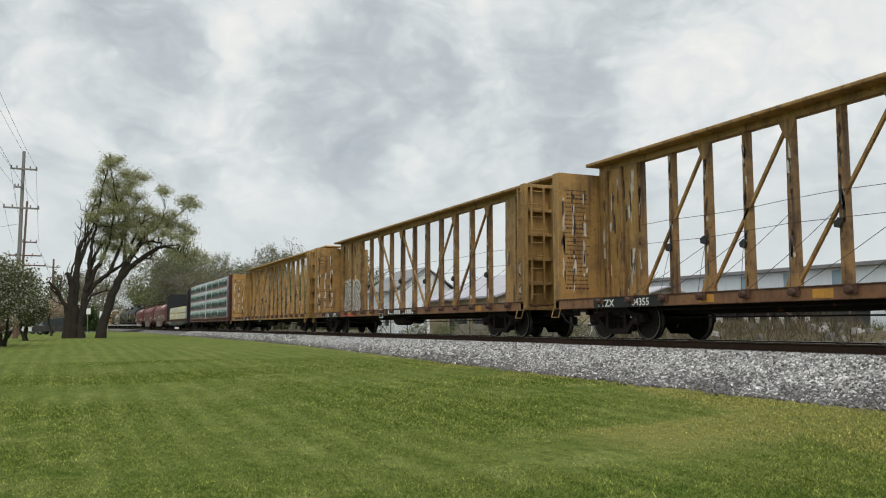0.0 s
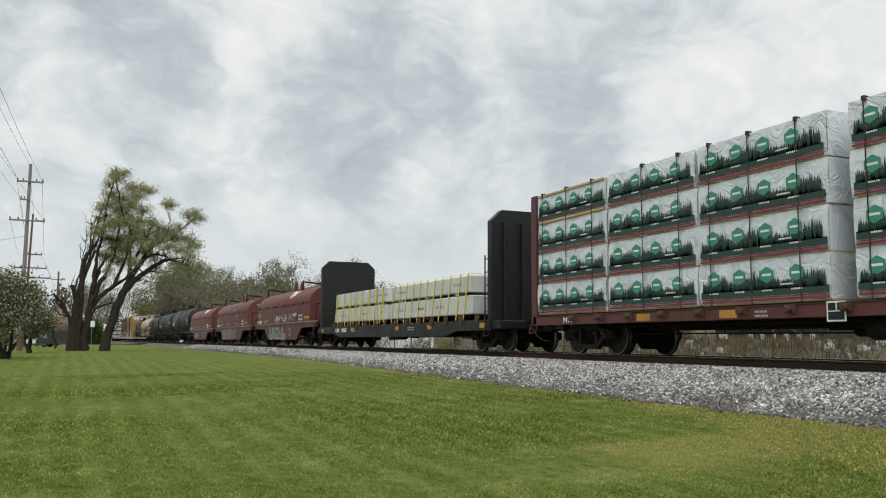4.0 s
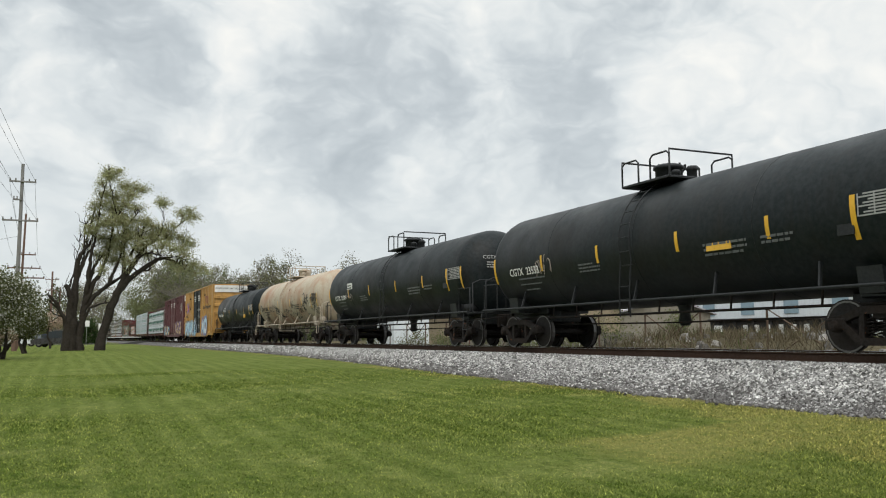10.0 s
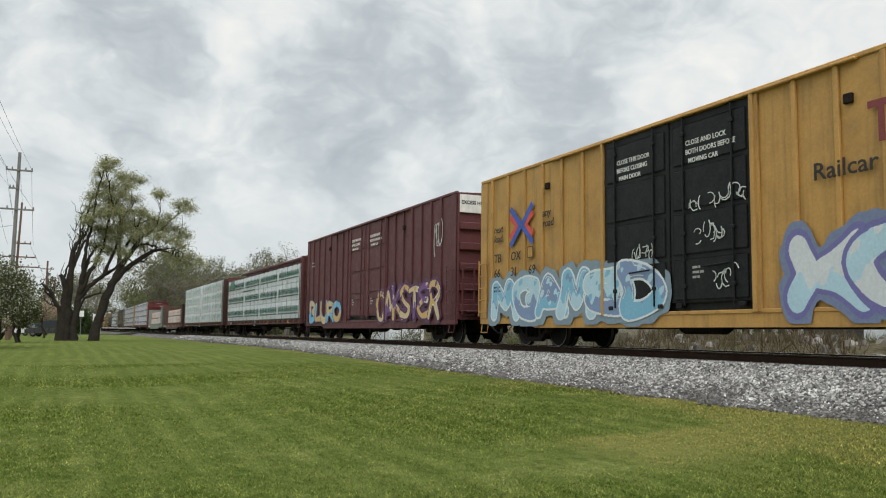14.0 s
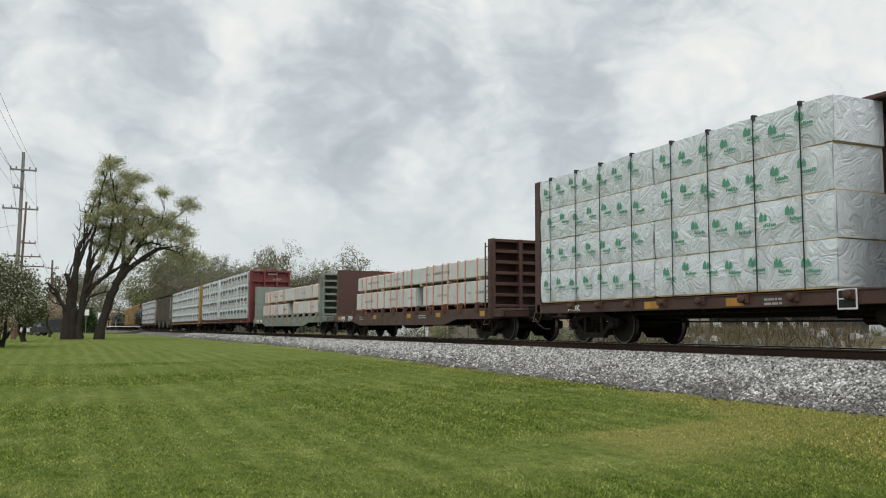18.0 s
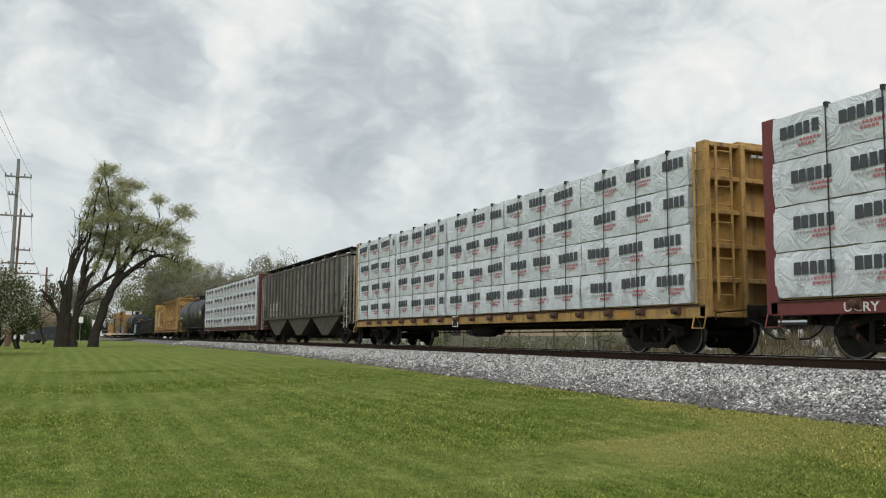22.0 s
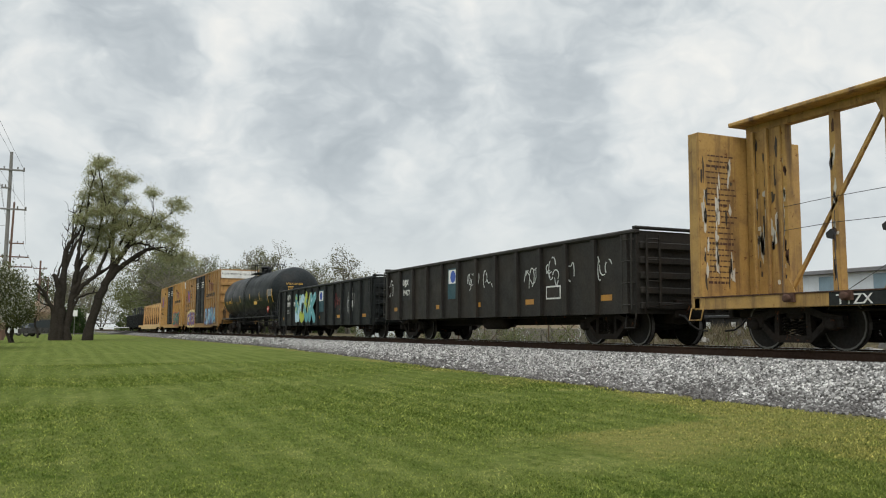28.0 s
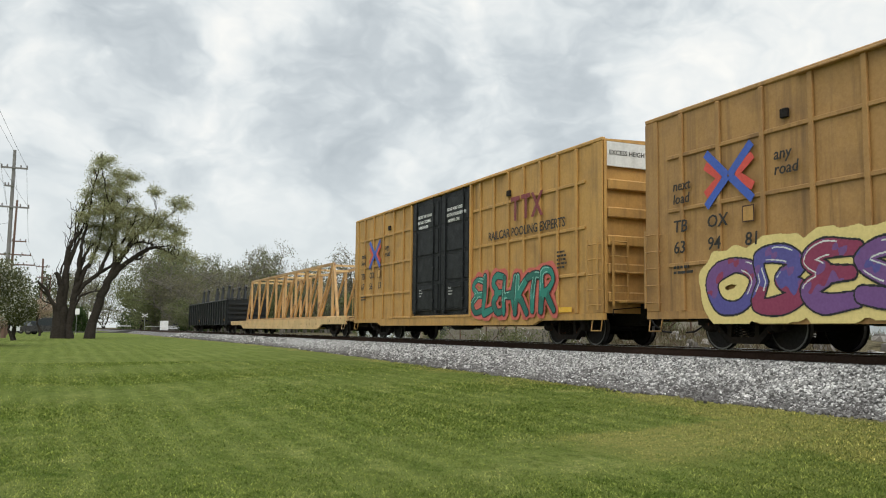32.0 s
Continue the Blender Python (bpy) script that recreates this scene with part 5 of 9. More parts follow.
def loaded_centrebeam(front, L, frame_mat, groups, tiers, ztop, wrap, kind, seed, label, mark="", chord=4.62, sill=None):
    car = start_car("centre_beam_car", label, front, L, 2.3)
    centrebeam_frame(car, L, frame_mat, sill or frame_mat, RUST_DARK, top=chord, posts=False)
    part("centre_wall", Shape().slab(-.15, .15, .31, L - .31, .956, chord - .341, .02), frame_mat, car)
    lumber_load(car, groups, tiers, 1.06, ztop, wrap, kind, seed)
    if mark:
        lettering(car, mark, .22, L - 1.7, .80, -1.425, squeeze=1.2)
    for y in (2.6, L / 2 - 3, L / 2 + 3.2, L - 5.4):
        part("reflector", Shape().box(-1.424, -1.42, y, y + .5, .80, .96), REFLECT_DULL, car)
    bars(car, L * .62, .80, .5, .16, -1.42, WHITE)
    part("data_plate", Shape().box(-1.45, -1.442, L / 2 + .6, L / 2 + 1.0, .68, 1.03), WHITE, car)
    part("data_face", Shape().box(-1.453, -1.4505, L / 2 + .63, L / 2 + .97, .71, .85).box(-1.453, -1.4505, L / 2 + .63, L / 2 + .78, .87, 1.0).box(-1.453, -1.4505, L / 2 + .81, L / 2 + .97, .87, 1.0), BLACK, car)
    ladder(car, .12, -1.435, 1.05, 4.3, .3, frame_mat, n=9, off=.06)
    ladder(car, -.01, -1.05, 1.1, 4.3, .40, frame_mat, "x", n=9, off=.10)
    grab(car, [(-1.45, .05, .80), (-1.52, .05, .55), (-1.52, .40, .55), (-1.45, .40, .80)], frame_mat, .016, "step")
    grab(car, [(-1.45, L - .40, .80), (-1.52, L - .40, .55), (-1.52, L - .05, .55), (-1.45, L - .05, .80)], frame_mat, .016, "step")
    bars(car, -.2, 4.15, .9, .12, -.002, WHITE, front=True, rows=1)
    bars(car, .2, 3.75, .7, .16, -.002, WHITE, front=True, rows=2)
    return car


# ---- bulkhead flat car with stacked beams ----
def stacked_beams(car, rows, half, strap, tiers, strap_name="strap", slanted=False, seed=0, straps_at=()):
    """rows: (y from, y to, z from, z to) of each beam stack across the deck."""
    rng = random.Random(seed)
    for a, b, lo, hi in rows:
        w = half * 2 / 3
        for i in range(3):
            x = -half + i * w
            beam = part("beam", Shape().slab(x + .01, x + w - .01, a + (0 if i == 0 else rng.uniform(-.15, .15)), b, lo, hi, .025), BEAM_GREY, car)
            if i == 0:
                s = Shape()
                for _ in range(4):
                    y = rng.uniform(a + .6, b - .4)
                    for k in range(rng.randint(3, 9)):
                        s.box(x + .007, x + .0098, y - k * .09 - .05, y - k * .09, lo + (hi - lo) * .42, lo + (hi - lo) * .42 + .09)
                part("stencil", s, BEAM_END, beam)
    for y, lean in straps_at:
        zt = max(r[3] for r in rows) + .012
        zb = 1.02
        s = Shape().beam((-half - .012, y + lean, zb), (-half - .012, y, zt), .07 if slanted else .045, .006)
        s.box(-half - .012, half + .012, y - .03, y + .03, zt - .004, zt + .006)
        part(strap_name, s, strap, car)


def bulkhead_flat(front, L, mat, seed, label, end_top, beams, straps, strap_mat, mark, number, deck=1.06, sill=(.60, .95), half=1.20, tall_plain=False, stakes=True, mark_at=.9):
    car = start_car("bulkhead_flat_car", label, front, L, 1.1, .5)
    underframe(car, L, STEEL_DARK, .40, .92)
    for a, b in ((-.5, .05), (L - .05, L + .5)):
        part("end_sill", Shape().slab(-1.40, 1.40, a, b, .70, .96, .02), mat, car)
    part("deck", Shape().slab(-1.40, 1.40, .1, L - .1, .90, .98, .01), RUST_DARK if mat is not BLACK else BLACK, car)
    for sx in (-1, 1):
        a, b = sorted((1.45 * sx, 1.38 * sx))
        # fish-belly side sill
        part("side_sill", Shape().prism([(.05, .66), (2.6, .66), (3.6, sill[0] - .12), (L - 3.6, sill[0] - .12), (L - 2.6, .66), (L - .05, .66), (L - .05, .99), (.05, .99)], 0, a, b), mat, car)
    if tall_plain:
        for y, s in ((0, 1), (L, -1)):
            bh = new("bulkhead")
            bh.parent = car
            bh.matrix_basis = Matrix.Translation((0, y, 0))
            a, b = sorted((s * .02, s * .30))
            part("plate", Shape().prism([(-1.42, .66), (1.42, .66), (1.42, end_top - .35), (1.05, end_top), (-1.05, end_top), (-1.42, end_top - .35)], 1, a, b), mat, bh)
            for x in (-1.0, -.35, .35, 1.0):
                a, b = sorted((-s * .10, s * .019))
                part("post", Shape().slab(x - .05, x + .05, a, b, .7, end_top - .4, .01), mat, bh)
    else:
        bulkhead(car, 0, 1, mat, end_top, 1.42, ribs=7, z0=.66, deep=.55 if mat is GREENGREY else .34)
        bulkhead(car, L, -1, mat, end_top, 1.42, ribs=7, z0=.66, deep=.55 if mat is GREENGREY else .34)
    stacked_beams(car, beams, half, strap_mat, 2, slanted=tall_plain, seed=seed, straps_at=straps)
    rng = random.Random(seed)
    # timber bolsters under and between the stacks
    for a, b, lo, hi in beams:
        for k in (.15, .5, .85):
            y = a + (b - a) * k
            part("timber_spacer", Shape().slab(-half + .02, half - .02, y - .08, y + .08, lo - .10, lo - .002, .008), LUMBER if lo > 1.5 else RUST_DARK, car)
    if stakes:
        pocket = Shape().slab(-.07, .03, -.10, .10, -.10, .14, .012).box(-.04, .05, -.05, .05, .12, .22).mesh("stake_pocket")
        n = int((L - 2) / 1.25)
        for i in range(n):
            part("stake_pocket", pocket, mat if rng.random() < .6 else RUST_DARK, car, at=(-1.43, 1.0 + i * 1.25, .96))
    lettering(car, mark, .27, L - mark_at, .71, -1.455, squeeze=1.0)
    lettering(car, number, .27, L - mark_at - 1.05, .71, -1.455, squeeze=1.0)
    bars(car, L - mark_at - 2.7, .72, .7, .2, -1.45, WHITE)
    bars(car, L * .36, .72, .8, .16, -1.45, WHITE)
    for y in (L * .25, L * .42, L - 5.6, .6, L - .62):
        part("reflector", Shape().box(-1.456, -1.452, y - .2, y + .2, .74, .90), REFLECT_DULL, car)
    ladder(car, .14, -1.455, .70, min(end_top, 3.0), .3, mat, n=6, off=.06)
    grab(car, [(-1.45, .05, .68), (-1.52, .05, .48), (-1.52, .40, .48), (-1.45, .40, .68)], mat, .016, "step")
    grab(car, [(-1.45, L - .40, .68), (-1.52, L - .40, .48), (-1.52, L - .05, .48), (-1.45, L - .05, .68)], mat, .016, "step")
    return car


# ---- coil car ----
def coil_car(front, L, number, seed, label, panel_art):
    car = start_car("coil_car", label, front, L, (2.75, 1.55))
    # trough: deep in the middle, swept up over the trucks
    side = [(.1, 1.30), (L - .1, 1.30), (L - .1, 1.06), (L - 3.1, 1.02), (L - 4.2, .36), (4.2, .36), (3.1, 1.02), (.1, 1.06)]
    for sx in (-1, 1):
        a, b = sorted((1.46 * sx, 1.36 * sx))
        part("trough_side", Shape().prism(side, 0, a, b), COIL_PANEL, car)
        a, b = sorted((1.50 * sx, 1.34 * sx))
        part("walkway_sill", Shape().slab(a, b, .05, L - .05, 1.301, 1.37, .012), GREENGREY, car)
    part("trough_floor", Shape().slab(-1.35, 1.35, 4.2, L - 4.2, .40, .5, .01), COIL_PANEL, car)
    for ya, yb in ((.1, 3.1), (L - 3.1, L - .1)):
        part("end_platform", Shape().slab(-1.35, 1.35, ya, yb, 1.05, 1.25, .02), STEEL_DARK, car)
    part("centre_sill", Shape().slab(-.33, .33, .2, L - .2, .62, 1.04, .02), STEEL_DARK, car)
    # hood with rounded roof
    def section(k=1.0, n=14):
        pts = [(-1.42 * k, 1.38), (-1.42 * k, 2.45)]
        for i in range(1, n):
            a = math.pi - math.pi * i / n
            pts.append((1.42 * k * math.cos(a), 2.45 + .98 * k * math.sin(a)))
        return pts + [(1.42 * k, 2.45), (1.42 * k, 1.38)]
    y0, y1 = 1.50, L - .15
    s = Shape()
    rings = [(y0 + .02, .985), (y0 + .10, 1.0), (y1 - .5, 1.0), (y1 - .22, .975), (y1 - .02, .91)]
    base = section()
    n = len(base)
    v = []
    for y, k in rings:
        v += [(x * k, y, 1.38 + (z - 1.38) * (1 - (1 - k) * .8)) for x, z in base]
    f = []
    for r in range(len(rings) - 1):
        f += [(r * n + i, r * n + i + 1, (r + 1) * n + i + 1, (r + 1) * n + i) for i in range(n - 1)]
    s.add(v, f, True)
    s.add(v[:n], [tuple(range(n))])
    s.add(v[-n:], [tuple(range(n - 1, -1, -1))])
    hood = part("hood", s, COIL_RED, car, "rounded red oxide cover with dusty streaks")
    part("hood_seam", Shape().tube([(-1.44, y0 + .1, 2.42), (-1.44, y1 - .5, 2.42)], .016, 5), COIL_PANEL, hood)
    for i in range(6):
        y = y0 + 1.2 + i * (y1 - y0 - 2.4) / 5
        part("hood_hook", Shape().slab(-1.48, -1.43, y - .05, y + .05, 2.35, 2.47, .008), STEEL_DARK, hood)
    for k, w in ((.5, .06),):
        part("roof_walk", Shape().slab(-.05, .16, y0 + .6, y1 - .9, 3.44, 3.52, .01), COIL_RED, hood)
    # lifting eye: a curved double plate amidships
    m = L / 2 + 1.4
    arc = [(m + .52 * t, 3.42 + .56 * math.sin(math.pi * min(1, max(0, .5 + t * .62)))) for t in (-.8, -.6, -.4, -.2, 0, .2, .4, .6, .8)]
    for x in (-.22, .12):
        ring = Shape()
        for a, b in zip(arc, arc[1:]):
            ring.beam((x, a[0], a[1]), (x, b[0], b[1]), .15, .06)
        ring.box(x - .04, x + .04, m - .06, m + .06, 3.36, 3.9)
        part("lifting_eye", ring, COIL_PANEL, hood)
    # stacking guides near both ends
    for y in (5.7, L - .6):
        g = Shape().tube([(-.75, y, 3.25), (-.72, y + .02, 3.76), (-.2, y + .25, 3.76), (.6, y + .25, 3.68)], .05, 6)
        g.tube([(-.73, y - .14, 3.28), (-.72, y, 3.86), (-.73, y + .16, 3.28)], .04, 6)
        part("stacking_guide", g, STEEL_DARK, hood)
        part("guide_arm", Shape().beam((-.74, y, 3.76), (-1.02, y, 2.95), .08, .05), COIL_PANEL, hood)
    # the ladder, tread boards and brake wheel at the front
    ladder(car, .18, -1.44, 1.42, 2.3, .34, COIL_PANEL, n=3, off=.08)
    grab(car, [(-1.3, .02, 1.3), (-1.3, .0, 2.0), (-.5, 0, 2.0), (-.5, .02, 1.3)], COIL_PANEL, .02, "end_rail")
    wheel = Shape()
    for i in range(16):
        a, b = 2 * math.pi * i / 16, 2 * math.pi * (i + 1) / 16
        wheel.tube([(-.75 + .28 * math.cos(a), -.08, 1.75 + .28 * math.sin(a)), (-.75 + .28 * math.cos(b), -.08, 1.75 + .28 * math.sin(b))], .018, 5, False)
    for i in range(3):
        a = i * math.pi / 3
        wheel.tube([(-.75 - .28 * math.cos(a), -.08, 1.75 - .28 * math.sin(a)), (-.75 + .28 * math.cos(a), -.08, 1.75 + .28 * math.sin(a))], .014, 4)
    part("brake_wheel", wheel, STEEL_DARK, car)
    part("brake_box", Shape().slab(-1.0, -.5, -.02, .2, 1.5, 1.95, .03), STEEL_DARK, car)
    grab(car, [(-1.46, .05, 1.30), (-1.50, .05, .60), (-1.50, .38, .60), (-1.46, .38, 1.30)], COIL_PANEL, .016, "step")
    grab(car, [(-1.46, L - .38, 1.30), (-1.50, L - .38, .60), (-1.50, L - .05, .60), (-1.46, L - .05, 1.30)], COIL_PANEL, .016, "step")
    # lettering and reflectors
    lettering(car, "GTW", .26, L - .55, 1.43, -1.432, squeeze=1.0)
    lettering(car, number, .26, L - 1.25, 1.43, -1.432, squeeze=1.0)
    part("end_gear", Shape().slab(-.6, .6, .75, 1.4, 1.26, 2.1, .05).tube([(-1.2, .9, 1.3), (-1.2, .9, 2.3), (.2, .9, 2.3)], .03, 6), STEEL_DARK, car)
    lettering(car, "L  53 FT 0 IN", .17, 3.9, 1.66, -1.432)
    lettering(car, "IL 48 FT 0 IN", .17, 3.9, 1.45, -1.432)
    bars(car, 5.6, 1.48, 1.0, .12, -1.43, WHITE)
    bars(car, L - 2.6, 1.47, .8, .16, -1.43, WHITE)
    bars(car, 9.2, 1.47, .5, .08, -1.43, WHITE, rows=1)
    for y in (1.6, 6.2, 9.8, L - 3.8):
        part("reflector", Shape().box(-1.434, -1.43, y, y + .42 + (.5 if y < 2 else 0), 1.52, 1.66), REFLECT_DULL, car)
    part("reflector", Shape().box(-1.434, -1.43, L - .75, L - .45, 1.95, 2.06), REFLECT_DULL, car)
    part("data_plate", Shape().box(-1.468, -1.462, L / 2 - 2.3, L / 2 - 1.85, .62, 1.0).mesh("data_plate"), WHITE, car)
    part("data_face", Shape().box(-1.471, -1.4685, L / 2 - 2.27, L / 2 - 1.88, .65, .97), BLACK, car)
    for y, z in ((9.6, 1.75), (9.6, 1.55)):
        part("jack_mark", Shape().prism([(y - .05, z + .09 * (1 if z > 1.6 else 0)), (y + .05, z + .09 * (1 if z > 1.6 else 0)), (y, z + .09 * (0 if z > 1.6 else 1))], 0, -1.434, -1.43), REFLECT, car)
    lettering(car, "FOR USE ON", .13, 1.512, 2.85, -.75, front=True)
    lettering(car, "THRU", .13, 1.512, 2.66, -.35, front=True)
    panel_art(car, L)
    return car


def coil_logo(car, y, z):
    """The railway's rounded monogram as a plain white line."""
    s = Shape()
    pts = [(y - .42, z + .30), (y - .06, z + .36), (y + .10, z + .24), (y + .06, z + .06), (y - .10, z), (y - .42, z - .02), (y - .62, z + .30), (y - .86, z + .04), (y - 1.02, z + .36)]
    def on(p):
        zz = p[1] - 2.45
        t = min(1, max(0, zz / .98))
        return (-1.42 * math.sqrt(1 - t * t) - .015, p[0], p[1])
    for a, b in zip(pts, pts[1:]):
        for i in range(4):
            p = on((a[0] + (b[0] - a[0]) * i / 4, a[1] + (b[1] - a[1]) * i / 4))
            q = on((a[0] + (b[0] - a[0]) * (i + 1) / 4, a[1] + (b[1] - a[1]) * (i + 1) / 4))
            s.beam(p, q, .085, .02)
    part("logo", s, WHITE, car, "white looped line logo")


def coil_art_1(car, L):
    coil_logo(car, 6.5, 2.85)
    graffiti(car, 7.0, 11.2, .42, 1.06, -1.462, [spray("moss_grey", (.075, .105, .10)), spray("dull_sage", (.16, .20, .185))], spray("pale_teal", (.27, .42, .38)), spray("rust_pink", (.30, .16, .13)), 3, "UNEUL", halo=spray("rust_halo", (.30, .19, .17)), weight=.145, edge=.02, haze=.09)
    graffiti(car, 4.4, 8.6, 1.40, 1.92, -1.432, [spray("silver", (.34, .34, .35)), spray("brick", (.16, .06, .05))], spray("ink", (.012, .012, .014)), spray("pale", (.6, .62, .6)), 8, "HEUMT", weight=.15, edge=.035)
    graffiti(car, 8.75, 9.75, 1.42, 1.80, -1.432, [spray("silver", (.34, .34, .35))], spray("pale", (.6, .62, .6)), spray("pale", (.6, .62, .6)), 9, "SKD", weight=.09, edge=.01)
    scrawl(car, 9.4, 1.5, .9, .3, -1.435, spray("pale", (.6, .62, .6)), 2)
    scrawl(car, L - 1.0, 1.75, .6, .35, -1.435, spray("pale", (.6, .62, .6)), 4)


def coil_art_2(car, L):
    graffiti(car, 6.4, 12.2, .46, 1.05, -1.462, [spray("worn_grey", (.21, .18, .17)), spray("worn_brown", (.15, .085, .075))], spray("worn_chalk", (.30, .29, .28)), spray("worn_chalk", (.30, .29, .28)), 13, "KASHELUN", weight=.15, edge=.02, halo=spray("worn_ground", (.19, .125, .11)), haze=.2)
    bars(car, 7.3, 2.60, 1.5, .26, -1.445, WHITE, rows=1)
    scrawl(car, 6.2, 2.0, .9, .4, -1.435, spray("faint", (.3, .25, .22)), 5)
    scrawl(car, L - .9, 1.75, .9, .35, -1.435, spray("faint", (.3, .25, .22)), 6)


def coil_art_3(car, L):
    coil_logo(car, 6.3, 2.85)
    blue = spray("pale_blue", (.25, .38, .50))
    for k in range(6):
        scrawl(car, 11.4 - k * .36, .52, .36, .46, -1.462, blue, 300 + k, 3, .024)
    for k in range(3):
        scrawl(car, 9.1 - k * .34, .58, .36, .34, -1.462, spray("violet", (.13, .07, .22)), 310 + k, 3, .022)
    scrawl(car, L - .8, 2.0, .9, .25, -1.435, spray("faint", (.3, .25, .22)), 7)


# ---- tank car ----
FAINT_AMBER = paint("faint_amber_print", (0.13, 0.075, 0.012), amount=0.2, streak=0, bump=0)
FAINT = paint("faint_tank_print", (0.085, 0.09, 0.088), amount=0.2, streak=0, bump=0)

def tank_car(front, L, number, mark, mat, letter, seed, label, r=1.46, zc=2.48, head=(.35, .35), frame=BLACK, tape=True, writing=True, tan=False, mid=0.0):
    """mid: how far the manway stands from the middle, towards the tail."""
    car = start_car("tank_car", label, front, L, 1.75)
    y0, y1 = head
    y1 = L - y1
    prof = []
    hd = .75
    for i in range(9):
        a = math.pi / 2 * i / 8
        prof.append((y0 + hd * (1 - math.sin(a)), max(.02, r * math.cos(a))))
    prof = sorted(prof)
    body = prof + [(y1 - (d - y0), q) for d, q in prof[::-1]]
    tank = part("tank", Shape().turned(body, 40, 1, (0, 0, zc)), mat, car)
    for k in (.25, .5, .75):
        y = y0 + (y1 - y0) * k
        part("weld_seam", Shape().turned([(y - .012, r + .001), (y - .008, r + .006), (y + .008, r + .006), (y + .012, r + .001)], 40, 1, (0, 0, zc)), mat, tank)
    # stub sills, side walkways and cradle
    for a, b in ((.05, 2.9), (L - 2.9, L - .05)):
        part("stub_sill", Shape().slab(-.34, .34, a, b, .72, 1.06, .02), frame, car)
        part("end_deck", Shape().slab(-1.30, 1.30, min(a, b) if a < 1 else L - .55, .55 if a < 1 else b, 1.06, 1.12, .01), frame, car)
        m = 1.75 if a < 1 else L - 1.75
        part("saddle", Shape().prism([(-1.2, 1.0), (1.2, 1.0), (1.25, 1.45), (.95, 1.36), (.5, 1.18), (0, 1.10), (-.5, 1.18), (-.95, 1.36), (-1.25, 1.45)], 1, m - .25, m + .25), frame, car)
        part("draft_pad", Shape().slab(-.55, .55, m - .8, m + .8, .95, 1.16, .03), frame, car)
    for sx in (-1, 1):
        part("side_rail", Shape().tube([(1.44 * sx, .15, 1.12), (1.44 * sx, L - .15, 1.12)], .035, 6), frame, car)
        for k in range(5):
            y = 2.6 + (L - 5.2) * k / 4
            part("rail_bracket", Shape().beam((1.44 * sx, y, 1.12), (1.12 * sx, y + .25, 1.66), .05, .05), frame, car)
    part("bottom_outlet", Shape().turned([(.55, .10), (.62, .16), (.85, .12), (1.05, .18), (1.15, .18)], 12, 2, (0, L / 2, 0)), frame, car)
    part("brake_rod", Shape().tube([(-.3, 2.6, .66), (-.35, L / 2, .62), (-.3, L - 2.6, .66)], .02, 5), STEEL_DARK, car)
    part("train_pipe", Shape().tube([(-.75, 1.4, .84), (-.75, L - 1.4, .84)], .03, 5), STEEL_DARK, car)
    for k in range(9):
        y = 3.2 + (L - 6.4) * k / 8
        part("pipe_hanger", Shape().beam((-.75, y, .84), (-.70, y, 1.30), .03, .03), STEEL_DARK, car)
    # top platform, manway and valves
    m = L / 2 + mid
    top = zc + r
    part("platform", Shape().slab(-.95, .95, m - .95, m + .85, top - .04, top + .02, .01), frame, car)
    dome = part("manway", Shape().turned([(top - .05, .32), (top + .36, .32), (top + .38, .37), (top + .44, .37), (top + .49, .27), (top + .52, .05)], 18, 2, (-.1, m + .1, 0)), mat if tan else frame, car)
    part("valve", Shape().turned([(top, .12), (top + .22, .12), (top + .26, .16), (top + .34, .10)], 10, 2, (0, m - .62, 0)), frame, dome)
    part("valve", Shape().turned([(top, .10), (top + .18, .10), (top + .22, .13), (top + .28, .08)], 10, 2, (-.25, m - .35, 0)), frame, dome)
    for i in range(8):
        a = 2 * math.pi * i / 8
        part("bolt", Shape().turned([(top + .36, .03), (top + .50, .03)], 6, 2, (.34 * math.cos(a), m + .15 + .34 * math.sin(a), 0)), frame, dome)
    # hand rails round the platform
    for sx in (-1, 1):
        for ya, yb in ((m - .95, m - .25), (m + .2, m + .85)):
            grab(car, [(.92 * sx, ya, top), (.92 * sx, ya, top + .50), (.92 * sx, ya + .1, top + .58), (.92 * sx, yb - .1, top + .58), (.92 * sx, yb, top + .50), (.92 * sx, yb, top)], frame, .024, "hand_rail")
    for y in (m - .95, m + .85):
        grab(car, [(-.92, y, top + .45), (-.92, y, top + .62), (.92, y, top + .62), (.92, y, top + .45)], frame, .024, "hand_rail")
    # side ladder bent over the shell
    lad = new("ladder")
    lad.parent = car
    for dy in (-.2, .2):
        pts = [(-1.55, m + dy, .75), (-1.56, m + dy, 1.4)] + [(-(r + .09) * math.cos(radians(a)), m + dy, zc + (r + .09) * math.sin(radians(a))) for a in range(-15, 76, 12)]
        part("stile", Shape().tube(pts, .018, 5), mat if tan else frame, lad)
    for i in range(11):
        if i < 3:
            p = (-1.55, .85 + .3 * i)
        else:
            a = radians(-20 + (i - 3) * 12)
            p = (-(r + .09) * math.cos(a), zc + (r + .09) * math.sin(a))
        part("rung", Shape().tube([(p[0], m - .2, p[1]), (p[0], m + .2, p[1])], .013, 5), mat if tan else frame, lad)
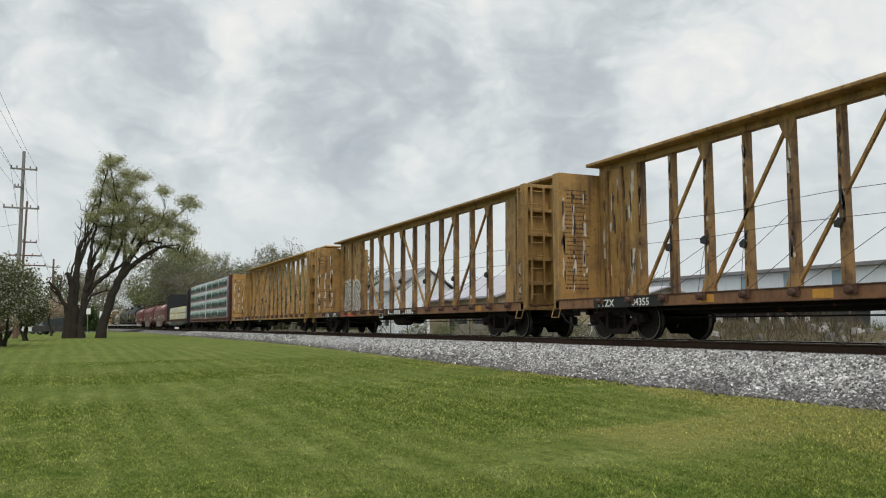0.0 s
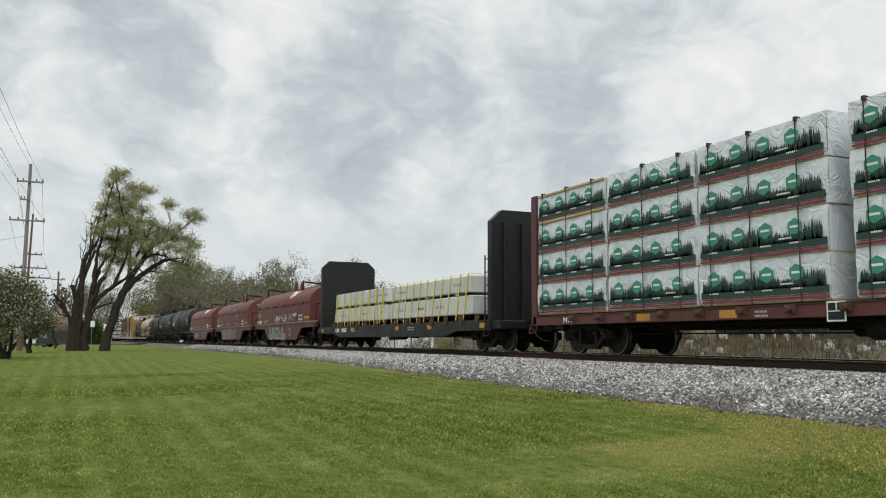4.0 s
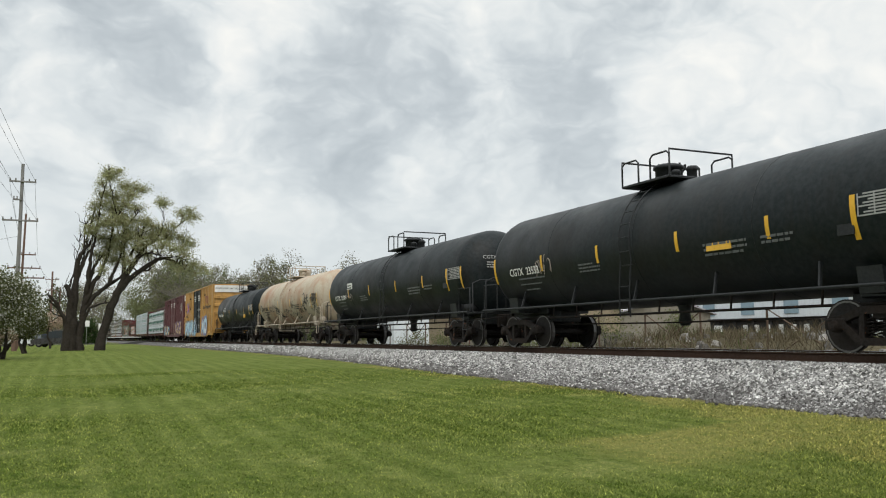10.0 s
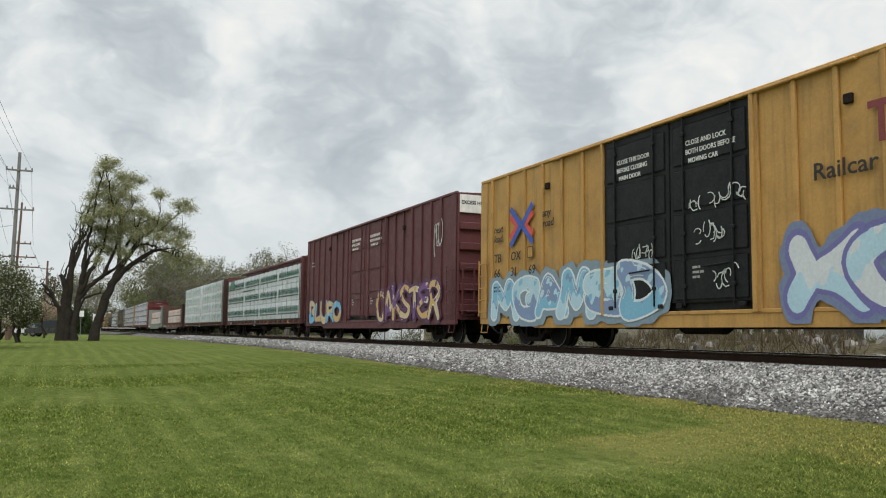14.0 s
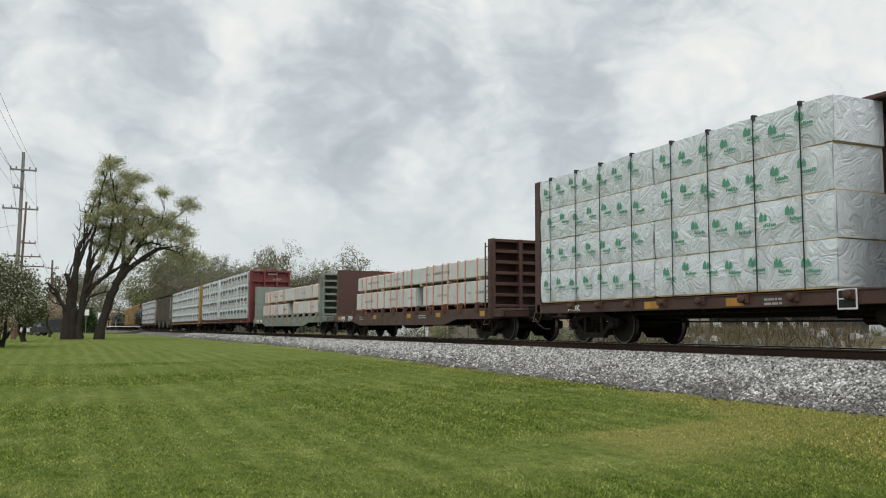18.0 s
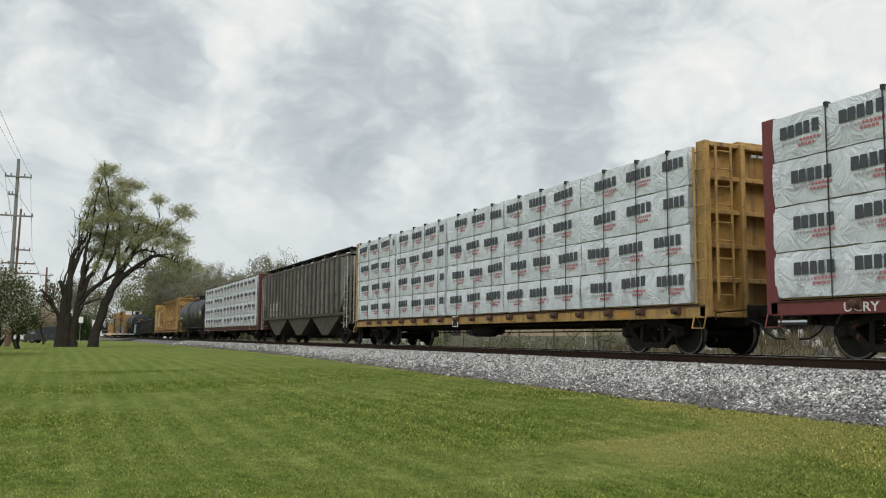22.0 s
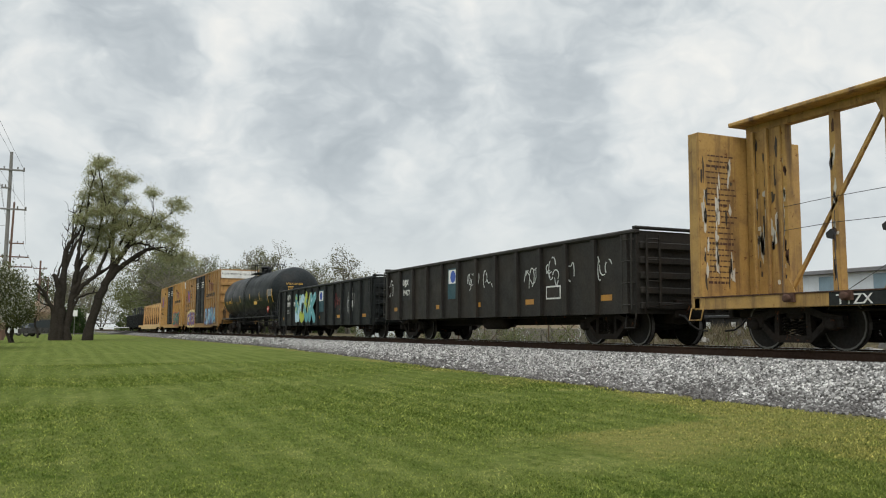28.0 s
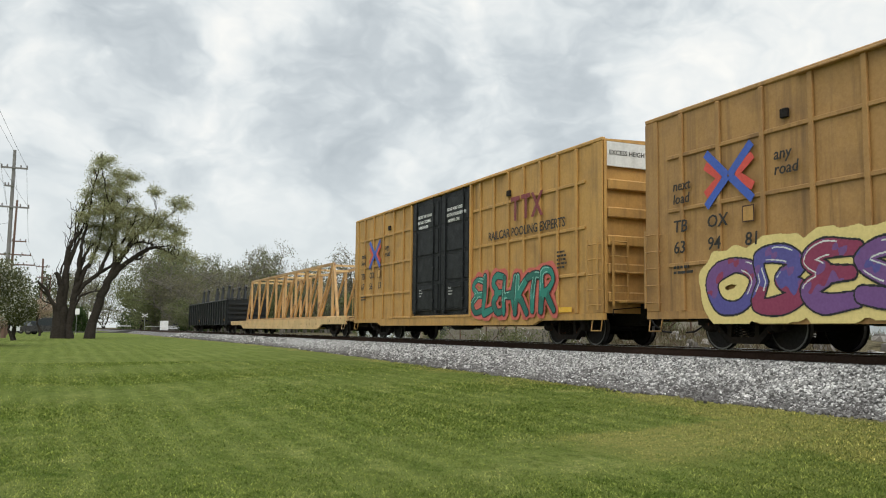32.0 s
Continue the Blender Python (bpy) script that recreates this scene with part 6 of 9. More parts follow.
    # reflective tape following the shell
    def on_shell(y, a0, a1, wide, mt, name):
        s = Shape()
        n = 5
        v = []
        for i in range(n + 1):
            a = radians(a0 + (a1 - a0) * i / n)
            for dy in (-wide / 2, wide / 2):
                v.append((-(r + .007) * math.cos(a), y + dy, zc + (r + .007) * math.sin(a)))
        s.add(v, [(2 * i, 2 * i + 1, 2 * i + 3, 2 * i + 2) for i in range(n)])
        return part(name, s, mt, tank)
    if tape:
        for k in (.762, .592, .402, .237):
            on_shell(L * k, -15, 2, .10, REFLECT, "reflector")
        for y in (.66, 1.83, L - 1.0):
            on_shell(y, -24, 6, .11, REFLECT, "reflector")
    xs = -(r + .006)
    if writing:
        lettering(car, mark, .30, y1 - 1.56, zc - .42, 0, letter, squeeze=.95, shell=(r, zc))
        lettering(car, number, .30, y1 - 2.52, zc - .42, 0, letter, squeeze=.95, shell=(r, zc))
        fine_print = FAINT if letter is WHITE else LETTER_BLACK if tan else FAINT_AMBER
        for k in range(3):
            bars(car, y1 - 2.0 - .2 * (k == 2), zc - .55 - .15 * k, 1.6 - .4 * k, .09, 0, fine_print, rows=1, shell=(r, zc))
        bars(car, y1 - 5.2, zc - .55, 1.0, .25, 0, fine_print, rows=3, shell=(r, zc))
        bars(car, y0 + 5.2, zc - .55, 1.3, .3, 0, fine_print, rows=3, shell=(r, zc))
        bars(car, y0 + 3.6, zc - .45, .9, .2, 0, fine_print, rows=2, shell=(r, zc))
        # capacity table
        small = fine_print if tan else DIM
        t = Shape()
        for i in range(8):
            a = radians(-9 + i * 2.0)
            zz = zc + (r + .006) * math.sin(a)
            t.box(-(r + .006) * math.cos(a) - .003, -(r + .006) * math.cos(a) + .004, .76, 1.72 - .1 * (i % 3), zz, zz + .026)
        for i in range(4):
            a = radians(0)
            t.box(-(r + .012) * math.cos(a) - .006, -(r + .006) * math.cos(a) + .004, .75 + i * .32, .765 + i * .32, zc + r * math.sin(radians(-9)), zc + r * math.sin(radians(6)))
        part("capacity_table", t, small, tank)
        letter = DIM if letter is WHITE else letter
        part("placard_frame", Shape().box(xs - .006 + .05, xs + .06, y0 + 1.5, y0 + 1.85, zc - .5, zc - .2), frame, car)
        lettering(car, mark + " " + number, .17, y0, zc + .42, -.72, letter, front=True, dome=(r, zc, hd))
        bars(car, -.62, zc + .12, .7, .24, y0 + .035, letter, rows=3, front=True)
    # end rails and brake gear
    for y, s in ((.08, 1), (L - .08, -1)):
        grab(car, [(-1.30, y, 1.1), (-1.30, y, 2.05), (-1.05, y, 2.15), (-.3, y, 2.15), (-.1, y, 2.05), (-.1, y, 1.1)], frame, .024, "end_rail")
        grab(car, [(-1.38, y + s * .05, 1.1), (-1.38, y + s * .05, 1.9), (-1.38, y + s * .9, 1.9), (-1.38, y + s * .9, 1.12)], frame, .022, "hand_rail")
        grab(car, [(-1.46, y, 1.1), (-1.50, y, .55), (-1.50, y + s * .35, .55), (-1.46, y + s * .35, 1.1)], frame, .018, "step")
    part("brake_cylinder", Shape().turned([(.9, .06), (.95, .2), (1.6, .2), (1.65, .05)], 12, 1, (-.85, 0, 1.30)), frame, car)
    return car


# ---- box car ----
def ridge(poly_y0, poly_y1, z0, z1, x, out):
    return Shape().slab(x - out, x, poly_y0, poly_y1, z0, z1, .012)


def split_letters(car, words, size, y, z, gap, mat, x, slant=0.0):
    for i, w in enumerate(words):
        if w.strip():
            lettering(car, w, size, y - i * gap, z, x, mat, squeeze=1.05, slant=slant)


def crossed_arrows(car, y, z, w, x):
    """Blue and red crossed bands, the pool's plain emblem."""
    b, r = Shape(), Shape()
    h = w * .86
    def band(s, p, q, t, dx):
        (a, c), (d, e) = p, q
        px, pz = -(e - c), (d - a)
        n = math.hypot(px, pz)
        px, pz = px / n * t, pz / n * t
        s.prism([(a + px, c + pz), (d + px, e + pz), (d - px, e - pz), (a - px, c - pz)], 0, x - dx, x)
    for k in (1, -1):
        for m in (1, -1):
            band(b, (y + k * w / 2, z + m * h / 2), (y + k * .03, z), .085, .006 + .001 * (k + m + 2))
            band(r, (y + k * (w / 2 + .02), z + m * (h / 2 - .24)), (y + k * .20, z), .085, .004 + .001 * (m + 1))
    e = part("emblem", b, PRINT_BLUE, car, "blue and red crossed arrows emblem")
    part("emblem_band", r, LOGO_RED, e)


def boxcar_door(car, y0, y1, z0, z1, x, mat, notice):
    d = part("door", Shape().slab(x - .05, x, y0, y1, z0, z1, .02), mat, car)
    n = 4
    for i in range(n):
        a = z0 + .06 + (z1 - z0 - .12) * i / n
        b = z0 + .06 + (z1 - z0 - .12) * (i + 1) / n - .10
        part("door_panel", Shape().slab(x - .075, x - .051, y0 + .12, y1 - .12, a, b, .02), mat, d)
    for k in (.2, .8):
        y = y0 + (y1 - y0) * k
        part("lock_rod", Shape().tube([(x - .10, y, z0 - .05), (x - .10, y, z1 + .02)], .022, 6), mat, d)
        for z in (z0 + .3, z0 + 1.4, z1 - .4):
            part("rod_bracket", Shape().slab(x - .125, x - .076, y - .06, y + .06, z, z + .08, .01), mat, d)
    part("door_handle", Shape().tube([(x - .13, y0 + (y1 - y0) * .25, z0 + .75), (x - .14, y0 + (y1 - y0) * .55, z0 + .72)], .02, 5), mat, d)
    for k in (.12, .88):
        y = y0 + (y1 - y0) * k
        part("door_roller", Shape().slab(x - .10, x - .02, y - .09, y + .09, z0 - .10, z0 - .002, .015), mat, d)
    for i, words in enumerate(notice):
        lettering(d, words, .15, y0 + (y1 - y0) * .77 - .08 * (i == 2), z1 - .62 - .19 * i, x - .079, WHITE, "door_notice", .95)
    bars(d, y0 + (y1 - y0) * .7, z0 + .5, .35, .3, x - .0775, WHITE, rows=3, name="door_notice")
    return d


def box_car(front, L, mat, seed, label, doors, hrails, ribs_f, ribs_r, number, door_mat=DOOR_BLACK, plain=False):
    """doors: (front, middle, tail) y of the two leaves."""
    car = start_car("box_car", label, front, L, 2.35)
    z0, z1 = .78, 4.93
    X = -1.52
    da, db, dc = doors
    for sx in (-1, 1):
        a, b = sorted((1.52 * sx, 1.46 * sx))
        for ya, yb in ((.06, da), (dc, L - .06)) if sx < 0 else ((.06, L - .06),):
            part("side_panel", Shape().box(a, b, ya, yb, z0, z1), mat, car)
        a, b = sorted((1.56 * sx, 1.44 * sx))
        part("eave", Shape().slab(a, b, .0, L, z1 + .001, z1 + .10, .02), mat, car)
        part("side_sill", Shape().prism([(.0, .62), (2.9, .62), (3.3, .50 if sx < 0 else .5), (L - 3.3, .50), (L - 2.9, .62), (L, .62), (L, z0 - .002), (0, z0 - .002)], 0, a + .01, b - .01), mat, car)
    part("floor", Shape().slab(-1.45, 1.45, .1, L - .1, .80, .90, .01), STEEL_DARK, car)
    # roof with shallow cross ribs
    part("roof", Shape().prism([(-1.5, z1 + .02), (1.5, z1 + .02), (1.5, z1 + .06), (0, z1 + .12), (-1.5, z1 + .06)], 1, .02, L - .02), mat, car)
    for i in range(13):
        y = .5 + (L - 1.0) * i / 12
        part("roof_rib", Shape().prism([(-1.5, z1 + .061), (0, z1 + .121), (1.5, z1 + .061), (1.5, z1 + .09), (0, z1 + .15), (-1.5, z1 + .09)], 1, y - .05, y + .05), mat, car)
    # vertical posts and horizontal rails on the near side
    out = .06
    for y in ribs_f + ribs_r:
        part("side_post", ridge(y - .055, y + .055, z0, z1, X - .0005, out), mat, car)
    for z in hrails:
        for ya, yb in ((.75, da - .12), (dc + .12, L - .75)):
            part("side_rail", ridge(ya, yb, z, z + .085, X - .0005, out * .7), mat, car)
    for y in (.0, L - .42):
        part("corner_post", ridge(y, y + .42, z0, z1, X - .0005, .035), mat, car)
    # door leaves between jambs, with tracks above and below
    part("door_jamb", ridge(da - .10, da, z0, z1, X - .0005, .10), mat, car)
    part("door_jamb", ridge(dc, dc + .10, z0, z1, X - .0005, .10), mat, car)
    part("doorway", Shape().box(-1.47, -1.46, da, dc, z0, z1), DOOR_BLACK, car)
    boxcar_door(car, da + .01, db - .01, z0 + .22, z1 - .03, -1.50, door_mat, ("CLOSE AND LOCK", "BOTH DOORS BEFORE", "MOVING CAR"))
    boxcar_door(car, db + .01, dc - .01, z0 + .22, z1 - .03, -1.515, door_mat, ("CLOSE THIS DOOR", "BEFORE CLOSING", "MAIN DOOR"))
    part("lower_track", Shape().slab(-1.57, -1.50, da - 2.4, dc + 2.4, z0 - .02, z0 + .06, .012), mat, car)
    part("upper_track", Shape().slab(-1.63, -1.50, da - 2.4, dc + 2.4, z1 - .02, z1 + .03, .012), mat, car)
    # ends: horizontal corrugations, a white top band at the front
    for y, s in ((0, 1), (L, -1)):
        a, b = sorted((y + s * .06, y + s * .10))
        part("end_wall", Shape().box(-1.46, 1.46, a, b, z0, z1 + .02), mat, car)
        for i in range(5):
            z = z0 + .25 + i * .68
            a, b = sorted((y, y + s * .059))
            part("end_rib", Shape().slab(-1.40, 1.40, a - (.05 if s > 0 else 0), b + (.05 if s < 0 else 0), z, z + .26, .03), mat, car)
        for x in (-1.50, 1.42):
            a, b = sorted((y - s * .02, y + s * .059))
            part("end_post", Shape().slab(x, x + .08, a, b, z0, z1, .012), mat, car)
    part("white_band", Shape().box(-1.42, 1.42, -.015, .055, z1 - .60, z1 + .0), paint("white_paint", (.70, .70, .67), amount=.3), car, "white painted band across the end top")
    lettering(car, "EXCESS HEIGHT CAR", .16, -.018, z1 - .32, -1.36, LETTER_BLACK, front=True)
    lettering(car, "TBOX " + number, .20, -.018, z1 - .36, .25, LETTER_BLACK, front=True) if not plain else None
    # ladders, steps, grab irons
    ladder(car, .30, -1.56, .85, 2.55, .42, mat, n=5, off=.09)
    ladder(car, L - .30, -1.56, .85, 2.55, .42, mat, n=5, off=.09)
    ladder(car, -.06, -1.15, .95, 2.6, .42, mat, "x", n=5, off=.10)
    grab(car, [(-1.3, -.06, 1.75), (-1.3, -.18, 1.75), (.9, -.18, 1.75), (.9, -.06, 1.75)], mat, .016)
    part("crossover_platform", Shape().slab(-1.2, 1.2, -.42, -.08, 1.02, 1.08, .01), mat, car)
    part("brake_box", Shape().slab(.35, .85, -.22, -.06, 1.9, 2.4, .03), STEEL_DARK, car)
    grab(car, [(-1.52, .08, .62), (-1.56, .08, .36), (-1.56, .48, .36), (-1.52, .48, .62)], mat, .018, "step")
    grab(car, [(-1.52, L - .48, .62), (-1.56, L - .48, .36), (-1.56, L - .08, .36), (-1.52, L - .08, .62)], mat, .018, "step")
    underframe(car, L, STEEL_DARK, .35, .80)
    part("vent", Shape().slab(-1.60, -1.52, 4.55, 4.72, z1 - .72, z1 - .55, .012), STEEL_DARK, car)
    part("vent", Shape().slab(-1.60, -1.52, 14.2, 14.37, z1 - .72, z1 - .55, .012), STEEL_DARK, car)
    return car


def pool_markings(car, L, number, slogan=5.85, capitals=True, xs=-1.5835):
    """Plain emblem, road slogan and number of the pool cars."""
    red = LOGO_PLUM
    crossed_arrows(car, L - 2.6, 3.38, 1.25, xs)
    lettering(car, "next", .30, L - .95, 3.30, xs, LETTER_BLACK, slant=.15)
    lettering(car, "load", .30, L - .95, 3.02, xs, LETTER_BLACK, slant=.15)
    lettering(car, "any", .30, L - 3.75, 3.48, xs, LETTER_BLACK, slant=.15)
    lettering(car, "road", .30, L - 3.75, 3.20, xs, LETTER_BLACK, slant=.15)
    split_letters(car, ["TB", "OX"], .36, L - .95, 2.42, 1.02, LETTER_BLACK, xs, .1)
    split_letters(car, [number[:2], number[2:4], number[4:]], .36, L - .95, 1.98, 1.02, LETTER_BLACK, xs, .1)
    # maroon block emblem and the slogan over the front half
    t = Shape()
    o = slogan - (1.40 if capitals else 1.15)
    for y in (o, o - .59):
        t.box(xs - .006, xs, y - .50, y, 4.02, 4.14).box(xs - .006, xs, y - .31, y - .19, 3.45, 4.0195)
    t.prism([(o - 1.13, 4.12), (o - 1.26, 4.12), (o - 1.76, 3.45), (o - 1.62, 3.45)], 0, xs - .006, xs).prism([(o - 1.64, 4.12), (o - 1.77, 4.12), (o - 1.26, 3.45), (o - 1.12, 3.45)], 0, xs - .0075, xs)
    part("emblem", t, red, car, "faded maroon block emblem")
    if capitals:
        lettering(car, "RAILCAR POOLING EXPERTS", .36, slogan, 3.02, xs, LETTER_BLACK, squeeze=.92)
    else:
        lettering(car, "Railcar Pooling Experts", .43, slogan, 3.02, xs, LETTER_BLACK, squeeze=1.12)
    bars(car, 2.0, 1.95, .5, .5, xs, LETTER_BLACK, rows=5)
    bars(car, L - .95, 1.55, .6, .22, xs, LETTER_BLACK, rows=2)
    part("reflector", Shape().box(xs - .004, xs, 1.3, 1.9, .82, .95), REFLECT, car)
    part("stencil_box", Shape().box(xs - .004, xs, L - 3.25, L - 2.95, 2.42, 2.74), RUST_DARK, car)
    part("stencil_face", Shape().box(xs - .0065, xs - .004, L - 3.225, L - 2.975, 2.445, 2.715), YELLOW_CLEAN, car)


# ---- covered hopper ----
def covered_hopper(front, L, label):
    car = start_car("covered_hopper_car", label, front, L, 1.75)
    X = 1.48
    zt, zb = 4.02, 1.46
    ya, yb = 1.9, L - 1.9
    # side sheets, sloped at both ends
    for sx in (-1, 1):
        a, b = sorted((X * sx, (X - .05) * sx))
        part("side_sheet", Shape().prism([(.15, zt), (L - .15, zt), (L - .15, 3.05), (yb + .6, zb), (ya - .6, zb), (.15, 3.05)], 0, a, b), HOPPER, car)
        a, b = sorted(((X + .04) * sx, (X - .07) * sx))
        part("top_plate", Shape().slab(a, b, .05, L - .05, zt + .001, zt + .10, .015), HOPPER_RIB, car)
        part("side_sill", Shape().slab(a, b, .1, L - .1, zb - .14, zb - .001, .015), HOPPER_LOW, car)
    for i in range(20):
        y = 1.45 + (L - 2.9) * i / 19
        part("side_post", Shape().slab(-X - .09, -X - .001, y - .06, y + .06, zb, zt, .02), HOPPER_RIB, car)
    # slope sheets
    part("slope_sheet", Shape().prism([(.15, 3.05), (.22, 3.10), (ya - .5, zb + .05), (ya - .6, zb)], 0, -X + .051, X - .051), HOPPER, car)
    part("slope_sheet", Shape().prism([(L - .15, 3.05), (L - .22, 3.10), (yb + .5, zb + .05), (yb + .6, zb)], 0, -X + .051, X - .051), HOPPER, car)
    part("end_wall", Shape().box(-X + .051, X - .051, .16, .20, 3.05, zt), HOPPER, car)
    part("end_wall", Shape().box(-X + .051, X - .051, L - .20, L - .16, 3.05, zt), HOPPER, car)
    # discharge bays
    n = 3
    w = (yb - ya + 1.0) / n
    for i in range(n):
        a = ya - .5 + i * w + .08
        b = a + w - .16
        m = (a + b) / 2
        part("hopper_bay", Shape().prism([(a, zb - .141), (b, zb - .141), (m + .5, .42), (m - .5, .42)], 0, -X + .08, X - .08), HOPPER_LOW, car)
        part("outlet_gate", Shape().slab(-.75, .75, m - .48, m + .48, .26, .419, .015), STEEL_DARK, car)
    # roof, running boards and hatches
    part("roof", Shape().prism([(-X, zt + .06), (-1.0, zt + .24), (0, zt + .30), (1.0, zt + .24), (X, zt + .06)], 1, .06, L - .06), HOPPER, car)
    part("hatch", Shape().slab(-.35, .35, 1.2, L - 1.2, zt + .29, zt + .42, .02), HOPPER_LOW, car)
    for sx in (-1, 1):
        a, b = sorted((1.28 * sx, .78 * sx))
        board = part("running_board", Shape().box(a, b, .2, L - .2, zt + .36, zt + .40), STEEL_DARK, car)
        edge = -1.30 if sx < 0 else .78
        part("board_edge", Shape().slab(edge, edge + .03, .2, L - .2, zt + .35, zt + .42, .006), STEEL_DARK, board)
        for i in range(9):
            y = .6 + (L - 1.2) * i / 8
            part("board_bracket", Shape().slab(a + .02, b - .02, y - .03, y + .03, zt + .12, zt + .359, .008), HOPPER, board)
    # end platforms, frames and ladders
    for y, s in ((0, 1), (L, -1)):
        a, b = sorted((y + s * .05, y + s * 1.3))
        part("end_platform", Shape().slab(-1.4, 1.4, a, b, .92, 1.02, .012), HOPPER_LOW, car)
        for x in (-1.40, 1.32):
            a, b = sorted((y + s * .06, y + s * .16))
            part("end_post", Shape().slab(x, x + .08, a, b, 1.02, zt, .012), HOPPER, car)
        part("end_brace", Shape().beam((-1.36, y + s * .1, 1.1), (-1.36, y + s * 1.5, 1.9), .08, .08), HOPPER, car)
        part("end_brace", Shape().beam((-.6, y + s * .12, 1.05), (-.6, y + s * 1.2, 2.6), .10, .10), HOPPER_LOW, car)
        part("end_brace", Shape().beam((.6, y + s * .12, 1.05), (.6, y + s * 1.2, 2.6), .10, .10), HOPPER_LOW, car)
    pale = paint("pale_ladder", (.42, .40, .36), amount=.4)
    ladder(car, .32, -1.46, .75, 4.0, .40, pale, n=9, off=.06)
    ladder(car, L - .32, -1.46, .75, 4.0, .40, pale, n=9, off=.06)
    ladder(car, .02, -1.05, .95, 4.0, .40, pale, "x", n=9, off=.06)
    grab(car, [(-1.2, .02, 3.4), (-1.2, -.06, 3.4), (1.2, -.06, 3.4), (1.2, .02, 3.4)], pale, .016)
    underframe(car, L, STEEL_DARK, .55, .95, False)
    part("brake_box", Shape().slab(.3, .85, .02, .3, 1.6, 2.1, .03), STEEL_DARK, car)
    for y, upper, lower in ((15.46, "ND", "82"), (14.68, "YX", "07"), (13.90, "", "81")):
        part("white_patch", Shape().slab(-X - .004, -X, y - .62, y + .02, 1.60, 2.30, .0015), PEEL, car, "whitewashed patch behind the lettering")
        for word, z in ((upper, 2.0), (lower, 1.66)):
            if word:
                lettering(car, word, .30, y - .06, z, -X - .006, LETTER_BLACK, squeeze=.95)
    for y in (3.2, 7.0, 11.0):
        part("reflector", Shape().box(-X - .005, -X - .001, y, y + .3, 1.50, 1.62), REFLECT_DULL, car)
    grab(car, [(-1.46, .08, .95), (-1.52, .08, .5), (-1.52, .44, .5), (-1.46, .44, .95)], HOPPER_LOW, .016, "step")
    return car


# ---- gondola ----
def gondola(front, L, mat, seed, label, top, n, bottom=.72, belly=None):
    car = start_car("gondola_car", label, front, L, 1.8)
    X = 1.46
    for sx in (-1, 1):
        a, b = sorted((X * sx, (X - .06) * sx))
        low = bottom if belly is None else belly
        part("side_wall", Shape().prism([(.05, bottom), (2.9, bottom), (3.6, low), (L - 3.6, low), (L - 2.9, bottom), (L - .05, bottom), (L - .05, top), (.05, top)], 0, a, b), mat, car)
        a, b = sorted(((X + .07) * sx, (X - .10) * sx))
        part("top_chord", Shape().slab(a, b, .0, L, top + .001, top + .11, .03), mat, car)
        for i in range(n):
            y = .35 + (L - .7) * i / (n - 1)
            a, b = sorted(((X + .10) * sx, (X + .0005) * sx))
            part("side_stake", Shape().prism([(y - .10, bottom + .02), (y + .10, bottom + .02), (y + .07, top), (y - .07, top)], 0, a, b), mat, car)
        a, b = sorted(((X + .05) * sx, (X + .0005) * sx))
    for y, s in ((0, 1), (L, -1)):
        a, b = sorted((y + s * .06, y + s * .12))
        part("end_wall", Shape().box(-X + .061, X - .061, a, b, bottom, top + .08), mat, car)
        for i in range(5):
            z = bottom + .1 + i * (top - bottom - .1) / 5
            a, b = sorted((y, y + s * .059))
            part("end_rib", Shape().slab(-X + .08, X - .08, a - .04, b, z, z + .16, .02), mat, car)
        part("end_chord", Shape().slab(-X - .05, X + .05, min(y, y + s * .14), max(y, y + s * .14), top + .111, top + .18, .02), mat, car)
    part("floor", Shape().slab(-X + .061, X - .061, .13, L - .13, bottom + .1, bottom + .2, .01), RUST_DARK, car)
    underframe(car, L, STEEL_DARK, .35, bottom + .1)
    ladder(car, .28, -X - .02, .80, top, .36, mat, n=4, off=.08)
    ladder(car, L - .28, -X - .02, .80, top, .36, mat, n=4, off=.08)
    ladder(car, -.03, -1.1, .85, top, .36, mat, "x", n=4, off=.08)
    grab(car, [(-X, .08, bottom), (-X - .05, .08, .4), (-X - .05, .42, .4), (-X, .42, bottom)], mat, .016, "step")
    grab(car, [(-X, L - .42, bottom), (-X - .05, L - .42, .4), (-X - .05, L - .08, .4), (-X, L - .08, bottom)], mat, .016, "step")
    rng = random.Random(seed)
    for y in (1.2, L * .3, L * .5, L * .68, L - 1.2):
        part("reflector", Shape().box(-X - .006, -X - .001, y - .22, y + .22, bottom + .32, bottom + .46), REFLECT_DULL, car)
    return car


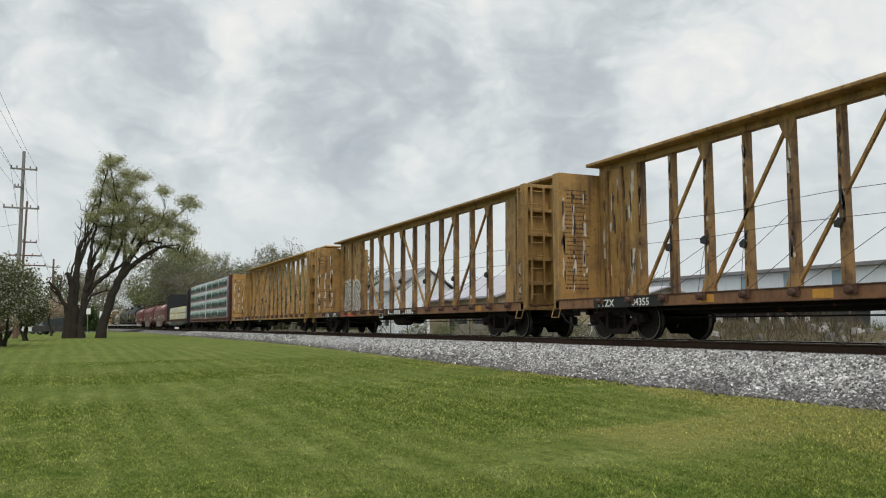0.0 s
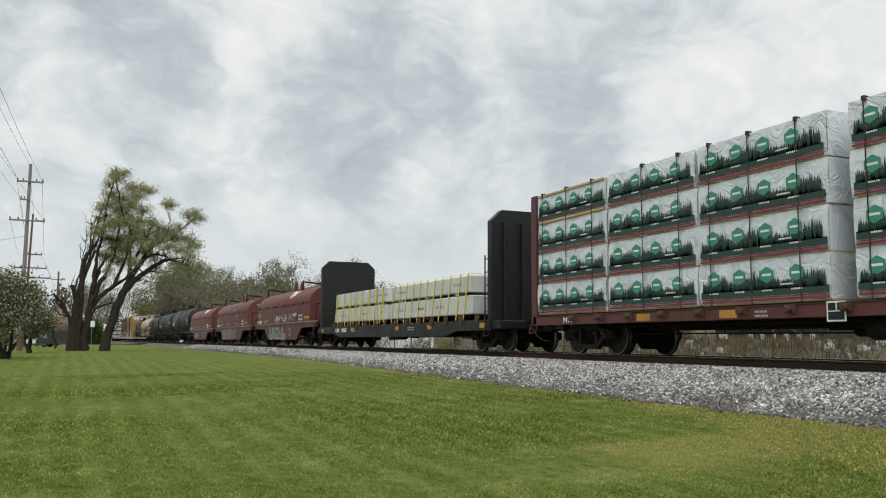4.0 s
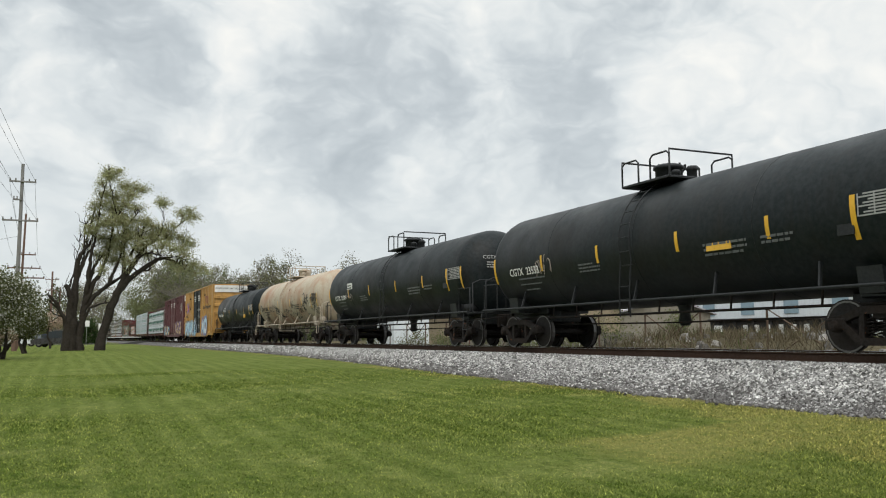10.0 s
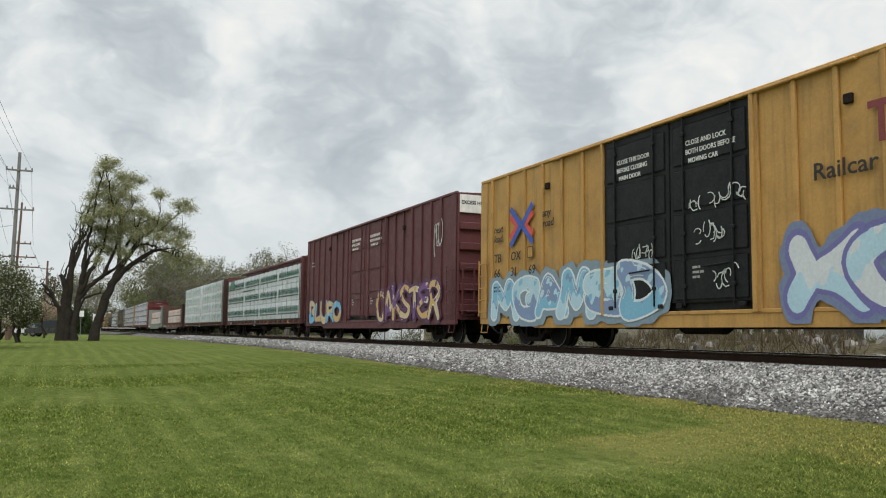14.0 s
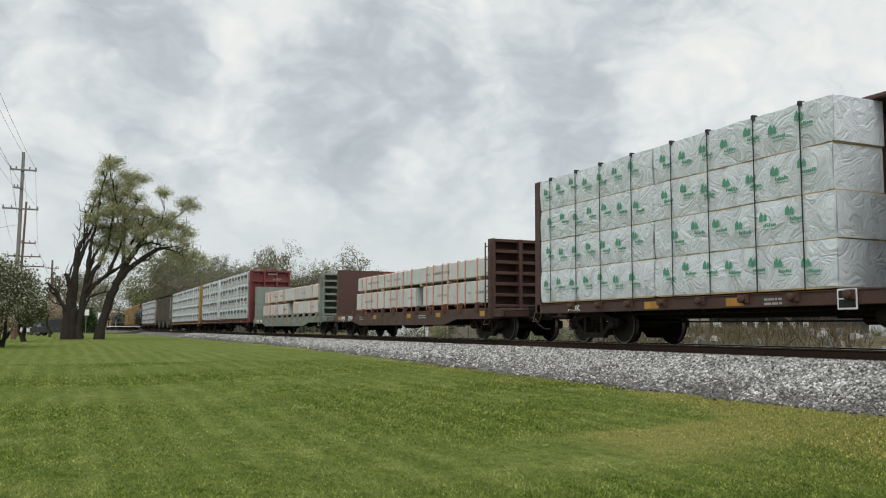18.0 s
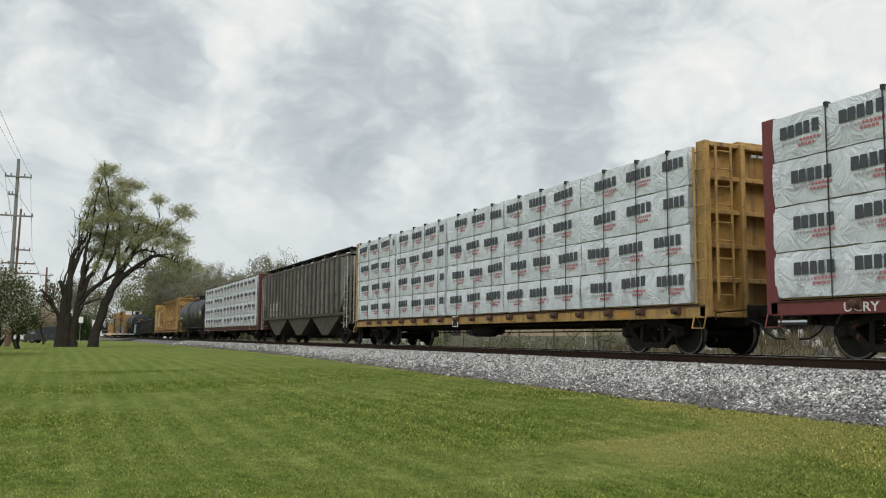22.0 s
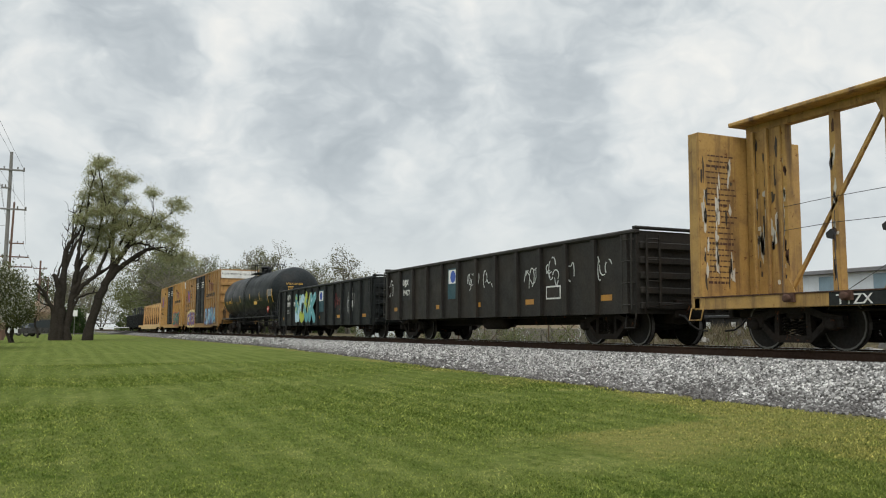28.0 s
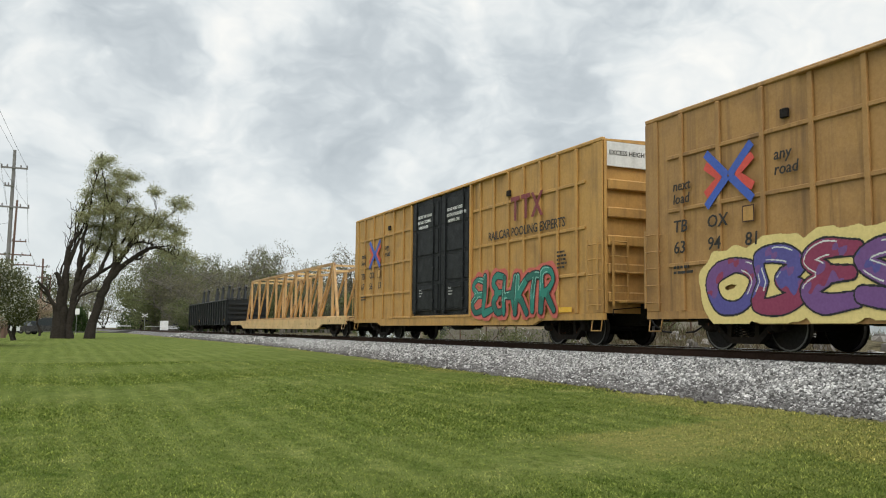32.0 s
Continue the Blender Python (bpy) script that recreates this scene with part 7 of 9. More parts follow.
# ---- flat car that carries trusses ----
def truss_flat(front, L, label):
    car = start_car("truss_flat_car", label, front, L, 3.0)
    mat = YELLOW_PALE
    bar = paint("tan_truss_paint", (0.50, 0.31, 0.135), amount=0.5, dirt=(0.16, 0.085, 0.045), rust=0.25)
    underframe(car, L, STEEL_DARK, .3, .62, True)
    part("deck", Shape().slab(-1.38, 1.38, .1, L - .1, .72, .82, .012), mat, car)
    for sx in (-1, 1):
        a, b = sorted((1.44 * sx, 1.37 * sx))
        part("side_sill", Shape().prism([(.05, .58), (3.8, .58), (4.6, .34), (L - 4.6, .34), (L - 3.8, .58), (L - .05, .58), (L - .05, .86), (.05, .86)], 0, a, b), mat, car)
    part("end_board", Shape().slab(-1.38, 1.38, .2, 3.2, .821, .95, .02), mat, car)
    # two long open frames, leaning posts joined by a top bar
    for x in (-1.18, .95):
        fr = new("truss_frame")
        fr.parent = car
        y0, y1, z0, z1 = 2.0, L - 4.6, .83, 3.48
        part("top_bar", Shape().beam((x, y0 + .8, z1), (x, y1 - 1.3, z1), .12, .12), bar, fr)
        part("bottom_bar", Shape().beam((x, y0, z0 + .08), (x, y1, z0 + .08), .12, .12), bar, fr)
        n = 8
        w = (y1 - y0 - 2.2) / n
        for i in range(n + 1):
            y = y0 + .9 + i * w
            part("upright", Shape().beam((x, y, z0), (x, y, z1), .11, .11), bar, fr)
            if i < n:
                part("brace", Shape().beam((x - .02, y + w, z0 + .1), (x - .02, y + .05, z1 - .05), .09, .09), bar, fr)
        part("brace", Shape().beam((x, y1, z0 + .05), (x, y1 - 1.35, z1), .12, .12), bar, fr)
        part("brace", Shape().beam((x, y0, z0 + .05), (x, y0 + .8, z1), .12, .12), bar, fr)
    for i in range(6):
        y = 3.2 + (L - 9.0) * i / 5
        part("cross_bar", Shape().beam((-1.18, y, 3.43), (.95, y, 3.43), .10, .10, (0, 0, 1)), mat, car)
    grab(car, [(-1.44, .08, .6), (-1.5, .08, .36), (-1.5, .42, .36), (-1.44, .42, .6)], mat, .016, "step")
    return car


# ---- cars in running order ----
def build_train():
    plain_centre = "weathered yellow empty centre-beam flat car with rusty posts"
    rusty = paint("rusty_yellow_post", (.26, .152, .055), amount=.9, dirt=(.065, .036, .023), rust=.3, streak=1.0, scale=2.2)
    rusty_sill = paint("rusty_sill", (.21, .10, .045), amount=.8, dirt=(.085, .038, .025), rust=.25, scale=1.6)
    flakes = [(PEEL, 5), (PEEL_DARK, 7), (RUST_DARK, 6)]
    empty_centrebeam(-2.84, 22.7, "84355", 1, plain_centre, YELLOW_OLD, peel=flakes, post_mat=rusty, sill=rusty_sill)
    c2 = empty_centrebeam(21.41, 22.5, "87055", 4, "weathered yellow empty centre-beam car with black and white graffiti", YELLOW_OLD, panel=3.6, bays=11, flip=True, peel=flakes, post_mat=rusty, sill=rusty_sill)
    ashes, inked = [spray("ash", (.36, .34, .30)), spray("bone", (.48, .46, .41)), spray("ash", (.36, .34, .30))], spray("ink", (.012, .012, .014))
    graffiti(c2, 22.5 - 3.5, 22.5 - 1.2, 1.0, 2.55, -.135, ashes, inked, spray("pale", (.6, .62, .6)), 31, "BEUS", edge=.05, weight=.15, halo=spray("bone", (.48, .46, .41)))
    graffiti(c2, .6, 2.6, 1.2, 2.6, -.135, ashes, inked, spray("pale", (.6, .62, .6)), 33, "SUK", edge=.05, weight=.15)
    bars(c2, 22.5 - 5.0, .80, 1.9, .17, -1.423, LOGO_RED, rows=1)
    part("name_panel", Shape().box(-1.423, -1.42, 8.2, 11.6, .765, .995), BLACK, c2, "black sill panel with white marks")
    for k in range(12):
        if k != 6:
            part("panel_mark", Shape().slab(-1.427, -1.4235, 11.3 - k * .235 - .16, 11.3 - k * .235, .80, .96, .001), WHITE, c2)
    empty_centrebeam(45.23, 22.87, "86661", 7, "yellow empty centre-beam flat car with peeling white paint", peel=[(PEEL, 20), (PEEL_DARK, 4), (RUST_DARK, 6)], panel=1.4, panel_front=.45, bays=17, mark=4.75)
    loaded_centrebeam(69.55, 22.7, MAROON, [(.85, 5.0), (5.02, 8.6), (8.62, 11.75), (12.2, 15.6), (15.62, 18.9), (18.92, 22.3)], 4, 4.38, WRAP_PALE, "forest", 41,
                      "maroon centre-beam car loaded with forest-printed white lumber bundles", "MW", chord=4.5)
    bulkhead_flat(94.73, 19.75, BLACK, 5, "black bulkhead flat car with grey beams under yellow straps", 4.43,
                  [(1.7, 9.5, 1.20, 1.83), (1.9, 9.4, 1.94, 2.5), (10.1, 17.5, 1.20, 1.83), (10.0, 17.4, 1.94, 2.55)],
                  [(y, ly) for y in (17.1, 15.9, 14.95, 14.1, 13.2, 12.2, 11.2, 10.4) for ly in (.45, -.05)] + [(y, .4) for y in (9.0, 8.3, 7.6, 6.9, 6.2, 5.5, 4.8, 4.1, 3.4, 2.6, 2.0)],
                  STRAP_YELLOW, "COER", "804865", half=1.28, tall_plain=True, mark_at=2.88)
    coil_car(115.2, 15.9, "188125", 3, "red oxide coil car with a rounded hood and teal graffiti", coil_art_1)
    coil_car(132.7, 16.0, "187442", 4, "red oxide coil car with faded grey graffiti on its belly", coil_art_2)
    coil_car(150.4, 16.1, "187703", 5, "red oxide coil car with pale blue graffiti on its belly", coil_art_3)
    blk = "black tank car with amber reflective tape"
    t = tank_car(167.75, 17.2, "23516", "CGTX", TANK_BLACK, WHITE, 1, blk + " and a chalk tag", mid=-.05)
    scrawl(t, 17.2 - 3.2, 2.2, 1.2, .5, -1.475, DIM, 12, shell=(1.46, 2.48))
    t = tank_car(185.75, 15.8, "23533", "CGTX", TANK_BLACK, WHITE, 2, blk + " and a yellow notice", mid=.2)
    part("notice", Shape().box(-1.425, -1.40, 4.75, 5.45, 2.02, 2.27), REFLECT, t, "yellow notice plate")
    scrawl(t, 15.8 - 3.3, 2.05, .9, .45, -1.475, spray("faint", (.3, .25, .22)), 14, shell=(1.46, 2.48))
    t = tank_car(202.35, 16.9, "25109", "CGTX", TANK_BLACK, WHITE, 3, blk + " and a white notice", mid=-.3)
    part("notice", Shape().box(-1.474, -1.46, 16.9 - 4.6, 16.9 - 3.9, 2.5, 2.78), WHITE, t, "white notice plate")
    bars(t, 16.9 - 3.95, 2.53, .6, .22, -1.474, LETTER_BLACK, rows=2)
    scrawl(t, 16.9 - 3.6, 2.0, .9, .4, -1.475, spray("faint", (.3, .25, .22)), 16, shell=(1.46, 2.48))
    t = tank_car(220.05, 15.8, "25861", "GATX", TANK_TAN, LETTER_BLACK, 4, "tan tank car streaked with rust and covered in black tags", frame=paint("pale_rail", (.42, .36, .28), amount=.5, rust=.3), tan=True, mid=.35)
    ink = spray("ink", (.012, .012, .014))
    rng = random.Random(8)
    for k in range(34):
        scrawl(t, 15.0 - k * .42 + rng.uniform(-.2, .2), 1.35 + rng.uniform(0, .75), rng.uniform(.5, 1.1), rng.uniform(.18, .42), 0, ink, 500 + k, 5, rng.uniform(.006, .011), shell=(1.46, 2.48))
    scrawl(t, 3.4, 2.15, 1.1, .5, 0, ink, 540, 6, .028, shell=(1.46, 2.48))
    scrawl(t, 10.2, 1.62, 1.2, .45, 0, ink, 541, 4, .018, shell=(1.46, 2.48))
    tank_car(236.65, 16.2, "72556", "GATX", TANK_BLACK, WHITE, 5, blk + " and a yellow label", r=1.44, mid=-.65)
    t = CARS[-1][0]
    part("notice", Shape().box(-1.40, -1.36, 3.4, 4.0, 1.80, 2.05), REFLECT, t, "yellow label plate")
    scrawl(t, 16.2 - 4.1, 2.35, 1.1, .35, -1.457, spray("pale", (.6, .62, .6)), 18, shell=(1.46, 2.48))

    rf = [1.12 + .89 * i for i in range(7)]
    # yellow pool box car, ribs only
    L = 18.25
    c = box_car(253.75, L, YELLOW_CLEAN, 1, "yellow box car with black doors and light blue graffiti", (6.85, 9.25, 11.65), [], [1.2 + .92 * i for i in range(7)], [12.6 + .98 * i for i in range(6)], "663169")
    pool_markings(c, L, "663169", 5.4, False)
    blues = [spray("mid_blue", (.20, .44, .60)), spray("ice_blue", (.42, .60, .70)), spray("dusk_blue", (.20, .28, .45))]
    graffiti(c, 9.7, 17.3, .68, 2.0, -1.583, blues, spray("white_line", (.65, .70, .72)), spray("pale", (.6, .62, .6)), 61, "MGAMED", lean=-.1, weight=.145, edge=.055, halo=spray("grey_blue", (.20, .27, .33)))
    graffiti(c, 3.0, 5.9, .72, 2.25, -1.583, [spray("chalk_white", (.60, .63, .66)), spray("ice_blue", (.42, .60, .70)), spray("chalk_white", (.60, .63, .66))], spray("dusk_violet", (.15, .14, .34)), spray("pale", (.6, .62, .6)), 63, "KO", weight=.155, edge=.10, halo=spray("slate", (.16, .20, .32)), haze=.12)
    for k, (y, z) in enumerate(((8.5, 2.9), (7.6, 2.95), (8.4, 2.25), (10.6, 2.0), (8.0, 1.35))):
        scrawl(c, y, z, .8, .34, -1.60, spray("pale", (.6, .62, .6)), 620 + k, 6, .011)
    # maroon box car
    L = 18.4
    c = box_car(273.85, L, paint("box_maroon", (.105, .030, .034), amount=.35, dirt=(.06, .035, .035)), 2, "maroon box car with gold and purple graffiti", (6.6, 9.0, 11.4), [], [1.2 + .88 * i for i in range(7)], [12.3 + .98 * i for i in range(6)], "", paint("box_maroon", (.105, .030, .034)), plain=True)
    golds = [spray("gold", (.55, .36, .13)), spray("sand", (.58, .45, .26)), spray("purple", (.16, .07, .22))]
    graffiti(c, 1.2, 7.4, .72, 2.15, -1.583, golds, spray("plum", (.09, .03, .12)), spray("pale", (.6, .62, .6)), 65, "OAKSTER", weight=.12, edge=.05, halo=spray("dull_purple", (.10, .04, .09)), haze=.08)
    graffiti(c, 12.4, 17.6, .72, 1.9, -1.583, [spray("sand", (.58, .45, .26)), spray("sky_blue", (.15, .42, .62)), spray("gold", (.55, .36, .13))], spray("navy", (.03, .06, .20)), spray("pale", (.6, .62, .6)), 66, "BLURO", weight=.135)
    scrawl(c, 1.7, 3.1, .6, 1.1, -1.59, spray("pale", (.6, .62, .6)), 67, 4, .016)
    bars(c, 17.4, 3.6, .7, .35, -1.583, WHITE, rows=2)
    lettering(c, "EXCESS HEIGHT", .16, -.018, 4.62, -1.36, LETTER_BLACK, front=True)

    c = loaded_centrebeam(293.7, 22.2, MAROON, [(.5, 5.4), (5.42, 10.4), (10.42, 15.4), (15.42, 21.85)], 3, 4.05, WRAP_WHITE, "round", 71,
                          "maroon centre-beam car with white bundles printed with green palms", "GTW", chord=4.72)
    part("torn_wrap", Shape().prism([(20.6, 4.02), (19.4, 4.05), (19.45, 3.4), (20.9, 3.45), (21.2, 3.35)], 0, -1.475, -1.44), WRAP_GREEN, c, "torn dark green wrap")
    part("torn_wrap", Shape().box(-1.462, -1.43, 12.2, 15.9, 3.06, 3.13), WRAP_GREEN, c, "dark green inner wrap showing in a gap")
    loaded_centrebeam(317.7, 22.4, BROWN, [(.5, 5.7), (5.72, 11.05), (12.15, 17.1), (17.12, 22.1)], 4, 4.4, WRAP_PALE, "leaf", 72,
                      "brown centre-beam car with white bundles printed with green leaves", "AOK", chord=4.5)
    bulkhead_flat(342.7, 16.3, BROWN, 6, "brown bulkhead flat car with grey beams under orange straps", 3.12,
                  [(.45, 6.2, 1.17, 1.9), (6.95, 14.1, 1.17, 1.9), (.4, 7.55, 2.02, 2.62), (7.6, 13.9, 2.02, 2.6)],
                  [(y, 0) for y in (1.0, 1.6, 2.5, 3.1, 3.9, 4.4, 5.2, 5.8, 7.3, 8.2, 8.9, 9.6, 10.4, 11.2, 12.0, 12.7, 13.3)], ORANGE, "HPJX", "52347", half=1.15)
    bulkhead_flat(361.5, 16.6, GREENGREY, 7, "grey-green bulkhead flat car with grey beams under orange straps", 3.15,
                  [(.6, 7.1, 1.17, 1.85), (8.45, 15.2, 1.15, 1.82), (.6, 8.0, 1.98, 2.68), (8.05, 14.7, 1.98, 2.68)],
                  [(y, 0) for y in (1.2, 1.7, 2.9, 3.2, 4.6, 6.1, 6.6, 9.2, 9.5, 11.0, 11.5, 12.2, 13.0, 13.2, 13.9, 14.3)], ORANGE, "RYAX", "19055", half=1.15)
    red = paint("lumber_car_red", (.15, .032, .030), amount=.3, dirt=(.07, .035, .03))
    loaded_centrebeam(379.9, 22.45, red, [(.75, 4.9), (4.92, 8.8), (8.82, 12.65), (13.4, 17.8), (17.82, 22.2)], 4, 4.40, WRAP_WHITE, "bars", 73,
                      "dark red centre-beam car with white wrapped lumber bundles", "UCRY", chord=4.5)
    loaded_centrebeam(403.9, 22.5, YELLOW, [(.5, 4.6), (4.62, 8.7), (8.72, 12.75), (12.9, 17.6), (17.62, 22.2)], 4, 4.38, WRAP_WHITE, "bars", 74,
                      "yellow centre-beam car with white wrapped lumber bundles", "", chord=4.5)
    covered_hopper(427.2, 17.8, "grimy grey covered hopper car with brown ribs and peeling paint")
    loaded_centrebeam(446.2, 22.5, MAROON, [(.7, 5.1), (5.12, 9.2), (9.22, 13.1), (13.12, 17.6), (17.62, 22.1)], 4, 4.35, WRAP_WHITE, "bars", 75,
                      "maroon centre-beam car with crumpled white wrapped lumber bundles", "CN 62", chord=4.5)
    tank_car(469.85, 16.9, "72548", "GATX", TANK_BLACK, WHITE, 6, blk, mid=.47)
    empty_centrebeam(487.6, 23.1, "86587", 9, "yellow empty centre-beam flat car with scraped warning plates", panel=1.25, bays=17, mark=3.6, peel=[(PEEL, 8), (PEEL_DARK, 5), (RUST_DARK, 4)])
    g = gondola(512.4, 15.95, GONDOLA, 1, "dark brown gondola car with chalk tags", 2.52, 13)
    part("number_panel", Shape().box(-1.4665, -1.462, 15.95 - 2.95, 15.95 - 1.72, 1.42, 2.36), BLACK, g)
    lettering(g, "DJJX", .29, 15.95 - 1.85, 1.98, -1.475, squeeze=.95)
    lettering(g, "19477", .29, 15.95 - 1.85, 1.60, -1.475, squeeze=.95)
    for k, (y, w) in enumerate(((8.6, .7), (7.5, .8), (5.0, .7), (3.9, .6), (3.0, .5), (1.6, .6), (15.5, .4))):
        scrawl(g, y, 1.55, w, .6, -1.472, spray("pale", (.6, .62, .6)), 80 + k, 4, .014)
    sign = part("company_panel", Shape().box(-1.475, -1.462, 9.3, 10.1, 1.35, 2.35), paint("navy_panel", (.02, .07, .09), amount=.1), g, "striped blue and white company panel")
    part("panel_field", Shape().box(-1.479, -1.4755, 9.36, 10.04, 1.85, 2.30), WHITE, sign)
    part("panel_disc", Shape().prism([(9.7 + .2 * math.cos(i * .524), 2.07 + .2 * math.sin(i * .524)) for i in range(12)], 0, -1.483, -1.4795), PRINT_BLUE, sign)
    part("white_frame", Shape().box(-1.474, -1.462, 3.2, 3.9, 1.15, 1.5), WHITE, g)
    part("frame_face", Shape().box(-1.478, -1.4745, 3.24, 3.86, 1.19, 1.46), GONDOLA, g)
    g = gondola(529.65, 15.85, GONDOLA_GREEN, 2, "black-green gondola car with blue and lime graffiti", 2.42, 13, .55)
    lettering(g, "DJTX", .34, 15.85 - 1.82, 1.98, -1.475, squeeze=.9)
    lettering(g, "3159", .34, 15.85 - 1.82, 1.58, -1.475, squeeze=.9)
    lettering(g, "89", .34, 15.85 - 3.2, 1.58, -1.475, squeeze=.9)
    bars(g, 15.85 - 1.85, 1.2, .5, .25, -1.472, WHITE)
    graffiti(g, 8.2, 11.9, .62, 2.3, -1.568, [spray("aqua", (.10, .32, .36)), spray("ice_blue", (.42, .60, .70)), spray("lime", (.42, .48, .05)), spray("aqua", (.10, .32, .36))], spray("ink", (.012, .012, .014)), spray("pale", (.6, .62, .6)), 91, "WOUK", weight=.21, edge=.02, lean=.15)
    sign = part("company_panel", Shape().box(-1.475, -1.462, 7.1, 7.9, 1.2, 2.25), paint("navy_panel", (.02, .07, .09)), g, "striped blue and white company panel")
    part("panel_field", Shape().box(-1.479, -1.4755, 7.16, 7.84, 1.72, 2.20), WHITE, sign)
    part("panel_disc", Shape().prism([(7.5 + .2 * math.cos(i * .524), 1.96 + .2 * math.sin(i * .524)) for i in range(12)], 0, -1.483, -1.4795), PRINT_BLUE, sign)
    scrawl(g, 5.3, 1.2, .9, .8, -1.472, spray("rust_red", (.16, .03, .03)), 95, 7, .014)
    scrawl(g, 3.4, 1.1, .9, 1.0, -1.472, spray("faint_chalk", (.22, .22, .21)), 96, 8, .012)
    part("white_frame", Shape().box(-1.474, -1.462, 2.75, 3.35, 1.3, 1.62), WHITE, g)
    part("frame_face", Shape().box(-1.478, -1.4745, 2.79, 3.31, 1.34, 1.58), GONDOLA_GREEN, g)
    amber = paint("amber_lettering", (.55, .33, .06), amount=.2, streak=.2, bump=0)
    t = tank_car(546.6, 17.0, "211878", "UTLX", TANK_BLACK, amber, 7, "large black tank car with amber lettering and a red placard", r=1.53, zc=2.58, mid=-.14)
    part("notice", Shape().box(-1.462, -1.42, 5.02, 5.77, 1.93, 2.18), REFLECT, t, "yellow notice plate")
    pl = part("placard", Shape().prism([(2.55, 1.35), (2.80, 1.60), (2.55, 1.85), (2.30, 1.60)], 0, -1.30, -1.27), LOGO_RED, t, "red and white diamond placard")
    part("placard_field", Shape().box(-1.304, -1.3005, 2.43, 2.67, 1.55, 1.66), WHITE, pl)
    part("placard_post", Shape().box(-1.27, -1.24, 2.53, 2.57, 1.1, 1.5), BLACK, t)
    # two pool box cars with framed sides
    rr = [12.83, 13.84, 14.97, 16.11, 17.2]
    L = 18.3
    c = box_car(564.7, L, YELLOW_DULL, 3, "yellow box car with black doors, purple and blue graffiti", (6.5, 9.05, 11.6), [4.0, 2.86, 1.70], rf[:6], [12.6, 13.7, 14.85, 16.0, 17.1], "639481")
    pool_markings(c, L, "639481")
    graffiti(c, 11.7, 16.2, .66, 1.92, -1.583, [spray("purple", (.16, .07, .22)), spray("violet_blue", (.085, .075, .27)), spray("wine", (.24, .035, .085)), spray("purple", (.16, .07, .22))], spray("ink", (.012, .012, .014)), spray("pale", (.6, .62, .6)), 101, "OBES", weight=.125, edge=.035, haze=.20, halo=spray("cream", (.70, .56, .22)))
    graffiti(c, 1.2, 6.2, .70, 2.15, -1.583, [spray("sky_blue", (.15, .42, .62)), spray("steel_blue", (.16, .24, .42)), spray("ice_blue", (.42, .60, .70))], spray("deep_violet", (.05, .03, .14)), spray("pale", (.6, .62, .6)), 103, "BURNIA", weight=.155, edge=.05)
    L = 18.45
    c = box_car(584.65, L, YELLOW_CLEAN, 4, "yellow box car with black doors and green graffiti", (7.1, 9.4, 11.9), [4.0, 2.86, 1.70], rf, rr, "675613")
    pool_markings(c, L, "675613")
    graffiti(c, 2.1, 6.9, .73, 2.1, -1.583, [spray("sea", (.015, .20, .15)), spray("pine", (.01, .12, .09))], spray("ink", (.012, .012, .014)), spray("mint", (.25, .5, .42)), 105, "ELEHKTR", weight=.14, edge=.03, haze=.10, halo=spray("coral", (.55, .12, .09)))
    truss_flat(604.6, 27.2, "pale yellow flat car carrying two long truss frames")
    g = gondola(633.2, 19.4, GONDOLA_GREEN, 3, "black gondola car with dark scrap standing above its sides", 2.42, 18, .6)
    # dark plates that lean in pairs above the sides
    for y in (16.4, 13.9, 9.4, 6.6, 4.0):
        for x in (-.75, .55):
            part("scrap_plate", Shape().beam((x, y + .9, 1.3), (x + .15, y + .1, 3.75), .42, .12), GONDOLA_GREEN, g)
            part("scrap_plate", Shape().beam((x, y - .9, 1.3), (x + .1, y + .15, 3.6), .36, .12), GONDOLA_GREEN, g)


build_train()


# ---- trees, poles, street and buildings ----
def leaf_mat(name, lo, hi):
    m, nt, bsdf = node_mat(name)
    N, L = nt.nodes.new, nt.links.new
    geo, r = N("ShaderNodeNewGeometry"), N("ShaderNodeValToRGB")
    r.color_ramp.elements[0].color, r.color_ramp.elements[1].color = (*lo, 1), (*hi, 1)
    L(geo.outputs["Random Per Island"], r.inputs[0])
    L(r.outputs[0], bsdf.inputs["Base Color"])
    bsdf.inputs["Roughness"].default_value = 0.7
    bsdf.inputs["Specular IOR Level"].default_value = 0.1
    tr = N("ShaderNodeBsdfTranslucent")
    mixs = N("ShaderNodeMixShader")
    mixs.inputs[0].default_value = 0.4
    L(r.outputs[0], tr.inputs["Color"])
    L(bsdf.outputs[0], mixs.inputs[1])
    L(tr.outputs[0], mixs.inputs[2])
    L(mixs.outputs[0], nt.nodes["Material Output"].inputs["Surface"])
    return m


BARK = paint("dark_bark", (0.028, 0.023, 0.018), rough=0.95, amount=0.4, dirt=(0.05, 0.042, 0.032), scale=2.5, streak=0.8, bump=0.12, fine=7, spec=0.08)
BARK_GREY = paint("grey_bark", (0.165, 0.15, 0.125), rough=0.95, amount=0.4, dirt=(0.05, 0.045, 0.04), scale=1.5, bump=0.04)
LEAF_OLIVE_GREEN = leaf_mat("olive_green_leaves", (0.08, 0.09, 0.035), (0.20, 0.21, 0.095))
TWIG = paint("ochre_twig", (0.21, 0.175, 0.085), rough=0.9, amount=0.2, spec=0.1)
LEAF_WILLOW = leaf_mat("willow_leaves", (0.20, 0.215, 0.10), (0.43, 0.43, 0.24))
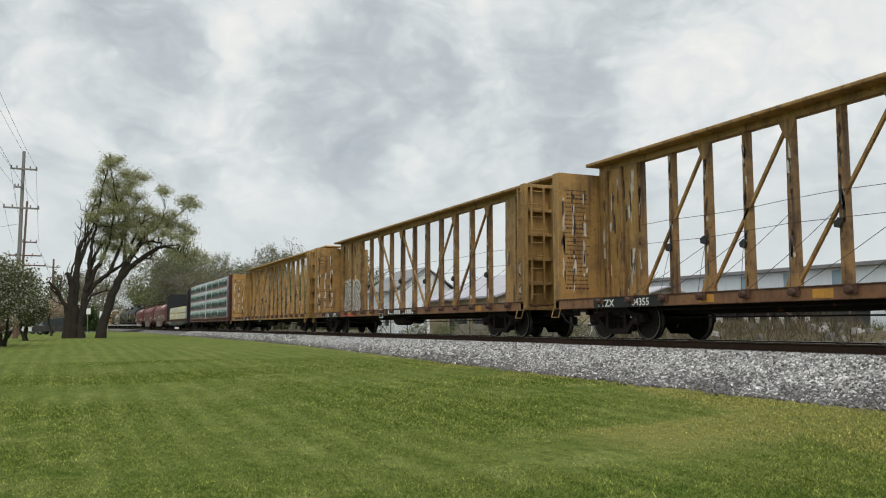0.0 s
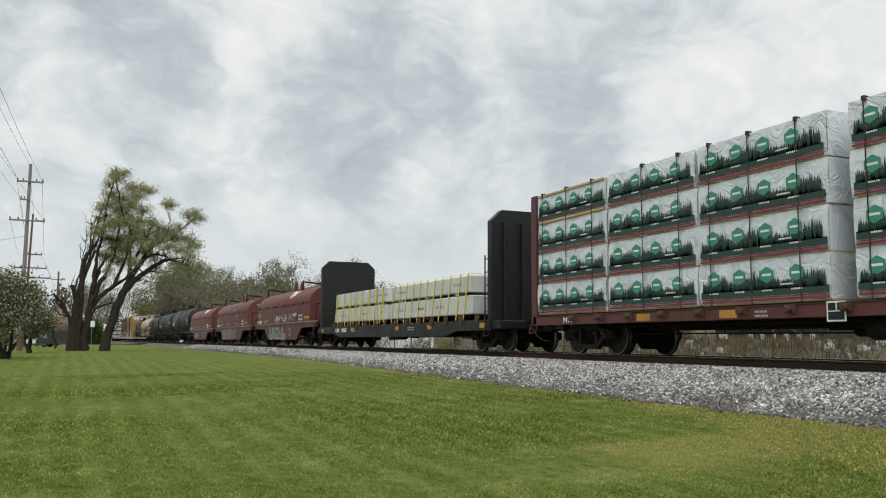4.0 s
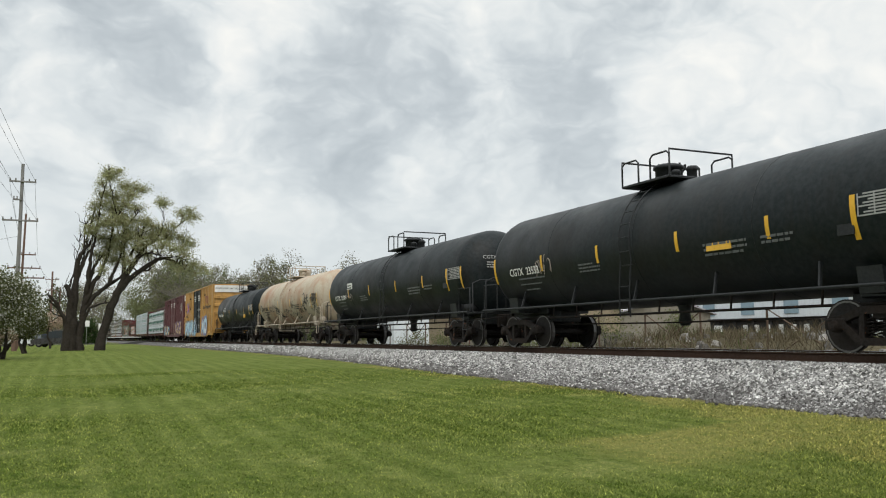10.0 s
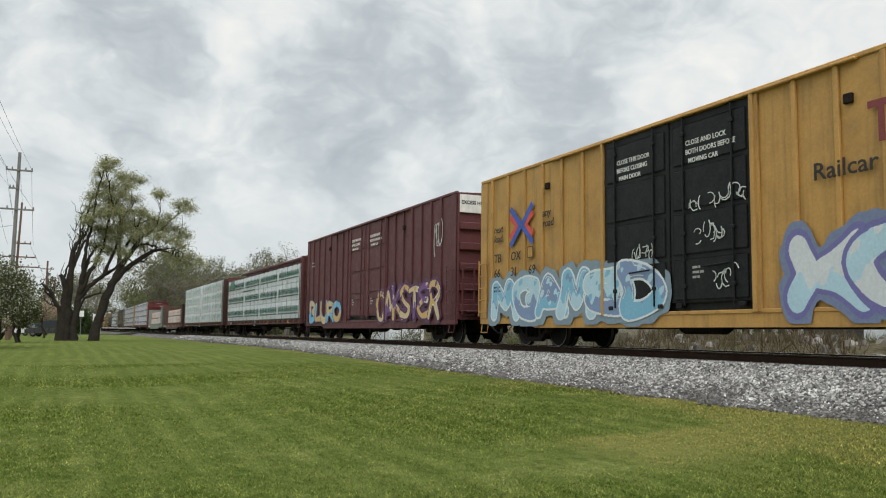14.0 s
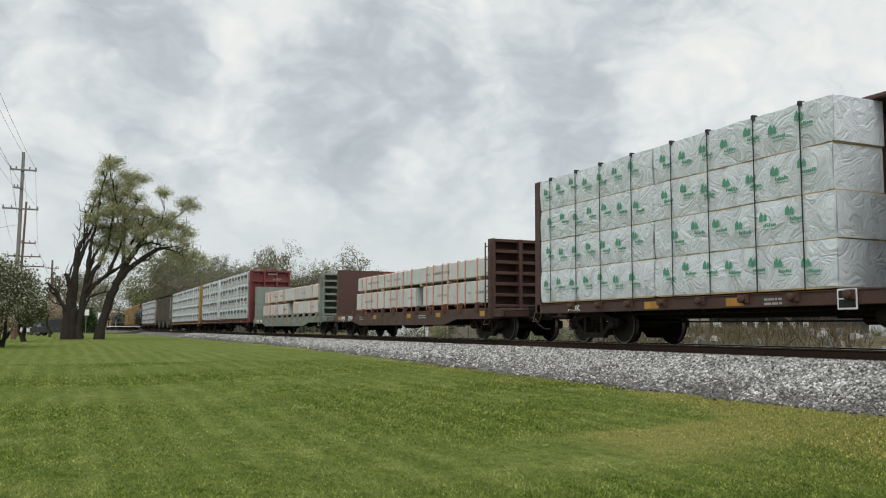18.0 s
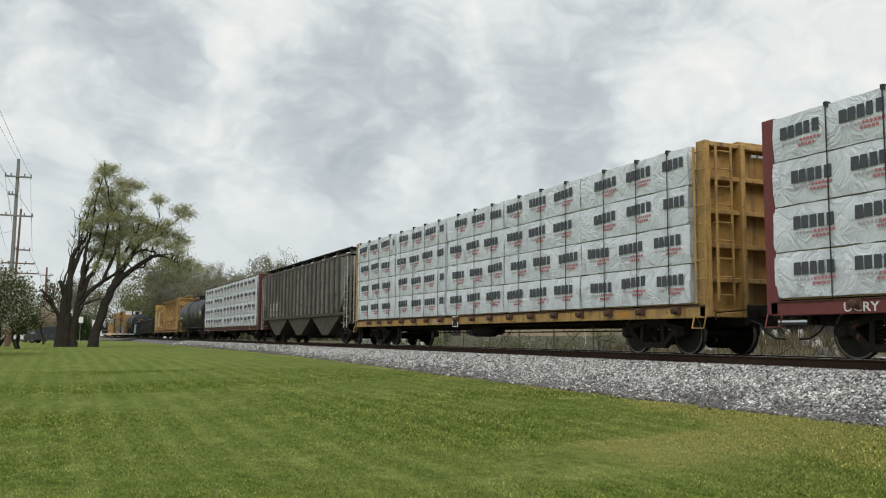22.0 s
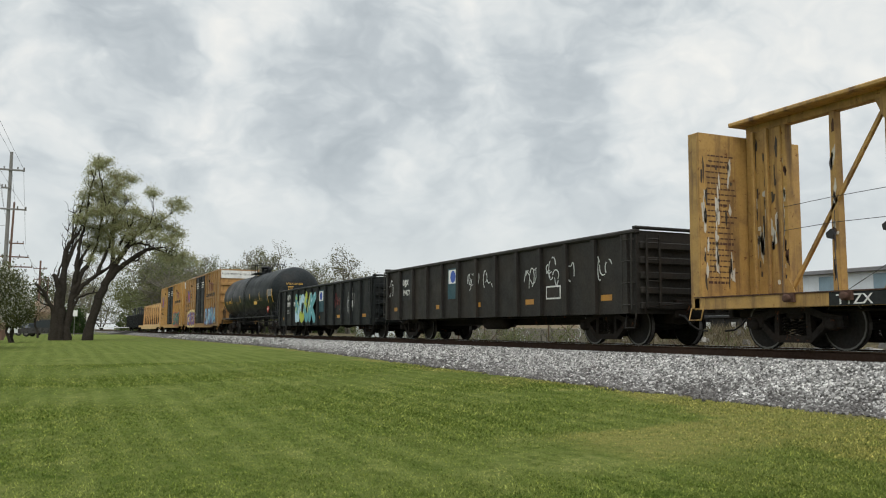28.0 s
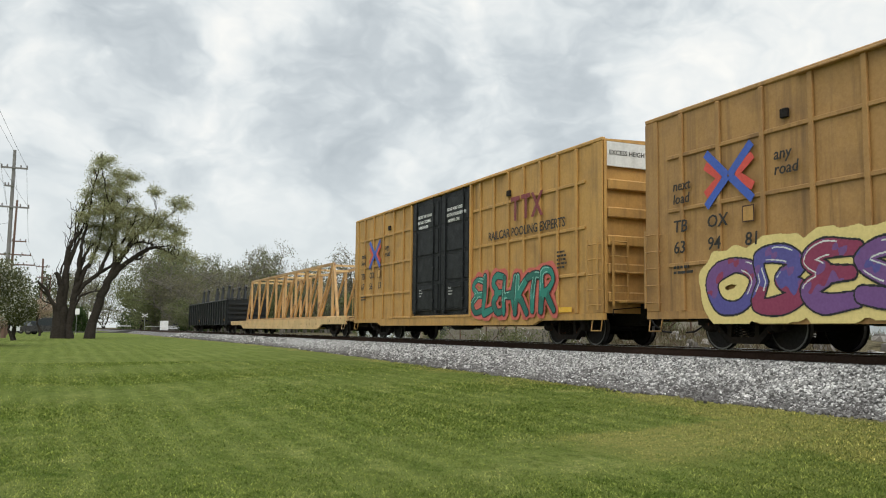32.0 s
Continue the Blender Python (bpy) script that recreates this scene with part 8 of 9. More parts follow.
LEAF_CRAB = leaf_mat("crab_apple_leaves", (0.05, 0.062, 0.025), (0.15, 0.155, 0.07))
LEAF_SPRING = leaf_mat("spring_leaves", (0.075, 0.092, 0.038), (0.20, 0.215, 0.10))
LEAF_OLIVE = leaf_mat("olive_buds", (0.11, 0.105, 0.06), (0.22, 0.21, 0.12))
LEAF_OLIVE_DARK = leaf_mat("olive_undergrowth", (0.050, 0.058, 0.030), (0.12, 0.13, 0.065))
LEAF_DARK = leaf_mat("dark_leaves", (0.022, 0.045, 0.014), (0.07, 0.10, 0.035))
BLOSSOM = leaf_mat("white_blossom", (0.40, 0.40, 0.35), (0.75, 0.74, 0.68))
BLOSSOM_TAN = leaf_mat("faded_blossom", (0.28, 0.20, 0.14), (0.45, 0.36, 0.28))


class Leaves:
    """Many small leaf blades in one mesh."""

    def __init__(self, seed):
        self.v, self.f, self.rng = [], [], random.Random(seed)

    def blade(self, p, size, hang=0.0):
        g = self.rng.gauss
        d = Vector((g(0, 1), g(0, 1), g(0, 1) - hang)).normalized()
        s = d.cross(Vector((g(0, 1), g(0, 1), g(0, 1)))).normalized() * size * 0.42
        d = d * size
        p = Vector(p)
        k = len(self.v)
        self.v += [tuple(p), tuple(p + d * .5 + s), tuple(p + d), tuple(p + d * .5 - s)]
        self.f.append((k, k + 1, k + 2, k + 3))

    def chip(self, p, size):
        """A far leaf: one small triangle."""
        g = self.rng.gauss
        d = Vector((g(0, 1), g(0, 1), g(0, 1))).normalized() * size
        s = d.cross(Vector((g(0, 1), g(0, 1), g(0, 1)))).normalized() * size * .6
        k = len(self.v)
        p = Vector(p)
        self.v += [tuple(p - s), tuple(p + s), tuple(p + d)]
        self.f.append((k, k + 1, k + 2))

    def sliver(self, p, along, size):
        """A narrow leaf that follows its twig."""
        g = self.rng.gauss
        d = (along.normalized() + Vector((g(0, .5), g(0, .5), g(0, .5)))).normalized()
        s = d.cross(Vector((g(0, 1), g(0, 1), g(0, 1)))).normalized() * size * 0.28
        k = len(self.v)
        self.v += [tuple(p - s), tuple(p + s), tuple(p + d * size)]
        self.f.append((k, k + 1, k + 2))

    def mesh(self, name):
        me = bpy.data.meshes.new(name)
        me.from_pydata(self.v, [], self.f)
        me.update()
        return me


def bent(rng, p, q, n, sway):
    """Points from p to q with a natural waver."""
    p, q = Vector(p), Vector(q)
    d = (q - p).length
    out = []
    for i in range(n + 1):
        t = i / n
        o = Vector((rng.gauss(0, 1), rng.gauss(0, 1), rng.gauss(0, .6))) * sway * d * math.sin(math.pi * t)
        out.append(p + (q - p) * t + o)
    return out


RIGHT0 = Vector((math.cos(radians(4)), -math.sin(radians(4)), 0))


def willow(name, base, limbs, clumps, seed, label, leaf, twigs, size):
    """limbs: polylines in (metres to the side, metres up), thick at the foot, thin at the tip; clumps: (side, up, radius) of the crown."""
    rng = random.Random(seed)
    t = thing(name, label, "tree", at=Matrix.Translation(base))

    def place(a, h, depth=0.0):
        return RIGHT0 * a + Vector((0, 0, h)) + Vector((0.07, 1, 0)) * depth

    wood, joints = Shape(), []
    for pts, r0, r1, deep in limbs:
        n = len(pts)
        fine = []
        for i in range(n - 1):
            a = place(pts[i][0], pts[i][1], deep * i / n)
            b = place(pts[i + 1][0], pts[i + 1][1], deep * (i + 1) / n)
            seg = bent(rng, a, b, 4, .035)
            fine += seg if i == 0 else seg[1:]
        m = len(fine)
        wood.tube(fine, [(r0 + (r1 - r0) * (i / (m - 1)) ** .7) * rng.uniform(.9, 1.12) for i in range(m)], 9)
        joints += [(q, r0 + (r1 - r0) * (i / (m - 1)) ** .7) for i, q in enumerate(fine) if i > m // 3]
        # bare shoots along the limb
        for _ in range(int(m * .5)):
            i = rng.randrange(m // 3, m)
            e = fine[i] + Vector((rng.gauss(0, .35), rng.gauss(0, .35), rng.uniform(.3, 1.3)))
            wood.tube(bent(rng, fine[i], e, 3, .08), [.035, .026, .017, .008], 4, False)
    lv = Leaves(seed)
    tw = Shape()
    for a, h, r in clumps:
        c = place(a, h, rng.uniform(-1.5, 1.5))
        near, thick = min(joints, key=lambda q: (q[0] - c).length + .5 * max(0, q[0].z - c.z + .3))
        k = min(.075, thick * .8)
        wood.tube(bent(rng, near, c, 4, .07), [k, k * .75, k * .55, k * .4, .012], 5)
        low = near + (c - near) * .3
        # sprays fan out from the limb and arch over at their tips
        for _ in range(int(twigs * (r / .6) ** 1.6)):
            u = Vector((rng.gauss(0, 1), rng.gauss(0, 1), rng.gauss(.3, .8))).normalized()
            e = c + Vector((u.x, u.y, u.z * .9)) * r * (.25 + (.95 if rng.random() < .6 else 1.6) * rng.random() ** .7)
            k0 = low + (c - low) * rng.uniform(.3, 1.0)
            mid = k0 + (e - k0) * .55 + Vector((0, 0, .12 * r))
            tip = e + (e - mid) * .35 - Vector((0, 0, rng.uniform(.0, .35) * r))
            tw.tube([k0, mid, e, tip], [.010, .008, .006, .003], 3, False)
            for k in range(15):
                q = rng.random() ** .75
                p = mid + (e - mid) * (q / .6) if q < .6 else e + (tip - e) * ((q - .6) / .4)
                lv.sliver(p + Vector((rng.gauss(0, .16), rng.gauss(0, .16), rng.gauss(0, .14))), tip - mid, size * rng.uniform(.6, 1.4))
    part("trunk", wood, BARK, t)
    part("branchwork", tw, TWIG, t)
    part("crown", lv.mesh("crown"), leaf, t)
    return t


# metres per unit across and up in the sketch of the two willows
ACROSS, UPWARD = 0.0381, 0.0413


def sketch(ox, *pts):
    return [((a - ox) * ACROSS, (612 - b) * UPWARD) for a, b in pts]


def clumps_of(ox, *rows):
    return [((x - ox) * ACROSS, (612 - y) * UPWARD, r * .04) for x, y, r in rows]


def build_willows():
    gz = ground_z(1.0, 68) - .12
    a = Vector((68 * math.sin(radians(.8)), 68 * math.cos(radians(.8)), gz))
    o = 149
    limbs = [(sketch(o, (141, 617), (140, 570), (142, 530), (144, 490), (146, 460), (150, 441), (158, 430), (168, 420)), .42, .07, 0),
             (sketch(o, (132, 617), (133, 580), (136, 540), (137, 515)), .40, .22, -.3),
             (sketch(o, (137, 545), (136, 520), (131, 501), (126, 494)), .25, .13, -.2),
             (sketch(o, (133, 498), (140, 475), (144, 446), (149, 408)), .08, .02, -.2),
             (sketch(o, (146, 592), (135, 568), (122, 545), (112, 526), (98, 513)), .22, .09, -.9),
             (sketch(o, (118, 538), (108, 530), (99, 521)), .09, .04, -.9),
             (sketch(o, (124, 550), (110, 546), (98, 536)), .06, .02, -.9),
             (sketch(o, (153, 617), (156, 570), (160, 530), (165, 498), (172, 470), (181, 450), (190, 440)), .33, .06, .3),
             (sketch(o, (144, 490), (151, 465), (155, 450), (156, 410), (157, 384)), .16, .03, .3),
             (sketch(o, (161, 525), (175, 492), (190, 465), (200, 440), (205, 400), (205, 360)), .22, .035, .6),
             (sketch(o, (164, 505), (166, 470), (170, 440), (176, 410), (180, 375), (185, 340), (193, 305)), .19, .025, -.5),
             (sketch(o, (150, 470), (157, 452), (165, 435), (176, 425)), .15, .05, -.4),
             (sketch(o, (158, 540), (178, 512), (203, 492), (224, 478), (242, 464)), .22, .06, .8),
             (sketch(o, (157, 560), (170, 535), (190, 527), (212, 523)), .12, .04, -.8),
             (sketch(o, (203, 492), (215, 460), (225, 425), (228, 390), (222, 362), (210, 345)), .15, .025, .7),
             (sketch(o, (205, 400), (214, 370), (205, 340), (199, 312), (196, 288)), .08, .018, -.3),
             (sketch(o, (214, 370), (226, 346), (240, 330)), .06, .018, .3),
             (sketch(o, (158, 430), (164, 398), (171, 365), (178, 338)), .07, .018, .2),
             (sketch(o, (228, 390), (243, 372), (255, 358)), .06, .018, .2)]
    crown = clumps_of(o, (193, 288, 10), (214, 293, 8), (198, 303, 13), (184, 310, 8), (226, 312, 13), (246, 311, 11), (262, 315, 8), (190, 328, 13), (210, 333, 14),
                      (235, 330, 13), (184, 350, 13), (205, 355, 15), (229, 352, 14), (250, 350, 11), (171, 357, 7), (178, 374, 12), (195, 385, 16))
    crown += clumps_of(o, (220, 383, 17), (244, 376, 15), (264, 380, 11), (160, 385, 6), (165, 401, 9), (185, 408, 15), (210, 412, 16), (235, 412, 16), (159, 424, 7), (176, 438, 9),
                       (195, 440, 13), (216, 447, 14), (190, 468, 8), (240, 395, 14), (215, 365, 14), (200, 425, 13), (222, 430, 13), (175, 395, 10))
    willow("willow_tree", a, limbs, crown, 21, "big old willow with a split broken trunk and thin spring leaves", LEAF_WILLOW, 96, .095)
    b = Vector((68 * math.sin(radians(2.12)), 68 * math.cos(radians(2.12)), gz))
    o = 190
    limbs = [(sketch(o, (188, 617), (197, 572), (207, 532), (222, 502), (240, 481), (262, 465), (280, 452), (292, 445), (306, 442), (321, 447), (336, 455), (352, 466)), .40, .025, 0),
             (sketch(o, (214, 512), (228, 486), (245, 456), (258, 436), (268, 420), (285, 410), (305, 405), (325, 402), (346, 412)), .28, .025, .8),
             (sketch(o, (226, 495), (230, 460), (228, 430), (232, 400), (226, 368)), .22, .03, .5),
             (sketch(o, (245, 456), (262, 437), (280, 434), (300, 440)), .14, .04, -.6),
             (sketch(o, (285, 410), (296, 396), (302, 372), (300, 346)), .06, .015, .3),
             (sketch(o, (305, 405), (320, 388), (335, 376), (350, 364)), .065, .015, -.3),
             (sketch(o, (306, 442), (328, 438), (345, 445), (376, 462)), .06, .015, .5),
             (sketch(o, (262, 465), (274, 466), (280, 461)), .09, .05, -.4),
             (sketch(o, (240, 440), (252, 418), (262, 398), (268, 378)), .10, .02, -.6)]
    crown = clumps_of(o, (293, 341, 9), (303, 345, 9), (275, 380, 12), (295, 388, 14), (315, 386, 10), (333, 362, 9), (348, 356, 10), (361, 364, 8), (345, 372, 8), (258, 402, 15), (284, 408, 14),
                      (310, 408, 13), (330, 404, 11), (348, 406, 9), (356, 416, 8), (270, 436, 12))
    crown += clumps_of(o, (300, 424, 12), (321, 428, 10), (341, 437, 10), (320, 456, 7), (345, 455, 9), (362, 454, 9), (378, 461, 8), (365, 470, 8), (390, 465, 5), (250, 428, 13), (236, 452, 12),
                       (280, 395, 12), (305, 396, 11), (338, 420, 9), (262, 420, 13), (335, 464, 7))
    willow("willow_tree", b, limbs, crown, 22, "leaning willow with a dark bare trunk and airy olive crown", LEAF_WILLOW, 86, .095)


build_willows()


def small_tree(seed, height, spread, leaf, bark, n_leaf, size, stems=1, name="tree", label="", trunk_r=.16, lift=.3):
    """A branching tree grown from a seed; leaves sit round the outer twigs."""
    rng = random.Random(seed)
    t = thing(name, label, "tree")
    wood, tips = Shape(), []

    def grow(p, d, length, r, level):
        q = p + d * length
        pts = bent(rng, p, q, 3 if level < 3 else 2, .05)
        wood.tube(pts, [r, r * .88, r * .76, r * .62][:len(pts)], 6 if level < 1 else 3, False)
        if level >= 4:
            tips.append((pts[1], pts[-1]))
            return
        kids = rng.randint(3, 4) if 0 < level < 3 else rng.randint(2, 3) if level else rng.randint(4, 6)
        for k in range(kids):
            at = rng.choice(pts[1:]) if k else pts[-1]
            side = Vector((rng.gauss(0, 1), rng.gauss(0, 1), rng.gauss(.2, .6))).normalized()
            nd = (d * (.75 if k == 0 else .45) + side * spread).normalized()
            nd.z = max(nd.z, -.1)
            grow(at, nd, length * rng.uniform(.52, .74), r * .55, level + 1)

    for s in range(stems):
        d = Vector((rng.gauss(0, .12 * stems), rng.gauss(0, .12 * stems), 1)).normalized()
        grow(Vector((rng.gauss(0, .2) * (stems > 1), rng.gauss(0, .2) * (stems > 1), -.1)), d, height * lift, trunk_r, 0)
    part("trunk", wood, bark, t)
    lv = Leaves(seed)
    for i in range(n_leaf):
        a, b = rng.choice(tips)
        p = a + (b - a) * rng.uniform(.1, 1.15) + Vector((rng.gauss(0, 1), rng.gauss(0, 1), rng.gauss(0, 1))) * size * 2.2
        lv.chip(p, size * rng.uniform(.6, 1.3))
    part("crown", lv.mesh("crown"), leaf, t)
    return t


def polar(az, r, dz=0.0):
    x, y = r * math.sin(radians(az)), r * math.cos(radians(az))
    return Matrix.Translation((x, y, ground_z(x, y) + dz))


def build_woods():
    rng = random.Random(77)
    kinds = [small_tree(301, 11, .75, LEAF_OLIVE, BARK_GREY, 2600, .10, name="bare_tree", label="tall bare spring tree with olive buds"),
             small_tree(302, 12, .7, LEAF_SPRING, BARK_GREY, 3000, .10, name="tree", label="tree in fresh green spring leaf"),
             small_tree(303, 10, .85, LEAF_OLIVE, BARK_GREY, 1500, .09, name="bare_tree", label="nearly bare grey tree with few buds"),
             small_tree(304, 9, .8, LEAF_SPRING, BARK_GREY, 3600, .12, name="tree", label="bushy green tree at the wood's edge", lift=.2),
             small_tree(305, 7, .9, LEAF_DARK, BARK_GREY, 3600, .14, name="tree", label="dark green leafy tree at the wood's edge", lift=.16)]
    spots = []
    # the wood beyond the crossing, behind the train
    for i in range(50):
        az = 3.2 + 17.2 * (i / 49) + rng.uniform(-.25, .25)
        r = rng.uniform(165, 250)
        spots.append((az, r, rng.choice((0, 0, 1, 2, 2, 3) if az > 7 else (0, 0, 2, 2, 1, 3)), rng.uniform(2.0, 2.8)))
    for i in range(15):
        az = 4.5 + 10 * (i / 14) + rng.uniform(-.25, .25)
        spots.append((az, rng.uniform(175, 215), rng.choice((0, 0, 2, 1, 3)), rng.uniform(1.9, 2.3)))
    for i in range(20):
        az = 1.5 + 9 * (i / 19) + rng.uniform(-.3, .3)
        spots.append((az, rng.uniform(150, 185), rng.choice((3, 0, 2, 4)), rng.uniform(.9, 1.6)))
    for i in range(14):
        az = -4.2 + 8.0 * (i / 13) + rng.uniform(-.3, .3)
        spots.append((az, rng.uniform(150, 210), rng.choice((0, 2, 3, 4)), rng.uniform(.7, 1.1)))
    # low far hedge of trees beyond the sheds
    for i in range(20):
        az = 21 + 36 * (i / 19) + rng.uniform(-.4, .4)
        spots.append((az, rng.uniform(150, 210), rng.choice((0, 2, 2, 1, 4)), rng.uniform(1.2, 1.8)))
    used = set()
    for az, r, k, s in spots:
        # the track's corridor stays clear
        x = r * math.sin(radians(az))
        if abs(x - TRACK_X) < 7.5:
            az = math.degrees(math.asin((TRACK_X + (8.5 if x > TRACK_X - 2 else -9.0)) / r))
        m = polar(az, r) @ pose(0, 0, 0, 0, 0, rng.uniform(0, 360))
        if k not in used:
            used.add(k)
            ob = kinds[k]
            ob.matrix_basis = m
        else:
            ob = copy_thing(kinds[k], m)
        ob.scale = (s, s, s * rng.uniform(.9, 1.1))
        tagged(ob, group="trees of the far wood")


build_woods()


def build_undergrowth():
    """The dense low growth of the far wood: leaves and bare rods, too far to tell apart."""
    rng = random.Random(78)
    far = thing("far_wood", "dense olive and green undergrowth of a far wood", "wood", kind="stuff")
    for mat, count, top, name in ((LEAF_OLIVE_DARK, 42000, 19.0, "olive_growth"), (LEAF_SPRING, 12000, 8.0, "green_growth"), (LEAF_DARK, 16000, 6.0, "dark_growth")):
        lv = Leaves(count)
        while len(lv.f) < count:
            az, r = rng.uniform(-7, 24), rng.uniform(255, 330)
            x, y = r * math.sin(radians(az)), r * math.cos(radians(az))
            if abs(x - TRACK_X) < 7:
                continue
            hill = top * (.75 + .45 * noise.noise((az * .9, 3.0, top)) + .25 * noise.noise((az * 3.1, 7.0, top)))
            lv.chip((x, y, ground_z(x, y) + hill * rng.random() ** 1.25), rng.uniform(.3, .8))
        tagged(part(name, lv.mesh(name), mat, far), kind="stuff")


build_undergrowth()


def round_tree(seed, stems, h, rx, rz, leaf, n, size, label, blossom=None, share=.35, name="flowering_tree"):
    """A small garden tree: several thin stems under one round, uneven crown of leaves."""
    rng = random.Random(seed)
    t = thing(name, label, "tree", "garden trees by the street")
    wood = Shape()
    ends = []
    for i in range(stems):
        b = Vector((rng.gauss(0, .25), rng.gauss(0, .25), -.1))
        q = Vector((rng.gauss(0, rx * .3), rng.gauss(0, rx * .3), h - rz * rng.uniform(.2, .7)))
        wood.tube(bent(rng, b, q, 4, .05), [.11, .09, .075, .06, .05], 7)
        for _ in range(7):
            u = Vector((rng.gauss(0, 1), rng.gauss(0, 1), rng.gauss(.3, .7))).normalized()
            e = Vector((0, 0, h)) + Vector((u.x * rx, u.y * rx, u.z * rz)) * rng.uniform(.5, .9)
            wood.tube(bent(rng, q, e, 3, .08), [.045, .032, .02, .01], 4, False)
            ends.append(e)
    part("trunk", wood, BARK, t)
    lv, bl = Leaves(seed), Leaves(seed + 1)
    lumps = [(Vector((rng.gauss(0, 1), rng.gauss(0, 1), rng.gauss(0, 1))).normalized(), rng.uniform(.75, 1.12)) for _ in range(26)]
    for _ in range(n):
        u, k = rng.choice(lumps)
        d = (u + Vector((rng.gauss(0, .33), rng.gauss(0, .33), rng.gauss(0, .33)))).normalized()
        q = k * (.35 + .65 * rng.random() ** .45) + rng.gauss(0, .05)
        p = Vector((d.x * rx * q, d.y * rx * q, h + d.z * rz * q))
        (bl if blossom is not None and rng.random() < share else lv).blade(p, size * rng.uniform(.6, 1.3), .2)
    part("crown", lv.mesh("crown"), leaf, t)
    if blossom is not None:
        part("blossom", bl.mesh("blossom"), blossom, t, "white spring blossom")
    return t


def build_left_trees():
    spots = ((round_tree(410, 3, 2.45, 2.0, 1.65, LEAF_CRAB, 20000, .085, "round crab-apple tree with dark leaves and white blossom", BLOSSOM, .2), -3.75, 42),
             (round_tree(411, 3, 1.9, 1.5, 1.15, LEAF_CRAB, 9000, .10, "smaller crab-apple tree with dark leaves and white blossom", BLOSSOM, .15), -2.0, 58),
             (round_tree(412, 2, 1.05, .8, .5, LEAF_CRAB, 2600, .07, "young tree with pale faded blossom", BLOSSOM_TAN, .6), -3.45, 46),
             (round_tree(413, 2, 2.6, 1.9, .95, BLOSSOM_TAN, 3000, .12, "small tree with faded pinkish blossom"), -.75, 86),
             (round_tree(414, 3, 7.2, 5.0, 4.6, LEAF_OLIVE_GREEN, 9000, .17, "broad leafy tree in olive spring green behind the willows", name="tree"), 5.0, 228),
             (round_tree(415, 3, 4.5, 4.2, 3.6, LEAF_OLIVE_GREEN, 5000, .17, "low leafy tree in olive spring green", name="tree"), 2.9, 300))
    for ob, az, r in spots:
        ob.matrix_basis = polar(az, r)
        if r > 200:
            ob.scale = (1.5, 1.5, 1.5) if r < 250 else (2.4, 2.4, 2.4)


build_left_trees()

POLE_GREY = paint("grey_pole_wood", (0.20, 0.195, 0.19), rough=0.9, amount=0.3, streak=0.8)
POLE_RED = paint("brown_pole_wood", (0.13, 0.075, 0.055), rough=0.9, amount=0.3, streak=0.8)
GLASS_GREY = paint("insulator", (0.16, 0.15, 0.14), rough=0.3, amount=0.1)
WIRE = paint("wire", (0.03, 0.03, 0.032), rough=0.6, amount=0.0)


def utility_pole(az, r, top, arms, mat, label, lean=0.0, thick=.19, red_foot=False):
    """arms: (height, left reach, right reach)."""
    m = polar(az, r)
    p = thing("utility_pole", label, "utility pole", "poles along the street", at=m)
    h = top - m.translation.z
    shaft = part("shaft", Shape().tube([(0, 0, -.1), (lean * h * .5, 0, h * .5), (lean * h, 0, h)], [thick, thick * .84, thick * .66], 12), mat, p)
    for z, a, b in arms:
        z -= m.translation.z
        x = lean * z
        arm = part("crossarm", Shape().slab(x - a, x + b, -.20, -.09, z - .06, z + .06, .01), mat, p)
        for q in (x - a + .06, x - a * .5, x + b * .5, x + b - .06):
            part("insulator", Shape().turned([(z + .06, .03), (z + .10, .06), (z + .15, .035), (z + .20, .06), (z + .25, .02)], 8, 2, (q, -.145, 0)), GLASS_GREY, arm)
    if red_foot:
        part("foot_band", Shape().turned([(-.1, thick + .03), (1.5, thick + .025)], 12, 2), POLE_RED, p, "rusty red guard round the foot")
    return p


